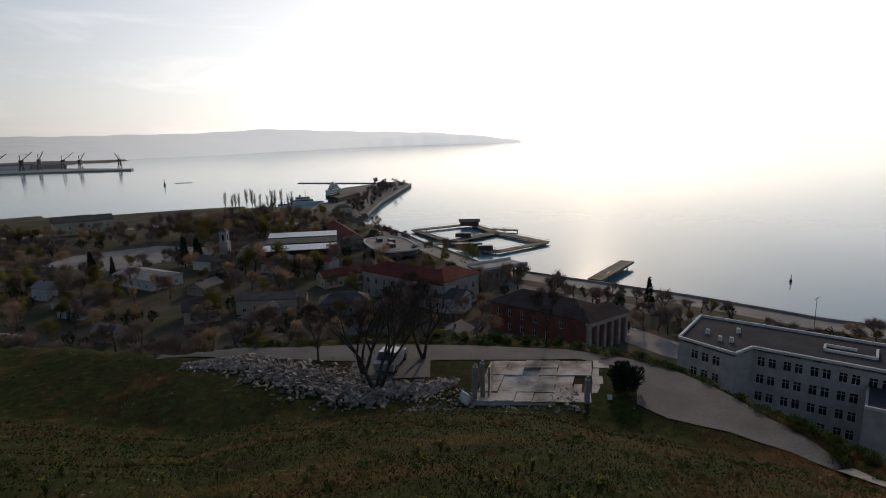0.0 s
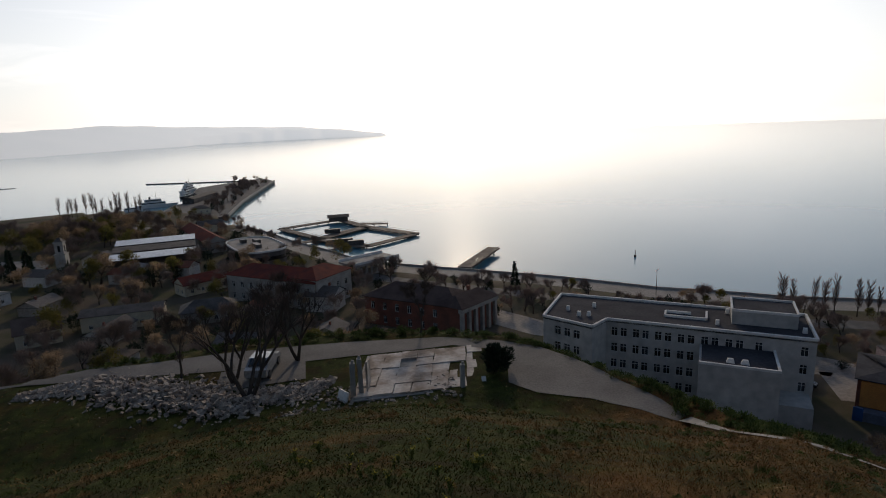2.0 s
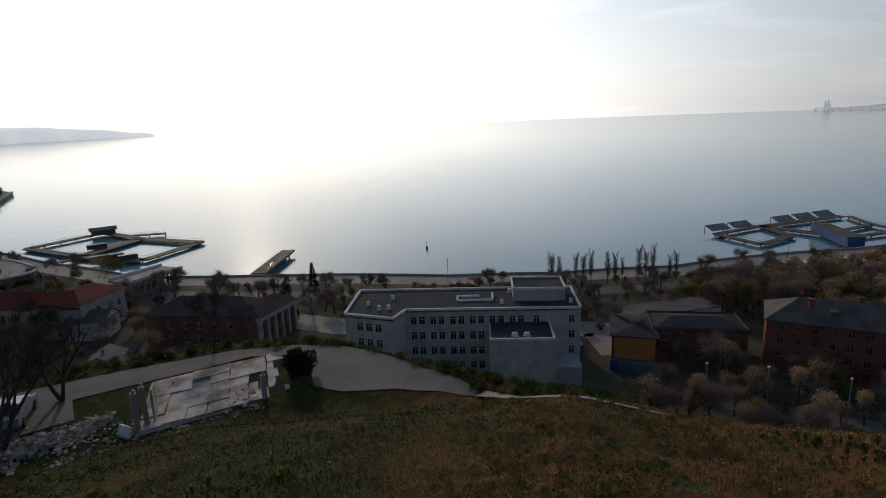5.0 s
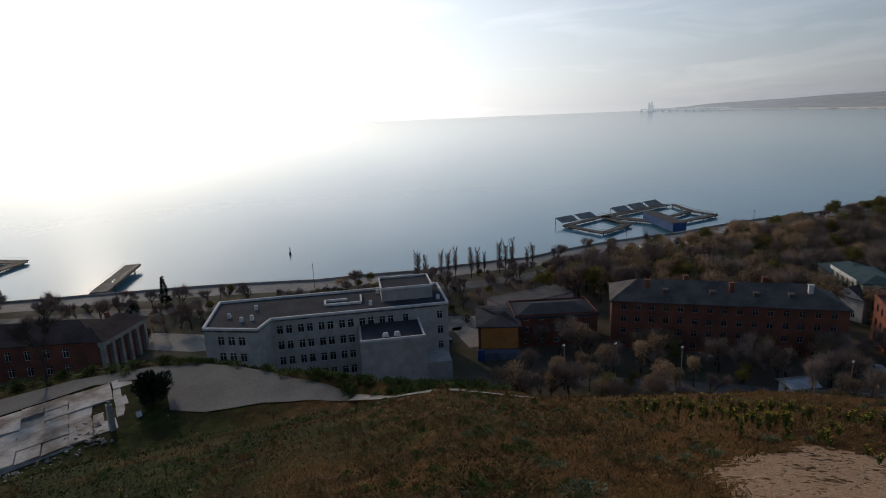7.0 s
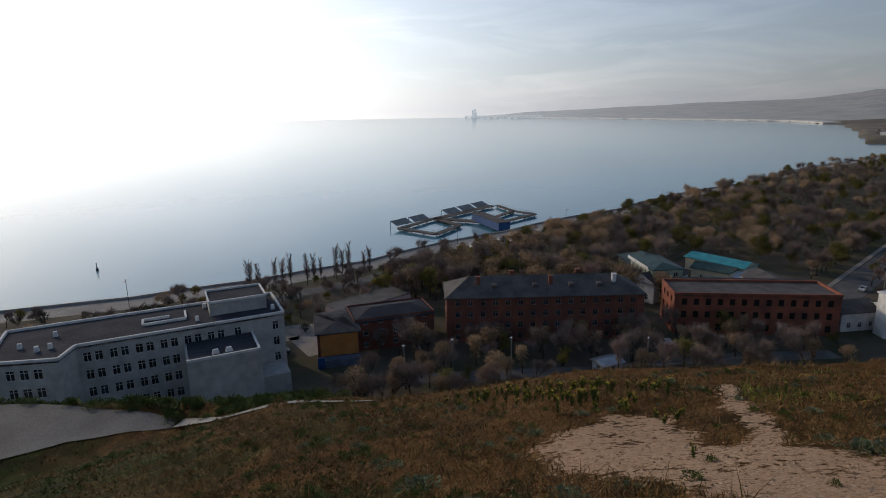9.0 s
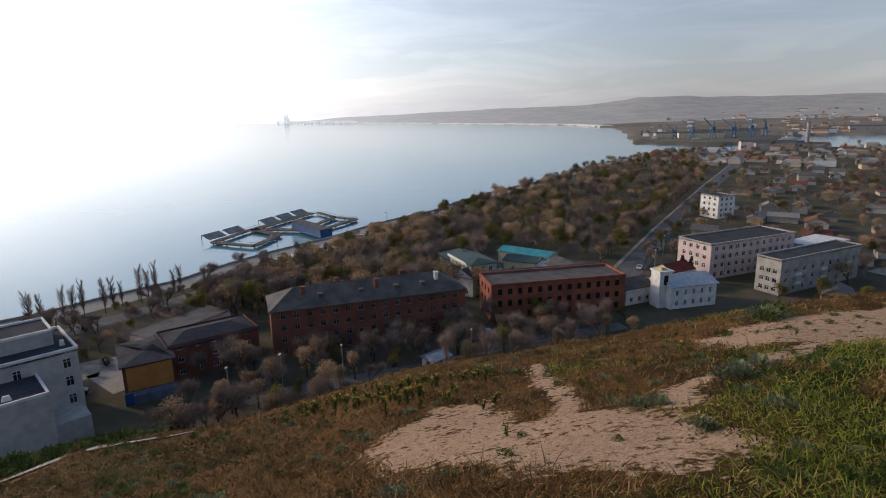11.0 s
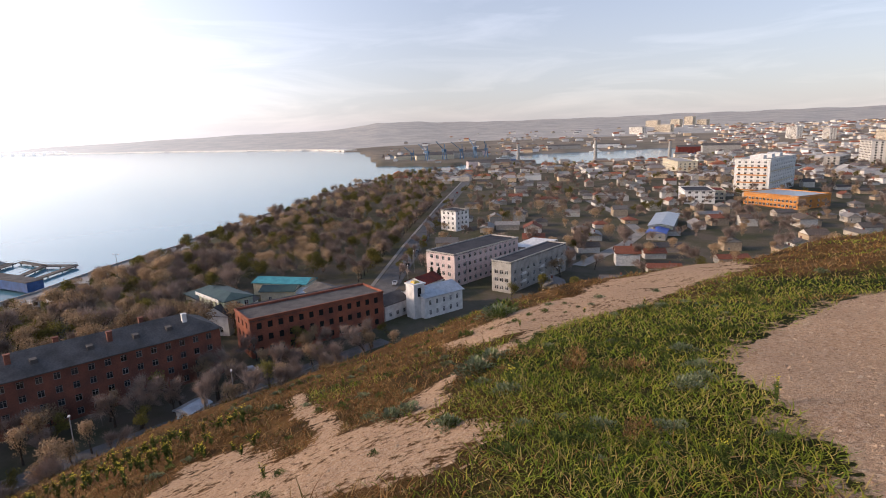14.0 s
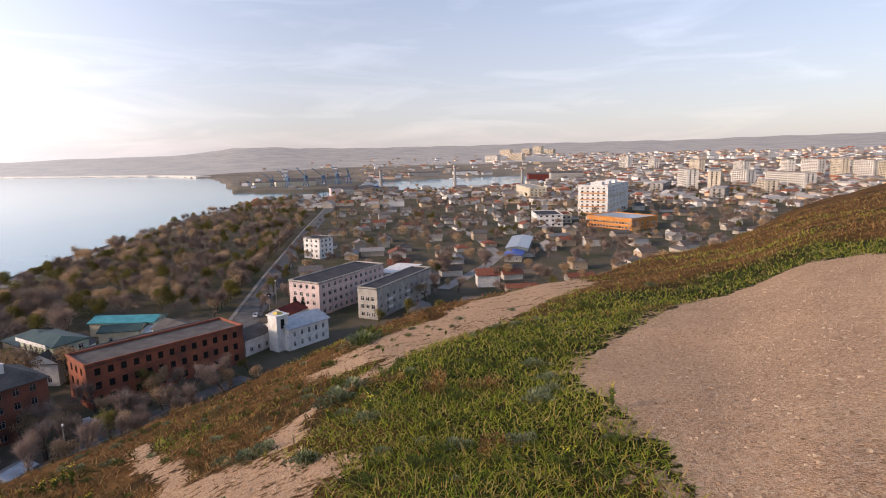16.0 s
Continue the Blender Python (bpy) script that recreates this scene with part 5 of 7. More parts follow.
def cafe():
    ob = simple_house("cafe_building", "pale green three-storey cafe with white balconies and green roof", "building", (187.6, 25.3), (173.1, 16.9), 9, 9.5, material("pale green render", (0.55, 0.60, 0.45), scale=0.3), "hip", M_GREENROOF, 3, 5, 3, 1.2, 3.0, (1.4, 1.6))
    for z in (3.0, 6.0, 9.2):
        part("balcony", Geo().box(0, -1.0, z - 0.15, 15.3, 0.0, z + 0.05).box(0, -1.0, z, 15.3, -0.92, z + 0.8), M_WHITE, ob)


cafe()
simple_house("green_roof_hall", "hall with a dark green sheet roof beside the cafe", "building", (196, 14), (209, 21), 12, 5.6, M_CREAM, "hip", M_GREENROOF, 1, 4, 3, 2.6)
simple_house("teal_roof_hall", "low hall under a turquoise sheet roof", "building", (212, -12), (222, 6), 9, 4.6, M_CREAM, "gable", M_TEAL, 1, 4, 2, 1.2)
simple_house("green_shed", "shed with a dull green roof", "shed", (205, -6), (209, 5), 8, 4.2, M_CREAM, "gable", M_GREENROOF, 1, 2, 2, 1.4)
simple_house("canvas_yard", "white fabric roof over a cafe yard", "canopy", (203, -15), (210, -4), 9, 3.0, M_WHITE, "gable", M_WHITE, 1, 2, 2, 0.6)
simple_house("slate_wing", "long low wing with a dark slate roof behind the brick building", "building", (166, 10), (178, -24), 9, 6.4, M_CREAM, "gable", M_SLATE, 1, 8, 2, 2.4)
simple_house("slate_wing_cross", "cross wing with dark slate roof and white gable", "building", (170, 16), (186, 8), 8, 6.0, M_WHITE, "gable", M_SLATE, 1, 4, 2, 2.6)
simple_house("slate_hall", "hall with a low dark roof by the street", "building", (180, -24), (198, -16), 10, 5.0, M_CREAM, "gable", M_SLATE, 1, 4, 2, 2.2)


def church():
    p, q = (164, -41), (170, -55)
    keep_rect(p, q, 14)
    ob = simple_house("white_church", "white chapel with arched windows, grey metal roof and a belfry", "church", p, q, 11, 6.6, M_WHITE, "gable", M_METAL, 2, 5, 2, 2.2, 3.0, (0.9, 1.6))
    part("belfry", Geo().box(-2.5, 2, -2, 1.6, 6.2, 10.5), M_WHITE, ob, "white square belfry")
    part("belfry_cornice", Geo().box(-2.8, 1.7, 10.5, 1.9, 6.5, 10.9), M_WHITE, ob)
    part("belfry_opening", Geo().box(-1.1, 1.94, 6.8, 0.2, 2.02, 9.6), M_DARK, ob)
    part("dome", Geo().box(-1.6, 2.9, 10.9, 0.7, 5.3, 11.5, taper=0.5), material("gilded sheet", (0.75, 0.50, 0.12), rough=0.3, metal=0.8), ob, "small gilded cap")


church()
simple_house("white_house", "white house with a brown roof beside the chapel", "house", (166, -29), (172, -38), 9, 5.0, M_WHITE, "gable", M_SLATE, 1, 3, 2, 2.0)
simple_house("red_cross_house", "white house with a red gable behind the chapel", "house", (184, -46), (190, -54), 8, 5.5, M_WHITE, "gable", M_REDROOF, 1, 3, 2, 2.0)


def flats(p, q, W, h, floors, bays, wall, label):
    ob = simple_house("apartment_block", label, "apartment block", p, q, W, h, wall, "flat", M_BITUMEN, floors, bays, 3, 0, 2.8, (1.4, 1.5), parapet=M_STONE, parapet_h=0.35)
    L = span(p, q)
    for k in range(1, bays, 3):
        x = 0.8 + (L - 1.6) * (k + 0.5) / bays
        for f in range(1, floors):
            part("balcony", Geo().box(x - 1.4, -1.0, f * 2.8, x + 1.4, 0.05, f * 2.8 + 0.12).box(x - 1.4, -1.0, f * 2.8, x + 1.4, -0.93, f * 2.8 + 1.0), M_WHITE, ob)
    return ob


flats((179.8, -76), (203, -109.5), 8, 11.0, 3, 9, M_STONE, "weathered grey three-storey block with pale patched end wall")
flats((310, -97.5), (315.4, -107.2), 12, 11.5, 4, 3, M_WHITE, "white four-storey block with dark balconies by the street")
part_white = simple_house("white_roofed_hall", "low hall with a bright white flat roof", "building", (212, -101), (226, -118), 12, 8.0, M_STONE, "flat", M_WHITE, 2, 5, 3, 0)
simple_house("warehouse", "long grey-green low warehouse", "warehouse", (248, -195), (283, -226), 12, 5.0, material("grey-green sheet", (0.25, 0.30, 0.28), scale=0.3), "gable", M_METAL, 1, 6, 2, 1.0)
simple_house("blue_roof_shed", "shed with a bright blue sheet roof", "shed", (238, -183), (252, -196), 9, 3.6, M_STONE, "gable", material("bright blue sheet", (0.04, 0.10, 0.45), scale=0.5, rough=0.4), 1, 3, 2, 1.0)
strip("road_yards", [(208, -118), (238, -160), (262, -186), (330, -215), (400, -235)], 3, 3, M_PAVING, 0.08, "pale back road between yards", "road")


def office(p, q, W, h, wall, roof_mat, label, floors, bays):
    return simple_house("office_block", label, "building", p, q, W, h, wall, "flat", roof_mat, floors, bays, 4, 0, 3.2, (2.0, 1.6), parapet=wall, parapet_h=0.5)


office((293, -353), (333, -348), 32, 8.4, M_ORANGE, M_METAL, "orange two-storey hall with a grey metal roof", 2, 14)
office((338, -300), (368, -318), 20, 9.0, M_WHITE, M_BITUMEN, "white three-storey public building", 3, 8)
office((350, -320), (372, -335), 16, 7.0, M_CREAM, M_REDROOF, "cream building with a red roof", 2, 6)
office((560, -470), (640, -510), 22, 14, M_CREAM, M_STONE, "long cream factory building", 4, 16)
office((520, -560), (575, -620), 20, 12, M_STONE, M_STONE, "long grey four-storey office block", 4, 12)

# ---- balcony bands on the tower
tower = bpy.data.objects["tower_block"]
for f in range(1, 9):
    part("balcony_band", Geo().box(2, -0.9, f * 2.95 - 0.1, 70, 0.0, f * 2.95 + 0.75), M_WHITE if f % 3 else M_CREAM, tower)
    part("balcony_band", Geo().box(-0.9, 2, f * 2.95 - 0.1, 0.0, 24, f * 2.95 + 0.75), M_ORANGE if f % 2 else M_WHITE, tower)
for x in (10, 34, 58):
    part("roof_house", Geo().box(x, 8, 27, x + 9, 18, 30), M_WHITE, tower)


# ---- far apartment blocks
M_FARWHITE = material("weathered pale concrete panels", (0.70, 0.66, 0.60), (0.58, 0.54, 0.48), scale=0.1)
M_FARCREAM = material("weathered cream concrete panels", (0.62, 0.54, 0.42), (0.50, 0.43, 0.34), scale=0.1)
def far_block(az, d, L, h, turn, wall, W=16):
    x, y = polar(az, d)
    z = at_ground(x, y)
    ob = base("apartment_block", pose(x, y, z, 0, 0, turn), "distant pale slab block of flats", "apartment block", "far blocks of flats")
    L, h = L * 0.8, h * 0.8
    part("wall", Geo().box(-L / 2, 0, -6, L / 2, W, h), wall, ob)
    n = max(3, int(h / 3))
    for k in range(n):
        zz = (k + 0.35) * h / n
        part("window_band", Geo().box(-L / 2 - 0.12, -0.12, zz, L / 2 + 0.12, W + 0.12, zz + 1.3), M_GLASS, ob)
    g = Geo()
    for k in range(int(L / 6) + 1):
        x = -L / 2 + k * (L - 2.4) / int(L / 6)
        g.box(x, -0.25, 0, x + 2.4, W + 0.25, h - 0.02)
    for y in (0, W / 2 - 2, W - 4):
        g.box(-L / 2 - 0.25, y, 0, L / 2 + 0.25, y + 4, h - 0.03)
    tagged(part("facade_panels", g, wall, ob), kind="stuff")
    part("roof", Geo().box(-L / 2 - 0.3, -0.3, h, L / 2 + 0.3, W + 0.3, h + 0.8), M_STONE, ob)
    return ob


for az, d, L, h, turn, wall in ((143.2, 930, 62, 36, 38, M_WHITE), (145.5, 900, 36, 34, 60, M_CREAM), (147.6, 1050, 50, 30, 25, M_WHITE), (149.6, 880, 40, 20, 42, M_CREAM), (150.5, 1120, 90, 22, 30, M_WHITE),
                             (141.0, 860, 70, 16, 62, M_STONE), (146.0, 780, 60, 14, 62, M_STONE), (137.5, 1900, 70, 40, 20, M_WHITE), (140.0, 1850, 60, 36, 30, M_WHITE), (143.7, 1700, 90, 36, 35, M_CREAM),
                             (147.3, 1600, 60, 34, 30, M_WHITE), (150.8, 1500, 50, 40, 40, M_WHITE), (152.6, 1450, 70, 42, 30, M_WHITE), (154.5, 1380, 60, 44, 44, M_CREAM), (156.2, 1350, 70, 40, 30, M_WHITE),
                             (157.6, 1300, 40, 38, 45, M_CREAM), (152.0, 1000, 60, 26, 35, M_WHITE), (126.2, 3000, 150, 34, 10, M_CREAM), (128.2, 2900, 100, 40, 10, M_CREAM), (129.3, 3100, 120, 44, 15, M_CREAM), (130.4, 2950, 100, 30, 10, M_CREAM),
                             (127.2, 2500, 160, 34, 10, M_CREAM), (124.9, 2450, 150, 30, 10, M_WHITE)):
    far_block(az, d, L, h, -turn, M_FARWHITE if wall is M_WHITE else M_FARCREAM if wall is M_CREAM else wall)


# ---------------------------------------------------------------- harbour and bathing stages
def deck(ob, p, q, w, top=1.4, thick=0.5):
    """A walkway on piles from p to q."""
    part("deck", Geo().beam((*p, top - thick / 2), (*q, top - thick / 2), w, thick), M_DECK, ob)
    L = span(p, q)
    n = max(2, int(L / 8))
    g = Geo()
    for k in range(n + 1):
        x, y = p[0] + (q[0] - p[0]) * k / n, p[1] + (q[1] - p[1]) * k / n
        part("pile", Geo().tube((x, y, -4), (x, y, top - thick), 0.35, 0.35, 6), M_STEEL, ob)
    nx, ny = -(q[1] - p[1]) / L, (q[0] - p[0]) / L
    for s in (-1, 1):
        o = s * (w / 2 - 0.2)
        g.beam((p[0] + nx * o, p[1] + ny * o, top + 0.9), (q[0] + nx * o, q[1] + ny * o, top + 0.9), 0.1, 0.08)
    part("rail", g, M_STEEL, ob)


def bathing_stage():
    ob = base("bathing_stage", pose(0, 0, 0), "old timber bathing stage of square pools on piles", "pier")
    for p, q, w in (((-18, 366), (19, 387), 5.5), ((19, 387), (33, 350), 6), ((33, 350), (57, 314), 6.5), ((57, 314), (27, 290), 5), ((27, 290), (4, 322), 7.5), ((4, 322), (-18, 366), 5), ((4, 322), (33, 350), 8),
                    ((-20, 308), (5, 319), 4.5), ((31, 364), (47, 357), 4)):
        deck(ob, p, q, w)
    part("cabin", Geo().box(12, 378, 1.4, 24, 385, 4.0).box(11, 377, 4.0, 25, 386, 4.3), M_DECK, ob)
    part("cabin_roof", Geo().quad((11, 377, 4.3), (25, 377, 4.3), (25, 381.5, 5.6), (11, 381.5, 5.6)).quad((25, 386, 4.3), (11, 386, 4.3), (11, 381.5, 5.6), (25, 381.5, 5.6)), M_SLATE, ob)
    for x, y, l in ((14, 303, 14), (22, 296, 8), (12, 336, 9)):
        part("changing_hut", Geo().box(x - l / 2, y - 1.5, 1.4, x + l / 2, y + 1.5, 3.8), M_STEEL, ob)


def jetty():
    ob = base("jetty", pose(0, 0, 0), "short concrete jetty on piles", "jetty")
    deck(ob, (60.5, 224), (84, 256.5), 6.0, 2.6, 0.8)


def blue_bathing_stage():
    ob = base("bathing_stage", pose(0, 0, 0), "bathing stage with slanted shade roofs and a long blue shed", "pier")
    for p, q, w in (((252, 149), (284, 145), 3.5), ((284, 145), (271, 124), 3.5), ((271, 124), (246, 125), 3.5), ((246, 125), (252, 149), 3.5), ((284, 144), (336, 131), 5), ((284, 144), (284, 117), 6),
                    ((284, 117), (322, 112), 3.2), ((322, 112), (338, 128), 3.0), ((322, 112), (316, 97), 3.2), ((316, 97), (288, 106), 3.2)):
        deck(ob, p, q, w)
    a, b = Vector((288, 121)), Vector((266, 97))
    u = (b - a).normalized()
    n = Vector((-u.y, u.x)) * 3.2
    part("shed", Geo().prism([tuple(a + n), tuple(b + n), tuple(b - n), tuple(a - n)][::-1], 1.2, 5.2), M_BLUE, ob, "long blue shed")
    part("shed_roof", Geo().prism([tuple(a + n * 1.1), tuple(b + n * 1.1), tuple(b - n * 1.1), tuple(a - n * 1.1)][::-1], 5.2, 5.5), M_SLATE, ob)
    for k in range(6):
        if k == 2:
            continue
        p = Vector((254, 152)) + Vector((82, -20)) * (k / 6)
        q = p + Vector((11.5, -2.8))
        s = Vector((1.1, 4.6))
        part("shade_roof", Geo().quad((*p, 1.9), (*q, 1.9), (*(q + s), 4.0), (*(p + s), 4.0)).quad((*p, 1.75), (*(p + s), 3.85), (*(q + s), 3.85), (*q, 1.75)), M_CONCRETE, ob, "grey slanted shade roof")
        for v in (p, q):
            part("post", Geo().beam((*(v + s), -2), (*(v + s), 3.9), 0.2), M_STEEL, ob)


bathing_stage()
jetty()
blue_bathing_stage()

MOLE = [(-76, 436), (-58, 430), (-56, 520), (-38, 722), (-52, 770), (-70, 768), (-118, 690), (-116, 640), (-92, 560), (-112, 528), (-112, 470)]
tagged(new("mole", Geo().prism(MOLE[::1], -4, 2.2).mesh("mole", M_ROAD)), "long stone harbour mole with a concrete quay edge", "mole", kind="structure")
strip("parapet_mole", [(-57, 432), (-55, 520), (-38, 722)], 0.6, 0.6, M_STONE, 0, "stone parapet of the mole", "parapet", depth=1.6, on_ground=False, z=3.7)
strip("breakwater", [(-200, 806), (-60, 768)], 1.6, 1.6, M_STEEL, 0, "thin dark breakwater line", "breakwater", depth=2.0, on_ground=False, z=1.0)


def boat(x, y, turn, L, hull_mat, label, decks=2):
    ob = base("ship", pose(x, y, 0.0, 0, 0, turn), label, "ship")
    W = L * 0.17
    pts = [(-L / 2, -W / 2), (L * 0.28, -W / 2), (L / 2, 0), (L * 0.28, W / 2), (-L / 2, W / 2)]
    g = Geo()
    n = len(pts)
    g.v += [(px * 0.93, py * 0.8, -0.8) for px, py in pts] + [(px, py, L * 0.075) for px, py in pts]
    g.f += [tuple(reversed(range(n))), tuple(range(n, 2 * n))] + [(i, (i + 1) % n, n + (i + 1) % n, n + i) for i in range(n)]
    part("hull", g, hull_mat, ob)
    z = L * 0.075
    for k in range(decks):
        a = L * (0.30 - 0.09 * k)
        part("deckhouse", Geo().box(-a - L * 0.06, -W * 0.36, z, a - L * 0.1, W * 0.36, z + 2.3), M_WHITE, ob)
        part("window_band", Geo().box(-a - L * 0.05, -W * 0.37, z + 1.0, a - L * 0.11, W * 0.37, z + 1.7), M_GLASS, ob)
        z += 2.4
    part("mast", Geo().beam((0, 0, z), (0, 0, z + L * 0.16), 0.25), M_STEEL, ob)
    part("funnel", Geo().tube((-L * 0.15, 0, z - 0.3), (-L * 0.15, 0, z + 1.8), 0.8, 0.7, 8), M_STEEL, ob)
    return ob


boat(-124, 668, 78, 40, M_WHITE, "white harbour passenger ship moored at the mole", 3)
boat(-116, 612, 80, 30, M_STEEL, "dark tug moored at the mole", 2)
boat(-128, 540, 20, 34, M_WHITE, "white excursion boat at the quay", 2)
boat(-104, 585, 70, 20, M_WHITE, "small white motor boat", 1)
boat(-142, 518, 25, 16, M_WHITE, "small white motor boat", 1)
simple_house("harbour_office", "small pale building on the mole", "house", (-85, 455), (-72, 458), 10, 4.0, M_CREAM, "hip", M_SLATE, 1, 3, 2, 2.0, z=2.2)
simple_house("mole_shed", "long dark shed on the mole", "shed", (-96, 530), (-84, 585), 10, 4.0, M_STEEL, "gable", M_SLATE, 1, 6, 2, 1.5, z=2.2)


def marker(x, y, h, label):
    ob = base("buoy", pose(x, y, 0), label, "buoy")
    part("float", Geo().tube((0, 0, -0.5), (0, 0, h * 0.3), h * 0.16, h * 0.16, 10), M_STEEL, ob)
    part("mast", Geo().tube((0, 0, h * 0.3), (0, 0, h), h * 0.07, 0.06, 6), M_STEEL, ob)
    part("topmark", Geo().tube((0, 0, h * 0.85), (0, 0, h), h * 0.1, 0.02, 6), M_STEEL, ob)


marker(138.7, 223.1, 3.2, "dark channel buoy in open water")
marker(-390.6, 815.7, 9, "dark channel buoy in the harbour mouth")
strip("breakwater_stub", [(-395, 856), (-372, 864)], 1, 1, M_STEEL, 0, "dark floating boom", "boom", depth=1, on_ground=False, z=0.5)


def lamp(x, y, h=8.0, turn=0.0, z=TOWN):
    ob = base("street_lamp", pose(x, y, z, 0, 0, turn), "tall grey street lamp with two arms", "street lamp")
    part("pole", Geo().tube((0, 0, -0.5), (0, 0, h), 0.10, 0.06, 8), M_STEEL, ob)
    part("arm", Geo().beam((-1.2, 0, h), (1.2, 0, h), 0.07), M_STEEL, ob)
    for s in (-1, 1):
        part("lantern", Geo().box(s * 1.2 - 0.35, -0.14, h - 0.12, s * 1.2 + 0.35, 0.14, h + 0.08), M_METAL, ob)


lamp(106.5, 158.5, 8.5, 40)
for x, y in ((210, 97), (277, 69), (364, 33), (58, 197)):
    lamp(x, y, 8.0, 60)


def utility_pole(x, y, h):
    ob = base("utility_pole", pose(x, y, at_ground(x, y)), "grey concrete utility pole with a crossarm and lamp", "pole")
    part("pole", Geo().tube((0, 0, -0.5), (0, 0, h), 0.14, 0.09, 8), M_CONCRETE, ob)
    part("crossarm", Geo().beam((-0.7, 0, h - 0.5), (0.7, 0, h - 0.5), 0.1), M_STEEL, ob)
    part("lantern", Geo().box(-0.5, -0.15, h - 0.1, 0.2, 0.15, h + 0.1), M_WHITE, ob)


for x, y, h in ((-51, 107, 9), (-16, 118, 9), (103, 49, 9), (109, 38, 9), (123, 12, 8), (98, 58, 8), (200, -44, 9), (224, -52, 9), (198, -66, 9)):
    utility_pole(x, y, h)


def kiosk(x, y):
    ob = base("kiosk", pose(x, y, TOWN + 0.05, 0, 0, -35), "small white beach kiosk with a flat roof", "kiosk", "kiosks on the promenade")
    part("body", Geo().box(-1.3, -1.3, 0, 1.3, 1.3, 2.6), M_WHITE, ob)
    part("roof", Geo().box(-1.6, -1.6, 2.6, 1.6, 1.6, 2.8), M_STONE, ob)
    part("hatch", Geo().box(-0.8, -1.34, 1.0, 0.8, -1.28, 2.1), M_DARK, ob)


for k in range(7):
    kiosk(206 + k * 6.9, 94.5 - k * 3.4)
small_car(pose(98, 92, TOWN + 0.15, 0, 0, 120), M_CARS[1], "dark car parked in the yard")
small_car(pose(104, 78, TOWN + 0.15, 0, 0, 60), M_CARS[0], "white van-like car parked by the brick block")
small_car(pose(140, 9.5, TOWN + 0.15, 0, 0, 110), M_CARS[0], "white car parked by the brick block")
small_car(pose(144, 2, TOWN + 0.15, 0, 0, 110), M_CARS[1], "dark car parked by the brick block")
for k in range(12):
    x, y = STREET[1][0] + k * 27, STREET[1][1] - k * 10.9
    small_car(pose(x + 2, y - 4, TOWN + 0.2, 0, 0, -22), M_CARS[k % 4], "car standing along the street")


# ---------------------------------------------------------------- far port on the spit, far pier and causeway
def crane(x, y, h, turn, mat, z=TOWN):
    ob = base("harbour_crane", pose(x, y, z, 0, 0, turn), "tall harbour jib crane", "crane")
    g = Geo()
    for a, b in ((-4, -4), (4, -4), (4, 4), (-4, 4)):
        g.beam((a, b, -3), (a * 0.4, b * 0.4, h * 0.45), 1.2)
    part("leg_frame", g, mat, ob)
    part("cabin", Geo().box(-3, -3, h * 0.45, 5, 3, h * 0.58), mat, ob)
    part("jib", Geo().beam((2, 0, h * 0.55), (h * 0.62, 0, h), 1.4, 1.2), mat, ob)
    part("mast", Geo().beam((-1, 0, h * 0.58), (-1, 0, h * 0.85), 1.2), mat, ob)
    part("stay", Geo().beam((-1, 0, h * 0.85), (h * 0.5, 0, h * 0.88), 0.5), mat, ob)


M_CRANE = material("faded blue crane paint", (0.12, 0.2, 0.3), (0.09, 0.15, 0.22), scale=0.1)
for az, d, h, turn in ((104.8, 1160, 34, 40), (106.5, 1180, 38, 120), (108.2, 1200, 36, 80), (109.5, 1230, 40, 10), (110.6, 1260, 34, 150), (103.4, 1190, 28, 70)):
    crane(*polar(az, d), h, turn, M_CRANE)
for az, d, h, turn in ((-37.5, 1560, 40, 20), (-35.8, 1600, 42, 60), (-34.6, 1640, 42, 100), (-33.0, 1620, 38, 30), (-31.8, 1600, 36, 90), (-28.9, 1580, 34, 140)):
    crane(*polar(az, d), h, turn, M_STEEL, 3)
tagged(new("far_pier", Geo().prism([polar(-45, 2000), polar(-45, 1560), polar(-34, 1500), polar(-28.1, 1450), polar(-27.9, 1500), polar(-33, 1680), polar(-38, 2000)][::-1], -4, 3.0).mesh("far_pier", M_CONCRETE)), "distant cargo pier with cranes", "pier", kind="structure")
for az, d, L, W, h, mat in ((-39.5, 1650, 110, 40, 12, M_STONE), (-36.5, 1720, 90, 40, 14, M_WHITE), (-34.0, 1700, 70, 30, 11, M_STONE), (-41, 1200, 60, 14, 8, M_STEEL),
                            (105.5, 1230, 80, 26, 12, M_CREAM), (107.5, 1290, 120, 30, 14, M_STONE), (103.0, 1260, 60, 26, 10, M_CREAM), (109.6, 1370, 50, 24, 14, M_PINK),
                            (110.8, 960, 70, 26, 12, M_PINK), (112.6, 940, 90, 24, 8, M_STONE), (114.5, 1500, 60, 20, 10, M_WHITE), (118, 1640, 90, 30, 12, M_STONE), (122, 1700, 70, 30, 12, M_WHITE), (129.8, 1400, 80, 30, 14, M_REDROOF), (131.8, 1300, 70, 26, 18, M_STONE)):
    x, y = polar(az, d)
    ob = base("warehouse", pose(x, y, max(at_ground(x, y), 2.0), 0, 0, 10 - az), "distant port warehouse with a low pitched roof", "warehouse", "far port sheds")
    part("wall", Geo().box(-L / 2, -W / 2, -4, L / 2, W / 2, h * 0.75), mat, ob)
    part("roof", Geo().quad((-L / 2, -W / 2, h * 0.75), (L / 2, -W / 2, h * 0.75), (L / 2, 0, h), (-L / 2, 0, h)).quad((L / 2, W / 2, h * 0.75), (-L / 2, W / 2, h * 0.75), (-L / 2, 0, h), (L / 2, 0, h)), M_SLATE, ob)
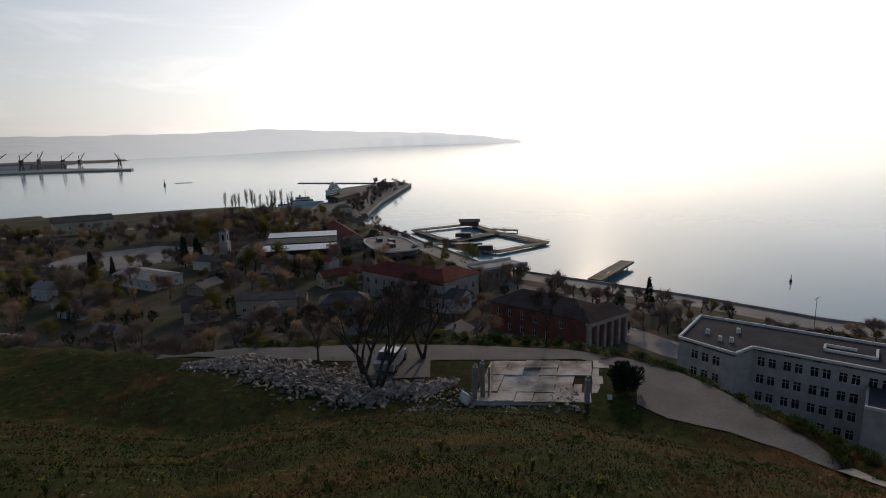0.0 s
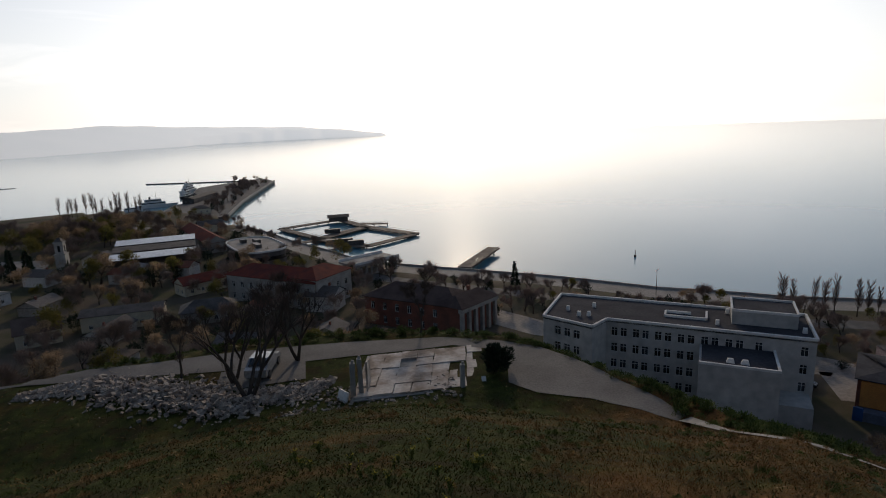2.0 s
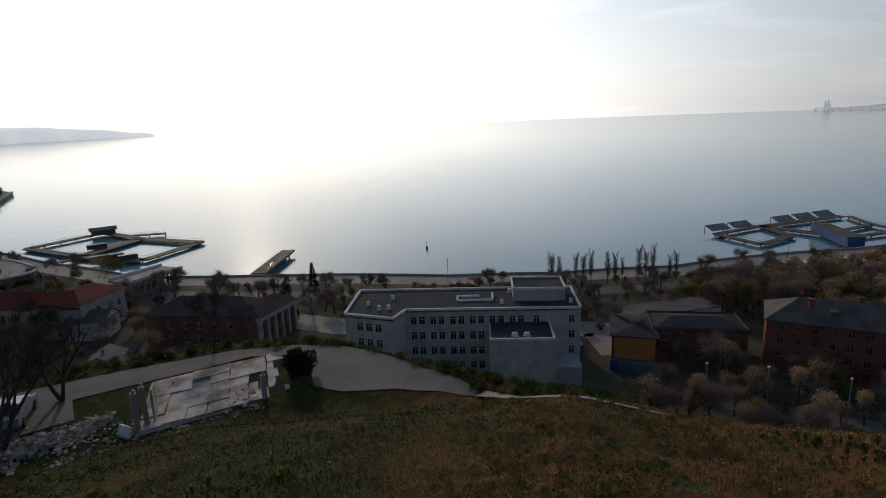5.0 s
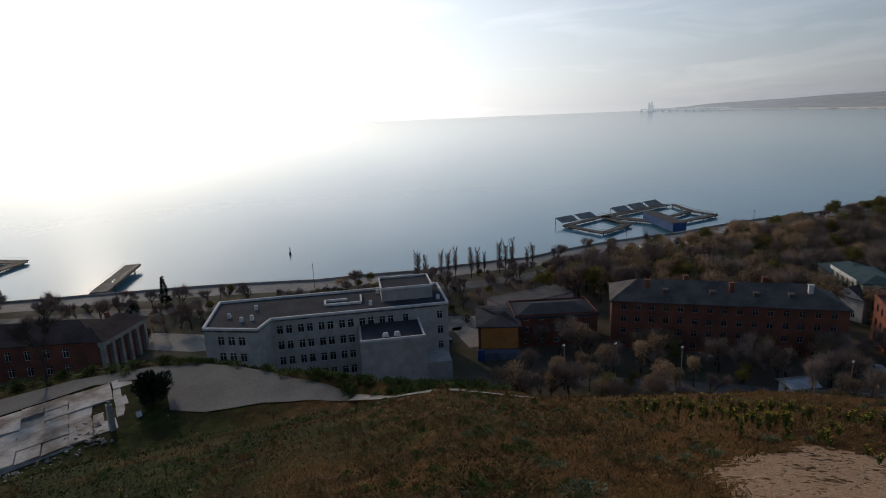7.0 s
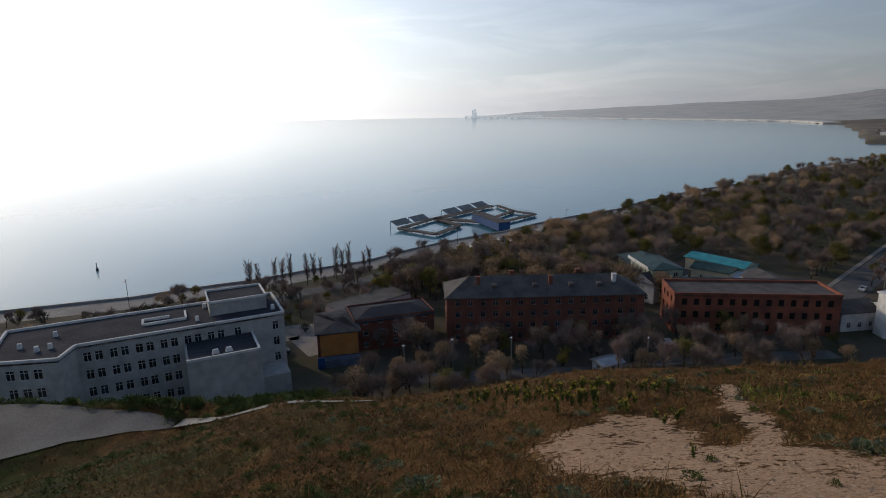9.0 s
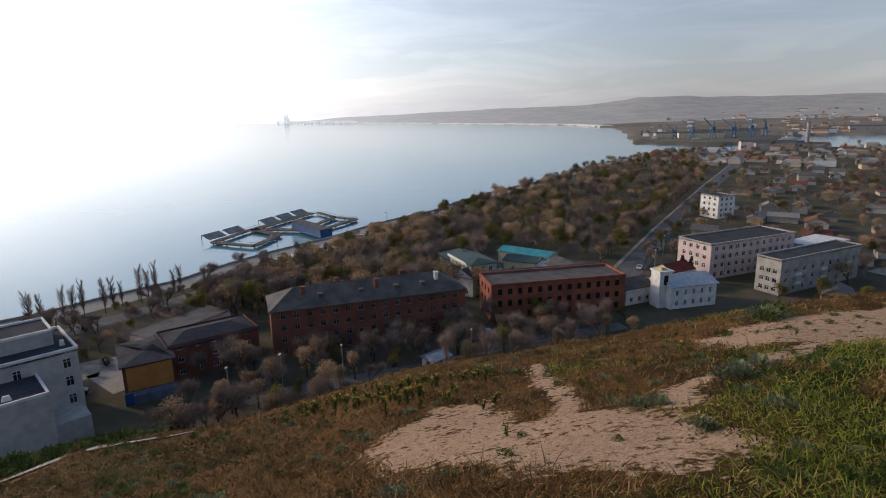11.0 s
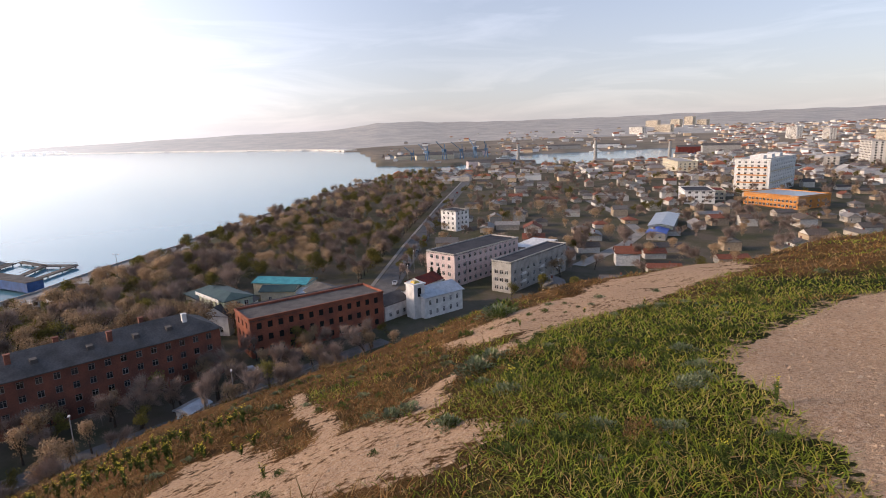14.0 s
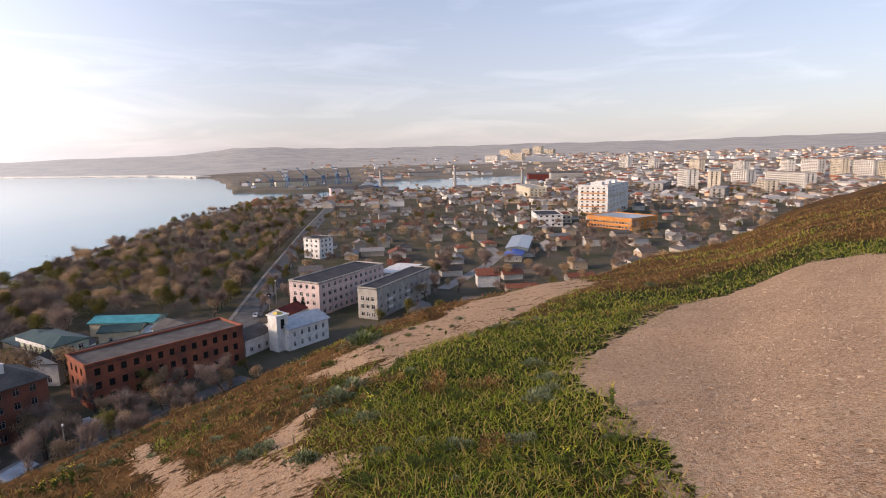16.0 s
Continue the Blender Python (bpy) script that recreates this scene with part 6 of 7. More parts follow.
boat(*polar(112.2, 1130), 75, 60, M_BLUE, "blue-hulled cargo ship at the spit", 3)
boat(*polar(121, 1490), 60, 30, M_WHITE, "white ship in the inlet", 2)
boat(*polar(-41.5, 1120), 10, 70, M_STEEL, "dark cargo ship beside the far pier", 3)
for az, d, h in ((113.7, 985, 34), (121.0, 1000, 36), (127.6, 1080, 30)):
    x, y = polar(az, d)
    ob = base("chimney_stack", pose(x, y, TOWN), "tall grey industrial stack", "chimney")
    part("stack", Geo().tube((0, 0, -2), (0, 0, h), 3.0, 2.2, 12), M_STONE, ob)
    part("rim", Geo().tube((0, 0, h - 1), (0, 0, h), 2.5, 2.5, 12), M_BRICK, ob)
far_line = [polar(a, float(interp(FAR, a)) + 20) for a in np.arange(68, 98, 1.0)]
# haze over the far sand is glow put into its material
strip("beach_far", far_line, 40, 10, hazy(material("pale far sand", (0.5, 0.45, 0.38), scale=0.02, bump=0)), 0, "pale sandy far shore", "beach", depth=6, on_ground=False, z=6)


def causeway():
    # the bridge's haze is likewise added as emission
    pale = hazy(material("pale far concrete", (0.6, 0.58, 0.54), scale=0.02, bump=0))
    ob = base("sea_bridge", pose(0, 0, 0), "distant pale bridge on piers running out to sea", "bridge")
    a, b = Vector((*polar(66.2, 4500), 15)), Vector((*polar(73.5, 3950), 15))
    part("deck", Geo().beam(a, b, 16, 7), pale, ob)
    for k in range(12):
        p = a.lerp(b, k / 11)
        part("pier", Geo().box(p.x - 6, p.y - 6, -4, p.x + 6, p.y + 6, 12), pale, ob)
    p = Vector((*polar(67.0, 4450), 0))
    for dx, h in ((-30, 60), (-10, 44), (12, 66), (35, 40)):
        part("tower", Geo().box(p.x + dx - 4, p.y - 4, 0, p.x + dx + 4, p.y + 4, h), pale, ob)


causeway()


# ---------------------------------------------------------------- small houses of the town
M_HOUSE_WALL = random_material("house render", [(0.52, 0.46, 0.38), (0.62, 0.58, 0.52), (0.42, 0.36, 0.30), (0.50, 0.38, 0.26), (0.66, 0.64, 0.60)])
M_HOUSE_ROOF = random_material("house roof", [(0.15, 0.135, 0.125), (0.10, 0.088, 0.08), (0.18, 0.16, 0.145), (0.24, 0.085, 0.05), (0.13, 0.10, 0.08), (0.30, 0.28, 0.26), (0.12, 0.105, 0.095)])


def house_kind(seed, L, W, h, roof):
    c, s = even(L, 3, 1.1, 0.8), even(W, 2, 1.1, 0.8)
    ob = building("house", "small rendered town house with a pitched roof", "house", Matrix(), rect(L, W), h, M_HOUSE_WALL, roof, M_HOUSE_ROOF, [c[:2], s[:1], [], []], 1, 3.0, 0.9, 1.3, roof_h=W * 0.27, group="small houses of the town")
    part("chimney", Geo().box(L * 0.3, W * 0.42, h, L * 0.3 + 0.6, W * 0.42 + 0.6, h + W * 0.27 + 0.9), M_BRICK, ob)
    return Kind(ob)


HOUSES = [house_kind(1, 11, 8, 3.4, "gable"), house_kind(2, 9, 8, 3.2, "hip"), house_kind(3, 14, 7, 3.3, "gable"), house_kind(4, 10, 9, 5.6, "gable")]
rng = random.Random(77)
placed_houses = 0
tries = 0
while placed_houses < 240 and tries < 9000:
    tries += 1
    if placed_houses < 30:
        az, d = rng.uniform(-44, 4), rng.uniform(105, 330)
    else:
        az, d = rng.uniform(107, 158), 200 + 520 * rng.random() ** 0.8
    x, y = polar(az, d)
    if at_ground(x, y) > TOWN + 0.3 or d > interp(NEAR, az) - 40 or not free(x, y, 7) or not off_line(x, y, STREET, 17):
        continue
    turn = rng.choice((-22, 68, -22, 68, 158)) + rng.uniform(-6, 6)
    HOUSES[rng.randrange(4)].place(pose(x, y, TOWN, 0, 0, turn) @ Matrix.Diagonal((*[rng.uniform(0.75, 1.05)] * 2, rng.uniform(0.7, 0.95), 1)))
    BLOCKED.append((x, y, 8.5))
    placed_houses += 1


def island_palette(name, colours, rough=0.85):
    m = bpy.data.materials.new(name)
    m.use_nodes = True
    nt = m.node_tree
    geo = nt.nodes.new("ShaderNodeNewGeometry")
    r = nt.nodes.new("ShaderNodeValToRGB")
    r.color_ramp.interpolation = 'CONSTANT'
    for i, c in enumerate(colours):
        el = r.color_ramp.elements[i] if i < 2 else r.color_ramp.elements.new(i / len(colours))
        el.position, el.color = i / len(colours), (*c, 1)
    n = nt.nodes.new("ShaderNodeTexNoise")
    n.inputs["Scale"].default_value = 0.8
    nt.links.new(geo.outputs["Position"], n.inputs["Vector"])
    mx = nt.nodes.new("ShaderNodeMixRGB")
    mx.blend_type = 'OVERLAY'
    mx.inputs[0].default_value = 0.4
    nt.links.new(geo.outputs["Random Per Island"], r.inputs[0])
    nt.links.new(r.outputs[0], mx.inputs[1])
    nt.links.new(n.outputs[0], mx.inputs[2])
    b = nt.nodes["Principled BSDF"]
    b.inputs["Roughness"].default_value = rough
    b.inputs["Specular IOR Level"].default_value = 0.08
    nt.links.new(mx.outputs[0], b.inputs["Base Color"])
    return m


def far_houses():
    """Roofs and walls of the town too far off to tell apart."""
    walls, roofs = Geo(), Geo()
    r = random.Random(5)
    for k in range(2300):
        az = r.uniform(101, 158)
        d = r.uniform(640, 2900)
        if interp(NEAR, az) - 20 < d < interp(FAR, az) + 30 and az < 131.5:
            continue
        if (d > 1500 and az < 131 and r.random() < 0.75) or (d > 1000 and az < 112 and r.random() < 0.7):
            continue
        x, y = polar(az, d)
        z = at_ground(x, y)
        s = r.uniform(0.6, 1.1) * (1 + d / 3500)
        L, W, h, t = r.uniform(5, 9) * s, r.uniform(3.5, 5) * s, r.uniform(3, 4.5) * s, radians(r.choice((-22, 68)) + r.uniform(-10, 10))
        cx, sx = math.cos(t), math.sin(t)

        def pt(a, b, c):
            return (x + a * cx - b * sx, y + a * sx + b * cx, z + c)

        n = len(walls.v)
        walls.v += [pt(-L, -W, -4), pt(L, -W, -4), pt(L, W, -4), pt(-L, W, -4), pt(-L, -W, h), pt(L, -W, h), pt(L, W, h), pt(-L, W, h)]
        walls.f += [tuple(n + i for i in q) for q in ((0, 1, 5, 4), (1, 2, 6, 5), (2, 3, 7, 6), (3, 0, 4, 7))]
        n = len(roofs.v)
        roofs.v += [pt(-L - 0.4, -W - 0.4, h), pt(L + 0.4, -W - 0.4, h), pt(L + 0.4, W + 0.4, h), pt(-L - 0.4, W + 0.4, h), pt(-L * 0.8, 0, h + W * 0.5), pt(L * 0.8, 0, h + W * 0.5)]
        roofs.f += [tuple(n + i for i in q) for q in ((0, 1, 5, 4), (2, 3, 4, 5), (1, 2, 5), (3, 0, 4))]
    tagged(new("far_house_walls", walls.mesh("far_house_walls", island_palette("far walls", [(0.55, 0.48, 0.4), (0.68, 0.64, 0.58), (0.72, 0.70, 0.66), (0.45, 0.36, 0.28), (0.6, 0.45, 0.3)]))), "pale walls of far town houses", "houses", kind="stuff")
    tagged(new("far_house_roofs", roofs.mesh("far_house_roofs", island_palette("far roofs", [(0.22, 0.2, 0.19), (0.32, 0.30, 0.28), (0.16, 0.13, 0.12), (0.32, 0.12, 0.07), (0.42, 0.40, 0.37), (0.24, 0.17, 0.12)]))), "grey and red roofs of far town houses", "houses", kind="stuff")


far_houses()

# ---------------------------------------------------------------- trees of park, streets and gardens
rng = random.Random(99)
count = 0
crowns, trunks = [], []
MIX = [BUDDING[0], BUDDING[1], BUDDING[2], BARE[0], BARE[1], BARE[2], LEAFY[0], LEAFY[1]]


def plant(x, y, s, pick):
    """A tree as a thing of its own while they are few and near, later as part of the far woods."""
    k = pick[rng.randrange(len(pick))]
    sc = s * rng.uniform(0.75, 1.25)
    return k, pose(x, y, at_ground(x, y), 0, 0, rng.uniform(0, 360)) @ Matrix.Diagonal((sc, sc, sc * rng.uniform(0.85, 1.1), 1))


park = []
for tries in range(9000):
    az = rng.uniform(58, 106)
    near = float(interp(NEAR, az))
    d = rng.uniform(165 if az < 86 else 225, near - 26)
    x, y = polar(az, d)
    if not free(x, y, 2) or not off_line(x, y, STREET, 9):
        continue
    # seaward side of the street only
    if az > 98 and (y + 36.7) < (x - 206) * -0.412 + 6:
        continue
    if az < 84 and rng.random() < 0.35 and d > near - 40:
        continue
    if any((x - a) ** 2 + (y - b) ** 2 < 27 for a, b in park[-400:]):
        continue
    park.append((x, y))
    if len(park) > 760:
        break
far_sets = {}
for i, (x, y) in enumerate(sorted(park, key=lambda p: p[0] ** 2 + p[1] ** 2)):
    pick = MIX if rng.random() < 0.85 else LEAFY
    k, m = plant(x, y, 1.2 if math.hypot(x, y) < float(interp(NEAR, math.degrees(math.atan2(x, y)))) - 45 else 0.75, pick)
    if i < 130:
        k.place(m)
    else:
        far_sets.setdefault(id(k), []).append((k, m))
# tall dark clumps round the square and the harbour road
for cx, cy, w, n in ((-128, 372, 26, 15), (-250, 322, 34, 14), (-88, 322, 20, 9), (-70, 240, 16, 8), (-170, 215, 26, 10), (-215, 270, 20, 8)):
    for k in range(n):
        x, y = cx + rng.gauss(0, w * 0.5), cy + rng.gauss(0, w * 0.35)
        if not any(inside(x, y, p) for p in KEEP):
            k2, m = plant(x, y, 1.45, [LEAFY[0], LEAFY[1], BUDDING[0], BROAD_EVERGREEN[0]])
            k2.place(m)
# dense dark crowns over the roofs of the old town below the harbour road
n = 0
while n < 300:
    az, d = rng.uniform(-44, 6), rng.uniform(118, 420)
    x, y = polar(az, d)
    if at_ground(x, y) > TOWN + 9 or d > interp(NEAR, az) - 12 or any(inside(x, y, p) for p in KEEP):
        continue
    kk, m = plant(x, y, rng.uniform(0.8, 1.3), [BARE[0], BARE[1], BARE[2], BUDDING[0], LEAFY[0], BROAD_EVERGREEN[0]])
    far_sets.setdefault(id(kk), []).append((kk, m))
    n += 1
# the tall dark grove before the harbour, and the trees along the mole
for k in range(60):
    kk, m = plant(-128 + rng.gauss(0, 17), 350 + rng.gauss(0, 22), 1.55, [BARE[0], BARE[1], LEAFY[0], BUDDING[0], BROAD_EVERGREEN[0]])
    far_sets.setdefault(id(kk), []).append((kk, m))
for k in range(70):
    t = rng.random()
    kk = rng.choice((BARE[0], BARE[1], BROAD_EVERGREEN[0]))
    far_sets.setdefault(id(kk), []).append((kk, pose(-72 + 14 * t + rng.gauss(0, 6), 470 + 255 * t, 2.2, 0, 0, rng.uniform(0, 360)) @ Matrix.Scale(rng.uniform(0.7, 1.1), 4)))
# bare trees and shrubs of the gardens behind the promenade
for k in range(170):
    az = rng.uniform(12, 66)
    d = float(interp(NEAR, az)) - rng.uniform(14, 62)
    x, y = polar(az, d)
    if free(x, y, 1) and (az > 36 or rng.random() < 0.45):
        kk, m = plant(x, y, rng.uniform(0.5, 0.85), [BARE[0], BARE[1], BARE[2], BUDDING[0], LEAFY[1]])
        far_sets.setdefault(id(kk), []).append((kk, m))
# street trees and gardens among the houses
gardens = []
for tries in range(9000):
    az = rng.uniform(104, 158) if tries % 2 else rng.uniform(-44, 12)
    d = rng.uniform(190, 900) if az > 0 or az > 20 else rng.uniform(100, 420)
    if -44 <= az <= 12:
        d = rng.uniform(85, 430)
    x, y = polar(az, d)
    if at_ground(x, y) > TOWN + 9 or d > interp(NEAR, az) - 12 or not free(x, y, -1.5) or not off_line(x, y, STREET, 9):
        continue
    if any((x - a) ** 2 + (y - b) ** 2 < (18 if az < 20 else 34) for a, b in gardens[-300:]):
        continue
    gardens.append((x, y))
    if len(gardens) > 740:
        break
for i, (x, y) in enumerate(sorted(gardens, key=lambda p: p[0] ** 2 + p[1] ** 2)):
    k, m = plant(x, y, 1.0, [BARE[0], BARE[1], BARE[2], BARE[0], BUDDING[0], BUDDING[1], LEAFY[0]] if x > 30 or rng.random() < 0.8 else BROAD_EVERGREEN)
    if i < 170:
        k.place(m)
    else:
        far_sets.setdefault(id(k), []).append((k, m))
# brown spring crowns between the houses of the lower town
n = 0
while n < 420:
    az, d = rng.uniform(105, 157), rng.uniform(215, 1000)
    x, y = polar(az, d)
    if at_ground(x, y) > TOWN + 1 or (az < 131 and d > interp(NEAR, az) - 15) or any(inside(x, y, p) for p in KEEP) or not off_line(x, y, STREET, 9):
        continue
    kk, m = plant(x, y, rng.uniform(0.7, 1.25), [BARE[0], BARE[1], BARE[2], BARE[0], BUDDING[1], BUDDING[2], LEAFY[0]])
    far_sets.setdefault(id(kk), []).append((kk, m))
    n += 1
# woods beyond
for k in range(240):
    az, d = rng.uniform(100, 158), rng.uniform(700, 1900)
    x, y = polar(az, d)
    if az < 131.5 and interp(NEAR, az) - 10 < d < interp(FAR, az) + 20:
        continue
    kk, m = plant(x, y, 1.0, MIX)
    far_sets.setdefault(id(kk), []).append((kk, m))
for sets in far_sets.values():
    kk = sets[0][0]
    mat = next(c for c in kk.family if c.name.startswith(("crown", "foliage"))).data.materials[0]
    joined("far_trees", mat, kk, sets, "spring woods of far gardens and parks", "trees")
# trees right below the brow, between hill and the first houses
for az, d, s, pick in ((48, 84, 0.75, BARE), (51, 92, 0.7, LEAFY), (53, 96, 0.8, BARE), (56, 102, 0.75, BARE), (58, 92, 0.6, LEAFY), (60, 106, 0.8, BARE), (62, 110, 0.75, BUDDING), (66, 112, 0.6, LEAFY), (69, 118, 0.7, BARE), (72, 117, 0.75, BUDDING),
                       (76, 122, 0.6, LEAFY), (79, 126, 0.6, BARE), (85, 138, 0.85, BARE), (87.5, 138, 0.7, BUDDING), (90, 140, 0.8, BARE), (93, 143, 0.6, LEAFY), (95, 147, 0.75, BARE), (97.5, 150, 0.6, BUDDING), (100, 156, 0.7, LEAFY), (74, 96, 0.5, BARE),
                       (10, 120, 0.7, BARE), (4, 125, 0.8, BARE), (-3, 128, 0.8, BUDDING), (-8, 122, 0.8, BARE), (-12, 126, 0.8, LEAFY), (-17, 120, 0.8, BUDDING), (-21, 115, 0.8, BARE), (-26, 118, 0.85, BUDDING), (-31, 112, 0.8, BARE), (-36, 116, 0.85, BUDDING),
                       (17.5, 168, 0.6, CONIFER), (22, 126, 0.5, CONIFER), (21, 128, 0.5, CONIFER), (113, 186, 0.9, LEAFY), (116, 192, 1.0, LEAFY), (119, 190, 0.9, LEAFY), (104.8, 200, 1.0, CONIFER), (105.6, 202, 0.9, CONIFER)):
    x, y = polar(az, d)
    put(pick, rng, x, y, s)
n = 0
while n < 90:
    az = rng.uniform(45, 103)
    d = rng.uniform(86, 150)
    x, y = polar(az, d)
    if at_ground(x, y) > TOWN + 6 or not free(x, y, 1.0) or not inside(x, y, [(78, 66), (96, 82), (118, 60), (140, 14), (148, 8), (161, -30), (150, -40), (100, 20), (80, 40)]):
        continue
    put([*BARE, BARE[0], *BUDDING, LEAFY[0]], rng, x, y, rng.uniform(0.65, 1.0))
    n += 1
# the planted strip behind the promenade
for k in range(120):
    az = rng.uniform(9, 60)
    d = float(interp(NEAR, az)) - rng.uniform(13, 60)
    x, y = polar(az, d)
    if free(x, y, 2):
        put(BARE if rng.random() < 0.7 else BROAD_EVERGREEN, rng, x, y, rng.uniform(0.45, 0.8))
for k in range(46):
    t = k / 46
    x, y = 214 + 216 * t, -33 - 89 * t
    put(BARE if k % 3 else BUDDING, rng, x + 3, y + 5, 0.95)
    if k % 2:
        put(BARE if k % 4 == 1 else LEAFY, rng, x - 4, y - 9, 0.85)
for x, y in (*[(129 + 3.3 * k, 131.5 - 1.55 * k + 1.5 * math.sin(k * 2.1)) for k in range(13)], *[(-178 + 4.2 * k, 472 + 4 * math.sin(k * 1.7)) for k in range(14)]):
    put(POPLAR, rng, x, y, 1.0 if x > 0 else 1.35)
for x, y, s in ((68, 184.5, 0.95), (-150, 240, 1.3), (-146, 236, 1.2), (-141, 240, 1.0), (-118, 258, 1.5), (-114, 262, 1.6), (-110, 256, 1.4), (-126, 268, 1.0), (5, 208, 1.0), (13, 204, 1.0), (-33, 236, 1.2), (-30, 240, 1.2)):
    put(CONIFER, rng, x, y, s)
for x, y, s in ((103, 147, 0.9), (106, 144, 0.8), (122, 135, 0.6), (-60, 232, 1.6), (-54, 240, 1.5), (-95, 250, 1.6), (-88, 246, 1.4), (58, 212, 0.5), (90, 182, 0.6), (96, 178, 0.6), (220, 75, 0.8), (252, 74, 0.6)):
    put(BROAD_EVERGREEN, rng, x, y, s)
for k in range(24):
    x, y = -60 + 1.2 * rng.uniform(-8, 8) - k * 0.3 - 8, 470 + k * 11
    put(BARE if k % 3 else BROAD_EVERGREEN, rng, x, y, rng.uniform(0.8, 1.2), z=2.2)

# ---------------------------------------------------------------- hillside plants
M_GRASS = island_palette("green grass blades", [(0.20, 0.25, 0.026), (0.30, 0.29, 0.04), (0.12, 0.165, 0.02), (0.38, 0.29, 0.09)])
translucent(M_GRASS, 0.3)
# weeds and grass of the sunward slope; backlit darkness is put into the palette
M_WEED_BACKLIT = island_palette("dull hillside weeds", [(0.036, 0.043, 0.010), (0.055, 0.052, 0.013), (0.025, 0.032, 0.008), (0.10, 0.06, 0.02)])
M_STRAW = island_palette("dry grass blades", [(0.24, 0.125, 0.043), (0.17, 0.08, 0.027), (0.29, 0.18, 0.077), (0.11, 0.085, 0.025)])
M_SAGE = island_palette("grey-green wormwood leaves", [(0.17, 0.19, 0.10), (0.12, 0.145, 0.07), (0.22, 0.23, 0.13)])
M_HERB = island_palette("dark green herb leaves", [(0.075, 0.10, 0.022), (0.05, 0.07, 0.018), (0.11, 0.13, 0.03)])
M_FLOWER = material("yellow petals", (0.75, 0.62, 0.05), (0.65, 0.5, 0.03), scale=8, bump=0)
M_PEBBLE = island_palette("limestone pebbles", [(0.42, 0.29, 0.19), (0.34, 0.22, 0.14), (0.50, 0.37, 0.25), (0.24, 0.15, 0.095)])


def blades(name, mat, n, seed, az_range, d_range, h_range, w, keep, label):
    """Blades of grass over a stretch of hillside, thinning out with distance as they grow larger tufts."""
    r = np.random.RandomState(seed)
    az = r.uniform(*az_range, n)
    d = np.exp(r.uniform(np.log(d_range[0]), np.log(d_range[1]), n))
    x, y = d * np.sin(np.radians(az)), d * np.cos(np.radians(az))
    ok = keep(az, d, x, y, r) & (d < interp(BROW, az, 2) + 1.5)
    az, d, x, y = az[ok], d[ok], x[ok], y[ok]
    n = len(x)
    z = surface(az, d) - 0.02
    size = np.clip(0.6 + d * 0.02, 0.6, 1.3)
    h = r.uniform(*h_range, n) * size
    t = r.uniform(0, 2 * np.pi, n)
    ww = w * (0.6 + 0.085 * d)
    dx, dy = np.cos(t) * ww, np.sin(t) * ww
    lx, ly = r.normal(0, 1.1, n) * h, r.normal(0, 1.1, n) * h
    v = np.empty((n, 5, 3))
    v[:, 0] = np.stack([x - dx, y - dy, z], -1)
    v[:, 1] = np.stack([x + dx, y + dy, z], -1)
    v[:, 2] = np.stack([x + dx * 0.7 + lx * 0.35, y + dy * 0.7 + ly * 0.35, z + h * 0.6], -1)
    v[:, 3] = np.stack([x - dx * 0.7 + lx * 0.35, y - dy * 0.7 + ly * 0.35, z + h * 0.6], -1)
    v[:, 4] = np.stack([x + lx, y + ly, z + h], -1)
    i = np.arange(n)[:, None] * 5
    f = np.concatenate([i + [0, 1, 2], i + [0, 2, 3], i + [3, 2, 4]])
    me = bpy.data.meshes.new(name)
    me.vertices.add(n * 5)
    me.vertices.foreach_set("co", v.ravel())
    me.loops.add(f.size)
    me.loops.foreach_set("vertex_index", f.ravel())
    me.polygons.add(len(f))
    me.polygons.foreach_set("loop_start", np.arange(0, f.size, 3))
    me.update(calc_edges=True)
    me.materials.append(mat)
    return tagged(new(name, me), label, "grass", kind="stuff")


def patch(x, y, s=0.5, k=0.0):
    return np.sin(x * s + 1.3 + k) * np.cos(y * s * 1.2 - 0.4 * k) + 0.6 * np.sin(x * s * 2.3 - y * s * 1.7 + k)


def grass_keep(az, d, x, y, r):
    dry = dryness(az, x, y)
    return (dirt_mask(x, y) < 0.35 + 0.3 * r.rand(len(x))) & (patch(x, y) + r.normal(0, 0.5, len(x)) > -0.5 + 1.5 * dry) & off_roads(x, y)


def straw_keep(az, d, x, y, r):
    dry = dryness(az + 5, x, y)
    return (dirt_mask(x, y) < 0.35 + 0.2 * r.rand(len(x))) & (patch(x, y) + r.normal(0, 0.5, len(x)) < -0.9 + 2.0 * dry) & off_roads(x, y)


RUIN_FIELD = [(-23, 44), (-13, 40.5), (-5.8, 36), (1, 35.3), (11.5, 34.4), (14, 42), (2, 45), (-10, 46)]


def off_roads(x, y):
    return ~inside(x, y, ROAD_OUT + ROAD_IN[::-1]) & ~inside(x, y, RUIN_FIELD)


blades("grass", M_GRASS, 150000, 1, (92, 165), (2.4, 60), (0.05, 0.13), 0.006, grass_keep, "short bright green grass on the hilltop")
# same growth as the hilltop grass, in colours darkened as if seen against the sun
blades("weeds", M_WEED_BACKLIT, 150000, 3, (-45, 112), (2.8, 60), (0.035, 0.095), 0.010, grass_keep, "low olive weeds on the hillside, colour darkened for backlight")
blades("dry_grass", M_STRAW, 170000, 2, (-45, 165), (2.4, 60), (0.05, 0.16), 0.006, straw_keep, "dry straw-coloured grass on the hillside")


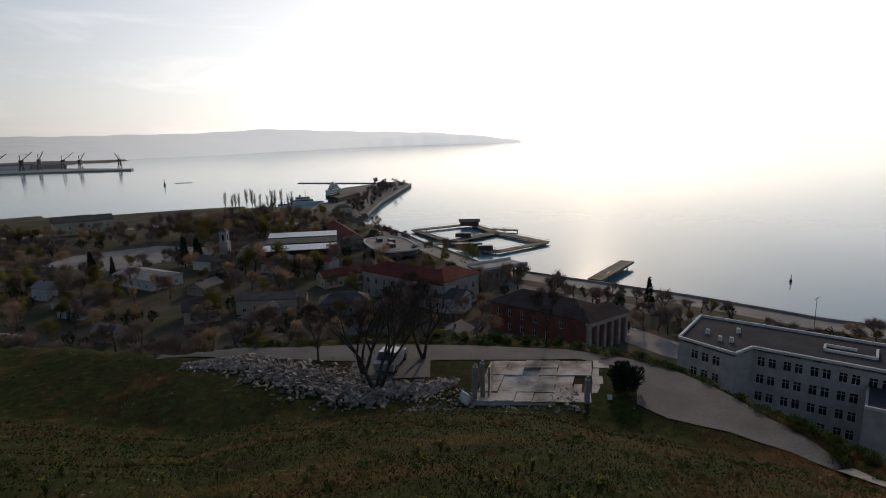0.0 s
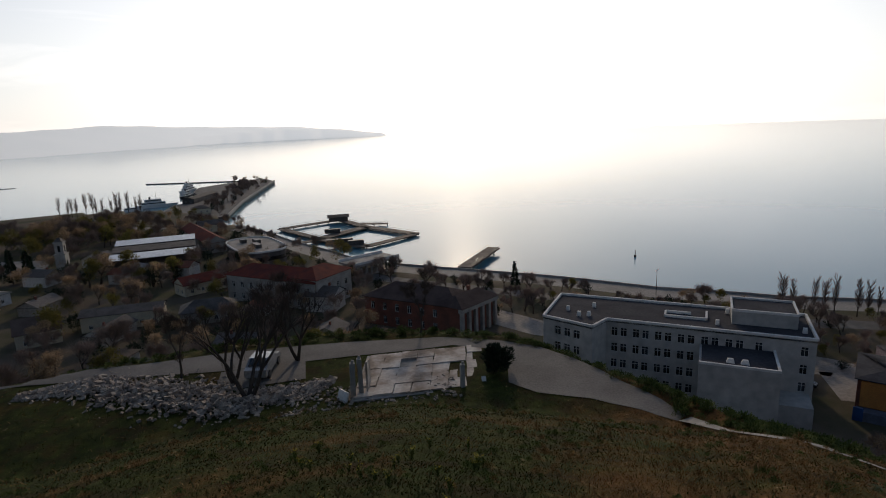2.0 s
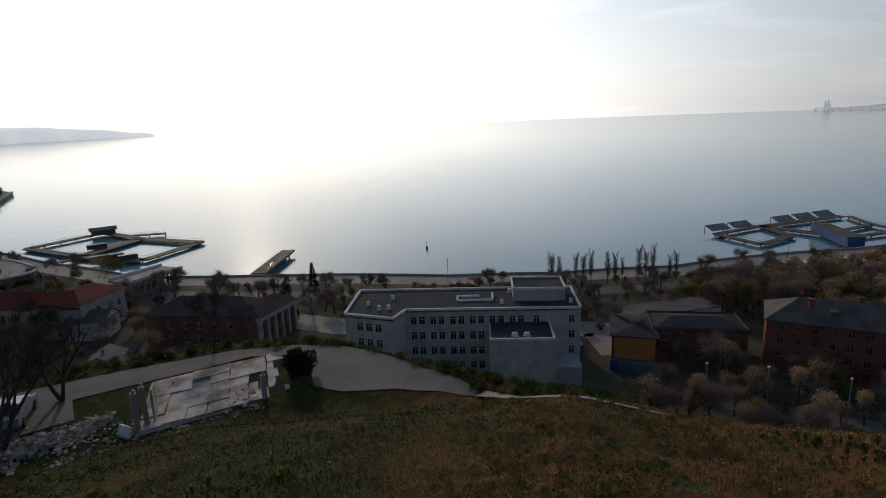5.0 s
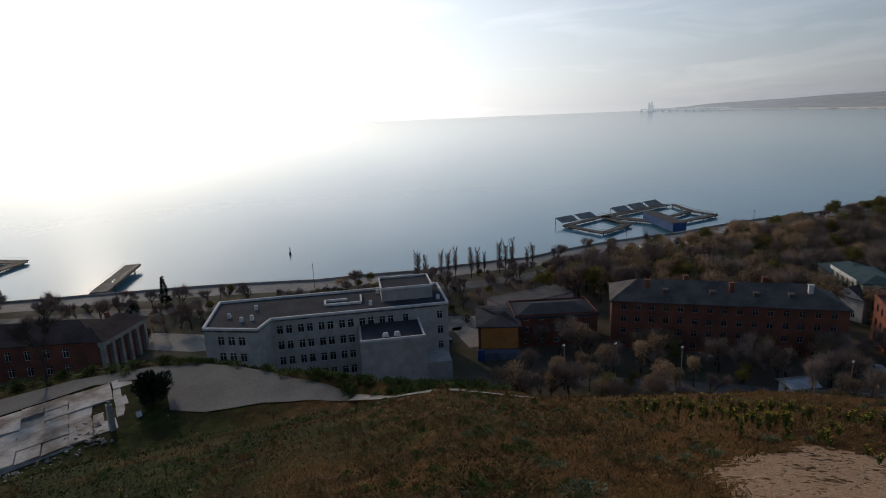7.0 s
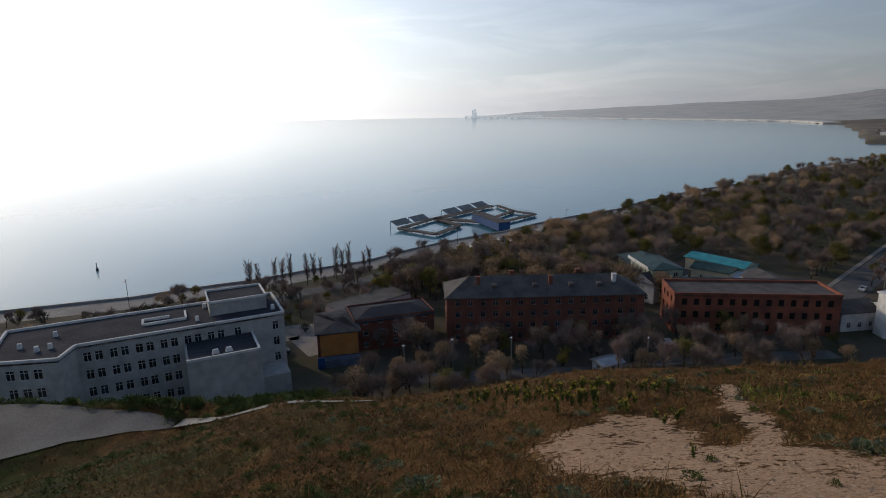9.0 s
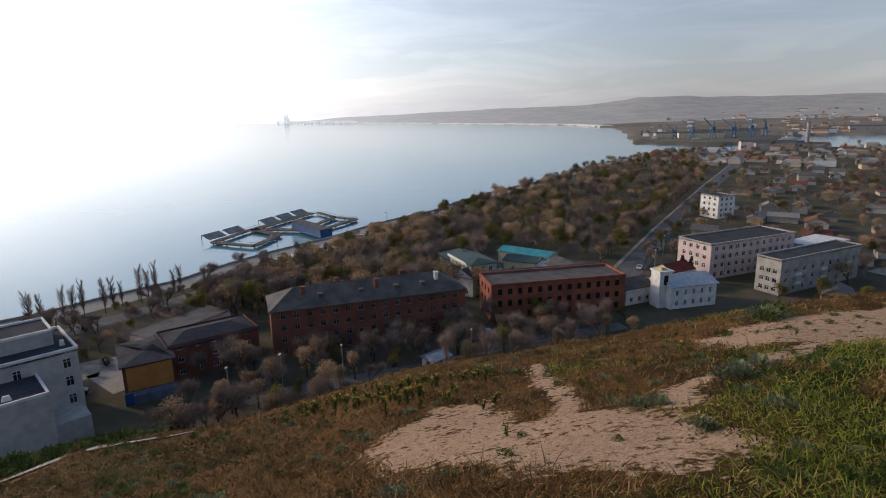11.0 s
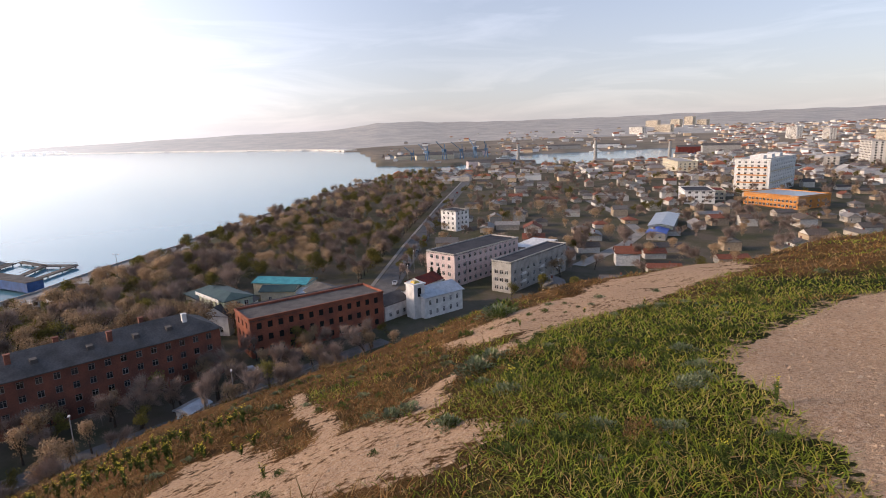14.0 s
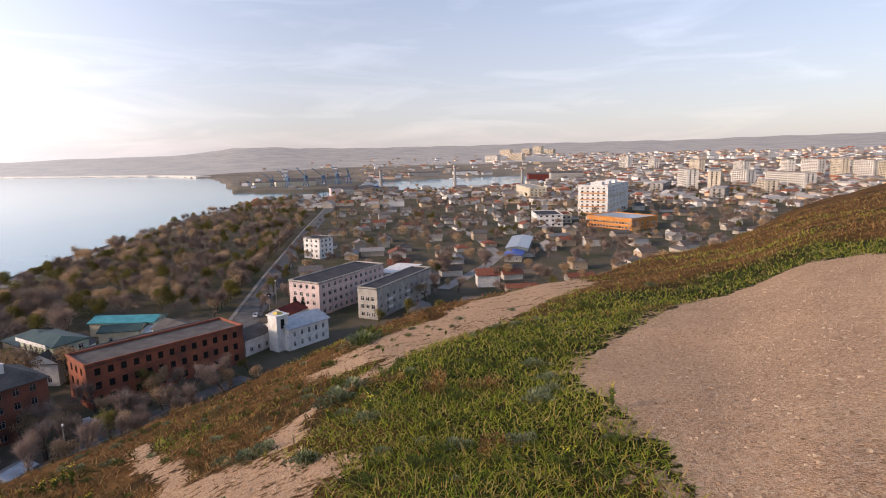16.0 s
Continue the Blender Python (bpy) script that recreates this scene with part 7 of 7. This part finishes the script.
def pebbles():
    g = Geo()
    r = random.Random(17)
    n = 0
    while n < 9000:
        az, d = r.uniform(66, 165), math.sqrt(r.uniform(2.4 ** 2, 16 ** 2))
        x, y = polar(az, d)
        if dirt_mask(x, y) < 0.6:
            continue
        s = 0.006 + 0.013 * r.random() ** 3
        stone(g.v, g.f, r, x, y, at_ground(x, y), s)
        n += 1
    tagged(new("pebbles", g.mesh("pebbles", M_PEBBLE)), "loose limestone pebbles on the bare paths", "pebbles", kind="stuff")


pebbles()


def rosette(name, seed, w, h, mat, n, label):
    """A low cushion of small narrow leaves."""
    r = random.Random(seed)
    ob = tagged(new(name), label, "plant")
    g = Geo()
    for k in range(n):
        v = spread(r)
        lump = 0.7 + 0.4 * math.sin(6 * v.x + seed) * math.cos(5 * v.y)
        start = Vector((v.x * w * 0.5 * lump, v.y * w * 0.5 * lump, abs(v.z) * h * 0.6 * (1 - 0.5 * (v.x * v.x + v.y * v.y))))
        d = (Vector((v.x, v.y, 0.55)) + spread(r) * 0.7).normalized()
        L = r.uniform(0.06, 0.13) * w
        s = d.cross(Vector((0, 0, 1))).normalized() * (L * 0.17)
        mid, tip = start + d * L * 0.55, start + d * L
        n0 = len(g.v)
        g.v += [tuple(start), tuple(mid - s), tuple(tip), tuple(mid + s)]
        g.f.append((n0, n0 + 1, n0 + 2, n0 + 3))
    part("foliage", g, mat, ob)
    return Kind(ob)


SAGE = [rosette("wormwood_plant", s, 0.75, 0.32, M_SAGE, 480, "low grey-green wormwood clump on bare soil") for s in (1, 2)]
HERB = [rosette("weed_plant", s, 0.55, 0.28, M_HERB, 380, "dark green leafy weed on the slope") for s in (3, 4)]
TUFT = [rosette("dry_tuft", s, 0.6, 0.45, M_STRAW, 260, "dry rust-coloured grass tuft on the slope") for s in (5, 6)]
r2 = random.Random(4)
for kind, x, y, s in ((HERB, 5.5, 4.7, 1.3), (TUFT, 5.0, 3.9, 1.2), (TUFT, 4.6, 4.4, 1.1), (TUFT, 5.9, 3.9, 1.2), (TUFT, 7.6, 0.0, 1.1), (TUFT, 7.1, -0.1, 1.0), (SAGE, 5.76, 3.2, 1.3), (HERB, 5.56, 1.94, 1.0), (SAGE, 7.4, -2.56, 1.6), (SAGE, 7.7, -2.9, 1.5), (SAGE, 5.6, -2.27, 0.8), (HERB, 5.29, -1.55, 0.9), (HERB, 8.57, -4.05, 1.1), (HERB, 15.5, -6.3, 4.6), (HERB, 14.6, -5.8, 3.4),
                     (SAGE, 15.0, -5.9, 2.4), (HERB, 14.0, -4.6, 2.0), (SAGE, 6.43, -1.18, 0.8), (HERB, 10.68, -10.09, 1.7), (HERB, 10.2, -9.2, 1.4), (SAGE, 5.3, -1.52, 0.7), (SAGE, 7.33, -2.42, 1.2), (SAGE, 6.44, -1.4, 0.8), (HERB, 8.14, -3.77, 0.9),
                     (HERB, 5.5, -3.2, 0.8), (HERB, 4.8, -2.6, 0.7), (SAGE, 12.0, -14.0, 1.4), (HERB, 6.9, -5.6, 1.2), (HERB, 9.6, -0.9, 0.8), (HERB, 10.6, -1.9, 0.9), (HERB, 9.0, -2.4, 0.8), (HERB, 8.8, 0.0, 0.6), (HERB, 3.9, -2.2, 0.6), (SAGE, 4.6, -2.0, 0.6)):
    put(kind, r2, x, y, s * 0.62)


def herb_cover(name, kinds, places, label):
    """Many small plants that nobody could count, joined by kind."""
    sets = {}
    for x, y, size in places:
        k = kinds[r2.randrange(len(kinds))]
        m = pose(x, y, at_ground(x, y), 0, 0, r2.uniform(0, 360)) @ Matrix.Diagonal((size, size, size * r2.uniform(0.7, 1.2), 1))
        sets.setdefault(id(k), (k, []))[1].append(m)
    for k, mats in sets.values():
        me = k.family[1].data
        co = np.array([v.co[:] for v in me.vertices])
        fs = np.array([p.vertices[:] for p in me.polygons])
        vs = np.concatenate([co @ np.array(m.to_3x3()).T + np.array(m.translation) for m in mats])
        ff = np.concatenate([fs + len(co) * i for i in range(len(mats))])
        out = bpy.data.meshes.new(name)
        out.from_pydata(vs.tolist(), [], ff.tolist())
        out.materials.append(me.materials[0])
        tagged(new(name, out), label, "plants", kind="stuff")


cover = []
while len(cover) < 560:
    az, d = r2.uniform(48, 136), r2.uniform(4.0, 18)
    x, y = polar(az, d)
    if float(dirt_mask(x, y)) < (0.3 if r2.random() < 0.85 else 0.9) and patch(np.array(x), np.array(y), 1.1) > -0.3:
        cover.append((x, y, r2.uniform(0.15, 0.55)))
slope = []
while len(slope) < 520:
    az, d = r2.uniform(-44, 62), 4.5 + 32 * r2.random() ** 0.8
    x, y = polar(az, d)
    if patch(np.array(x), np.array(y), 0.45) > 0.1 and d < float(interp(BROW, az, 2)) - 1 and bool(off_roads(np.array([x]), np.array([y]))[0]):
        slope.append((x, y, r2.uniform(0.35, 0.9) * (0.6 + d * 0.03)))
herb_cover("slope_weeds", [HERB[0], HERB[1], HERB[0], TUFT[0], TUFT[1]], slope, "dark weeds and dry tufts on the hillside")
tufts = []
while len(tufts) < 420:
    az, d = r2.uniform(20, 125), r2.uniform(3.6, 26)
    x, y = polar(az, d)
    if float(dirt_mask(x, y)) < 0.3 and d < float(interp(BROW, az, 2)) - 0.5 and patch(np.array(x), np.array(y), 0.9, 2.0) > 0.0:
        tufts.append((x, y, r2.uniform(0.35, 0.85)))
herb_cover("dry_tufts", TUFT, tufts, "rusty dry grass tufts on the brow")
herb_cover("hill_plants", [HERB[0], HERB[1], SAGE[0], HERB[0]], cover, "low green and grey weeds on the slope")
# rank weeds along the outer edge of the road and below the brow
edge = [(-24, 50.6), (-12, 50.2), (0, 49.6), (9.5, 47.6), (15.6, 43.6), (18.2, 39.5), (20.2, 33.5), (21.0, 28.0), (21.2, 22.5), (20.8, 16.5)]
bank = []
for k in range(420):
    t = r2.random() * (len(edge) - 1)
    i = int(t)
    u = t - i
    bank.append((edge[i][0] + (edge[i + 1][0] - edge[i][0]) * u + r2.gauss(0.3, 0.7), edge[i][1] + (edge[i + 1][1] - edge[i][1]) * u + r2.gauss(0.3, 0.7), r2.uniform(1.2, 2.8)))
herb_cover("weed_bank", HERB, bank, "rank dark green weeds along the road bank")


def wildflower(seed, h):
    r = random.Random(seed)
    ob = tagged(new("wildflower"), "tall weed with small yellow flowers", "wildflower")
    g, c, f = Geo(), Geo(), Geo()
    for k in range(7):
        a = r.uniform(0, 6.28)
        top = Vector((math.cos(a) * 0.18 * r.random(), math.sin(a) * 0.18 * r.random(), h * r.uniform(0.6, 1)))
        g.tube((0, 0, -0.03), top, 0.006, 0.003, 4, caps=False)
        for j in range(12):
            p = top * r.uniform(0.15, 0.8)
            sliver(c, r, p, spread(r) + Vector((0, 0, 0.4)), 0.11, 0.018)
        for j in range(2):
            p = top + Vector((r.gauss(0, 0.03), r.gauss(0, 0.03), r.uniform(-0.04, 0.03)))
            f.tube(p - Vector((0, 0, 0.008)), p + Vector((0, 0, 0.008)), 0.004, 0.014, 5)
    tagged(part("stem", g, M_HERB, ob), kind="stuff")
    part("foliage", c, M_HERB, ob)
    tagged(part("blossom", f, M_FLOWER, ob, "small yellow flower heads"), kind="stuff")
    return Kind(ob)


FLOWERS = [wildflower(s, h) for s, h in ((1, 0.55), (2, 0.7), (3, 0.45))]
for k in range(90):
    t = r2.random()
    x, y = 14.2 - 3.4 * t + r2.gauss(0, 0.8), 6.6 - 5.6 * t + r2.gauss(0, 0.5)
    put(FLOWERS, r2, x, y, 0.5)
for k in range(40):
    az, d = r2.uniform(-40, 20), r2.uniform(6, 14)
    put(FLOWERS, r2, *polar(az, d), 0.5)
for k in range(16):
    az, d = r2.uniform(80, 140), r2.uniform(4, 14)
    put(FLOWERS, r2, *polar(az, d), 0.35)
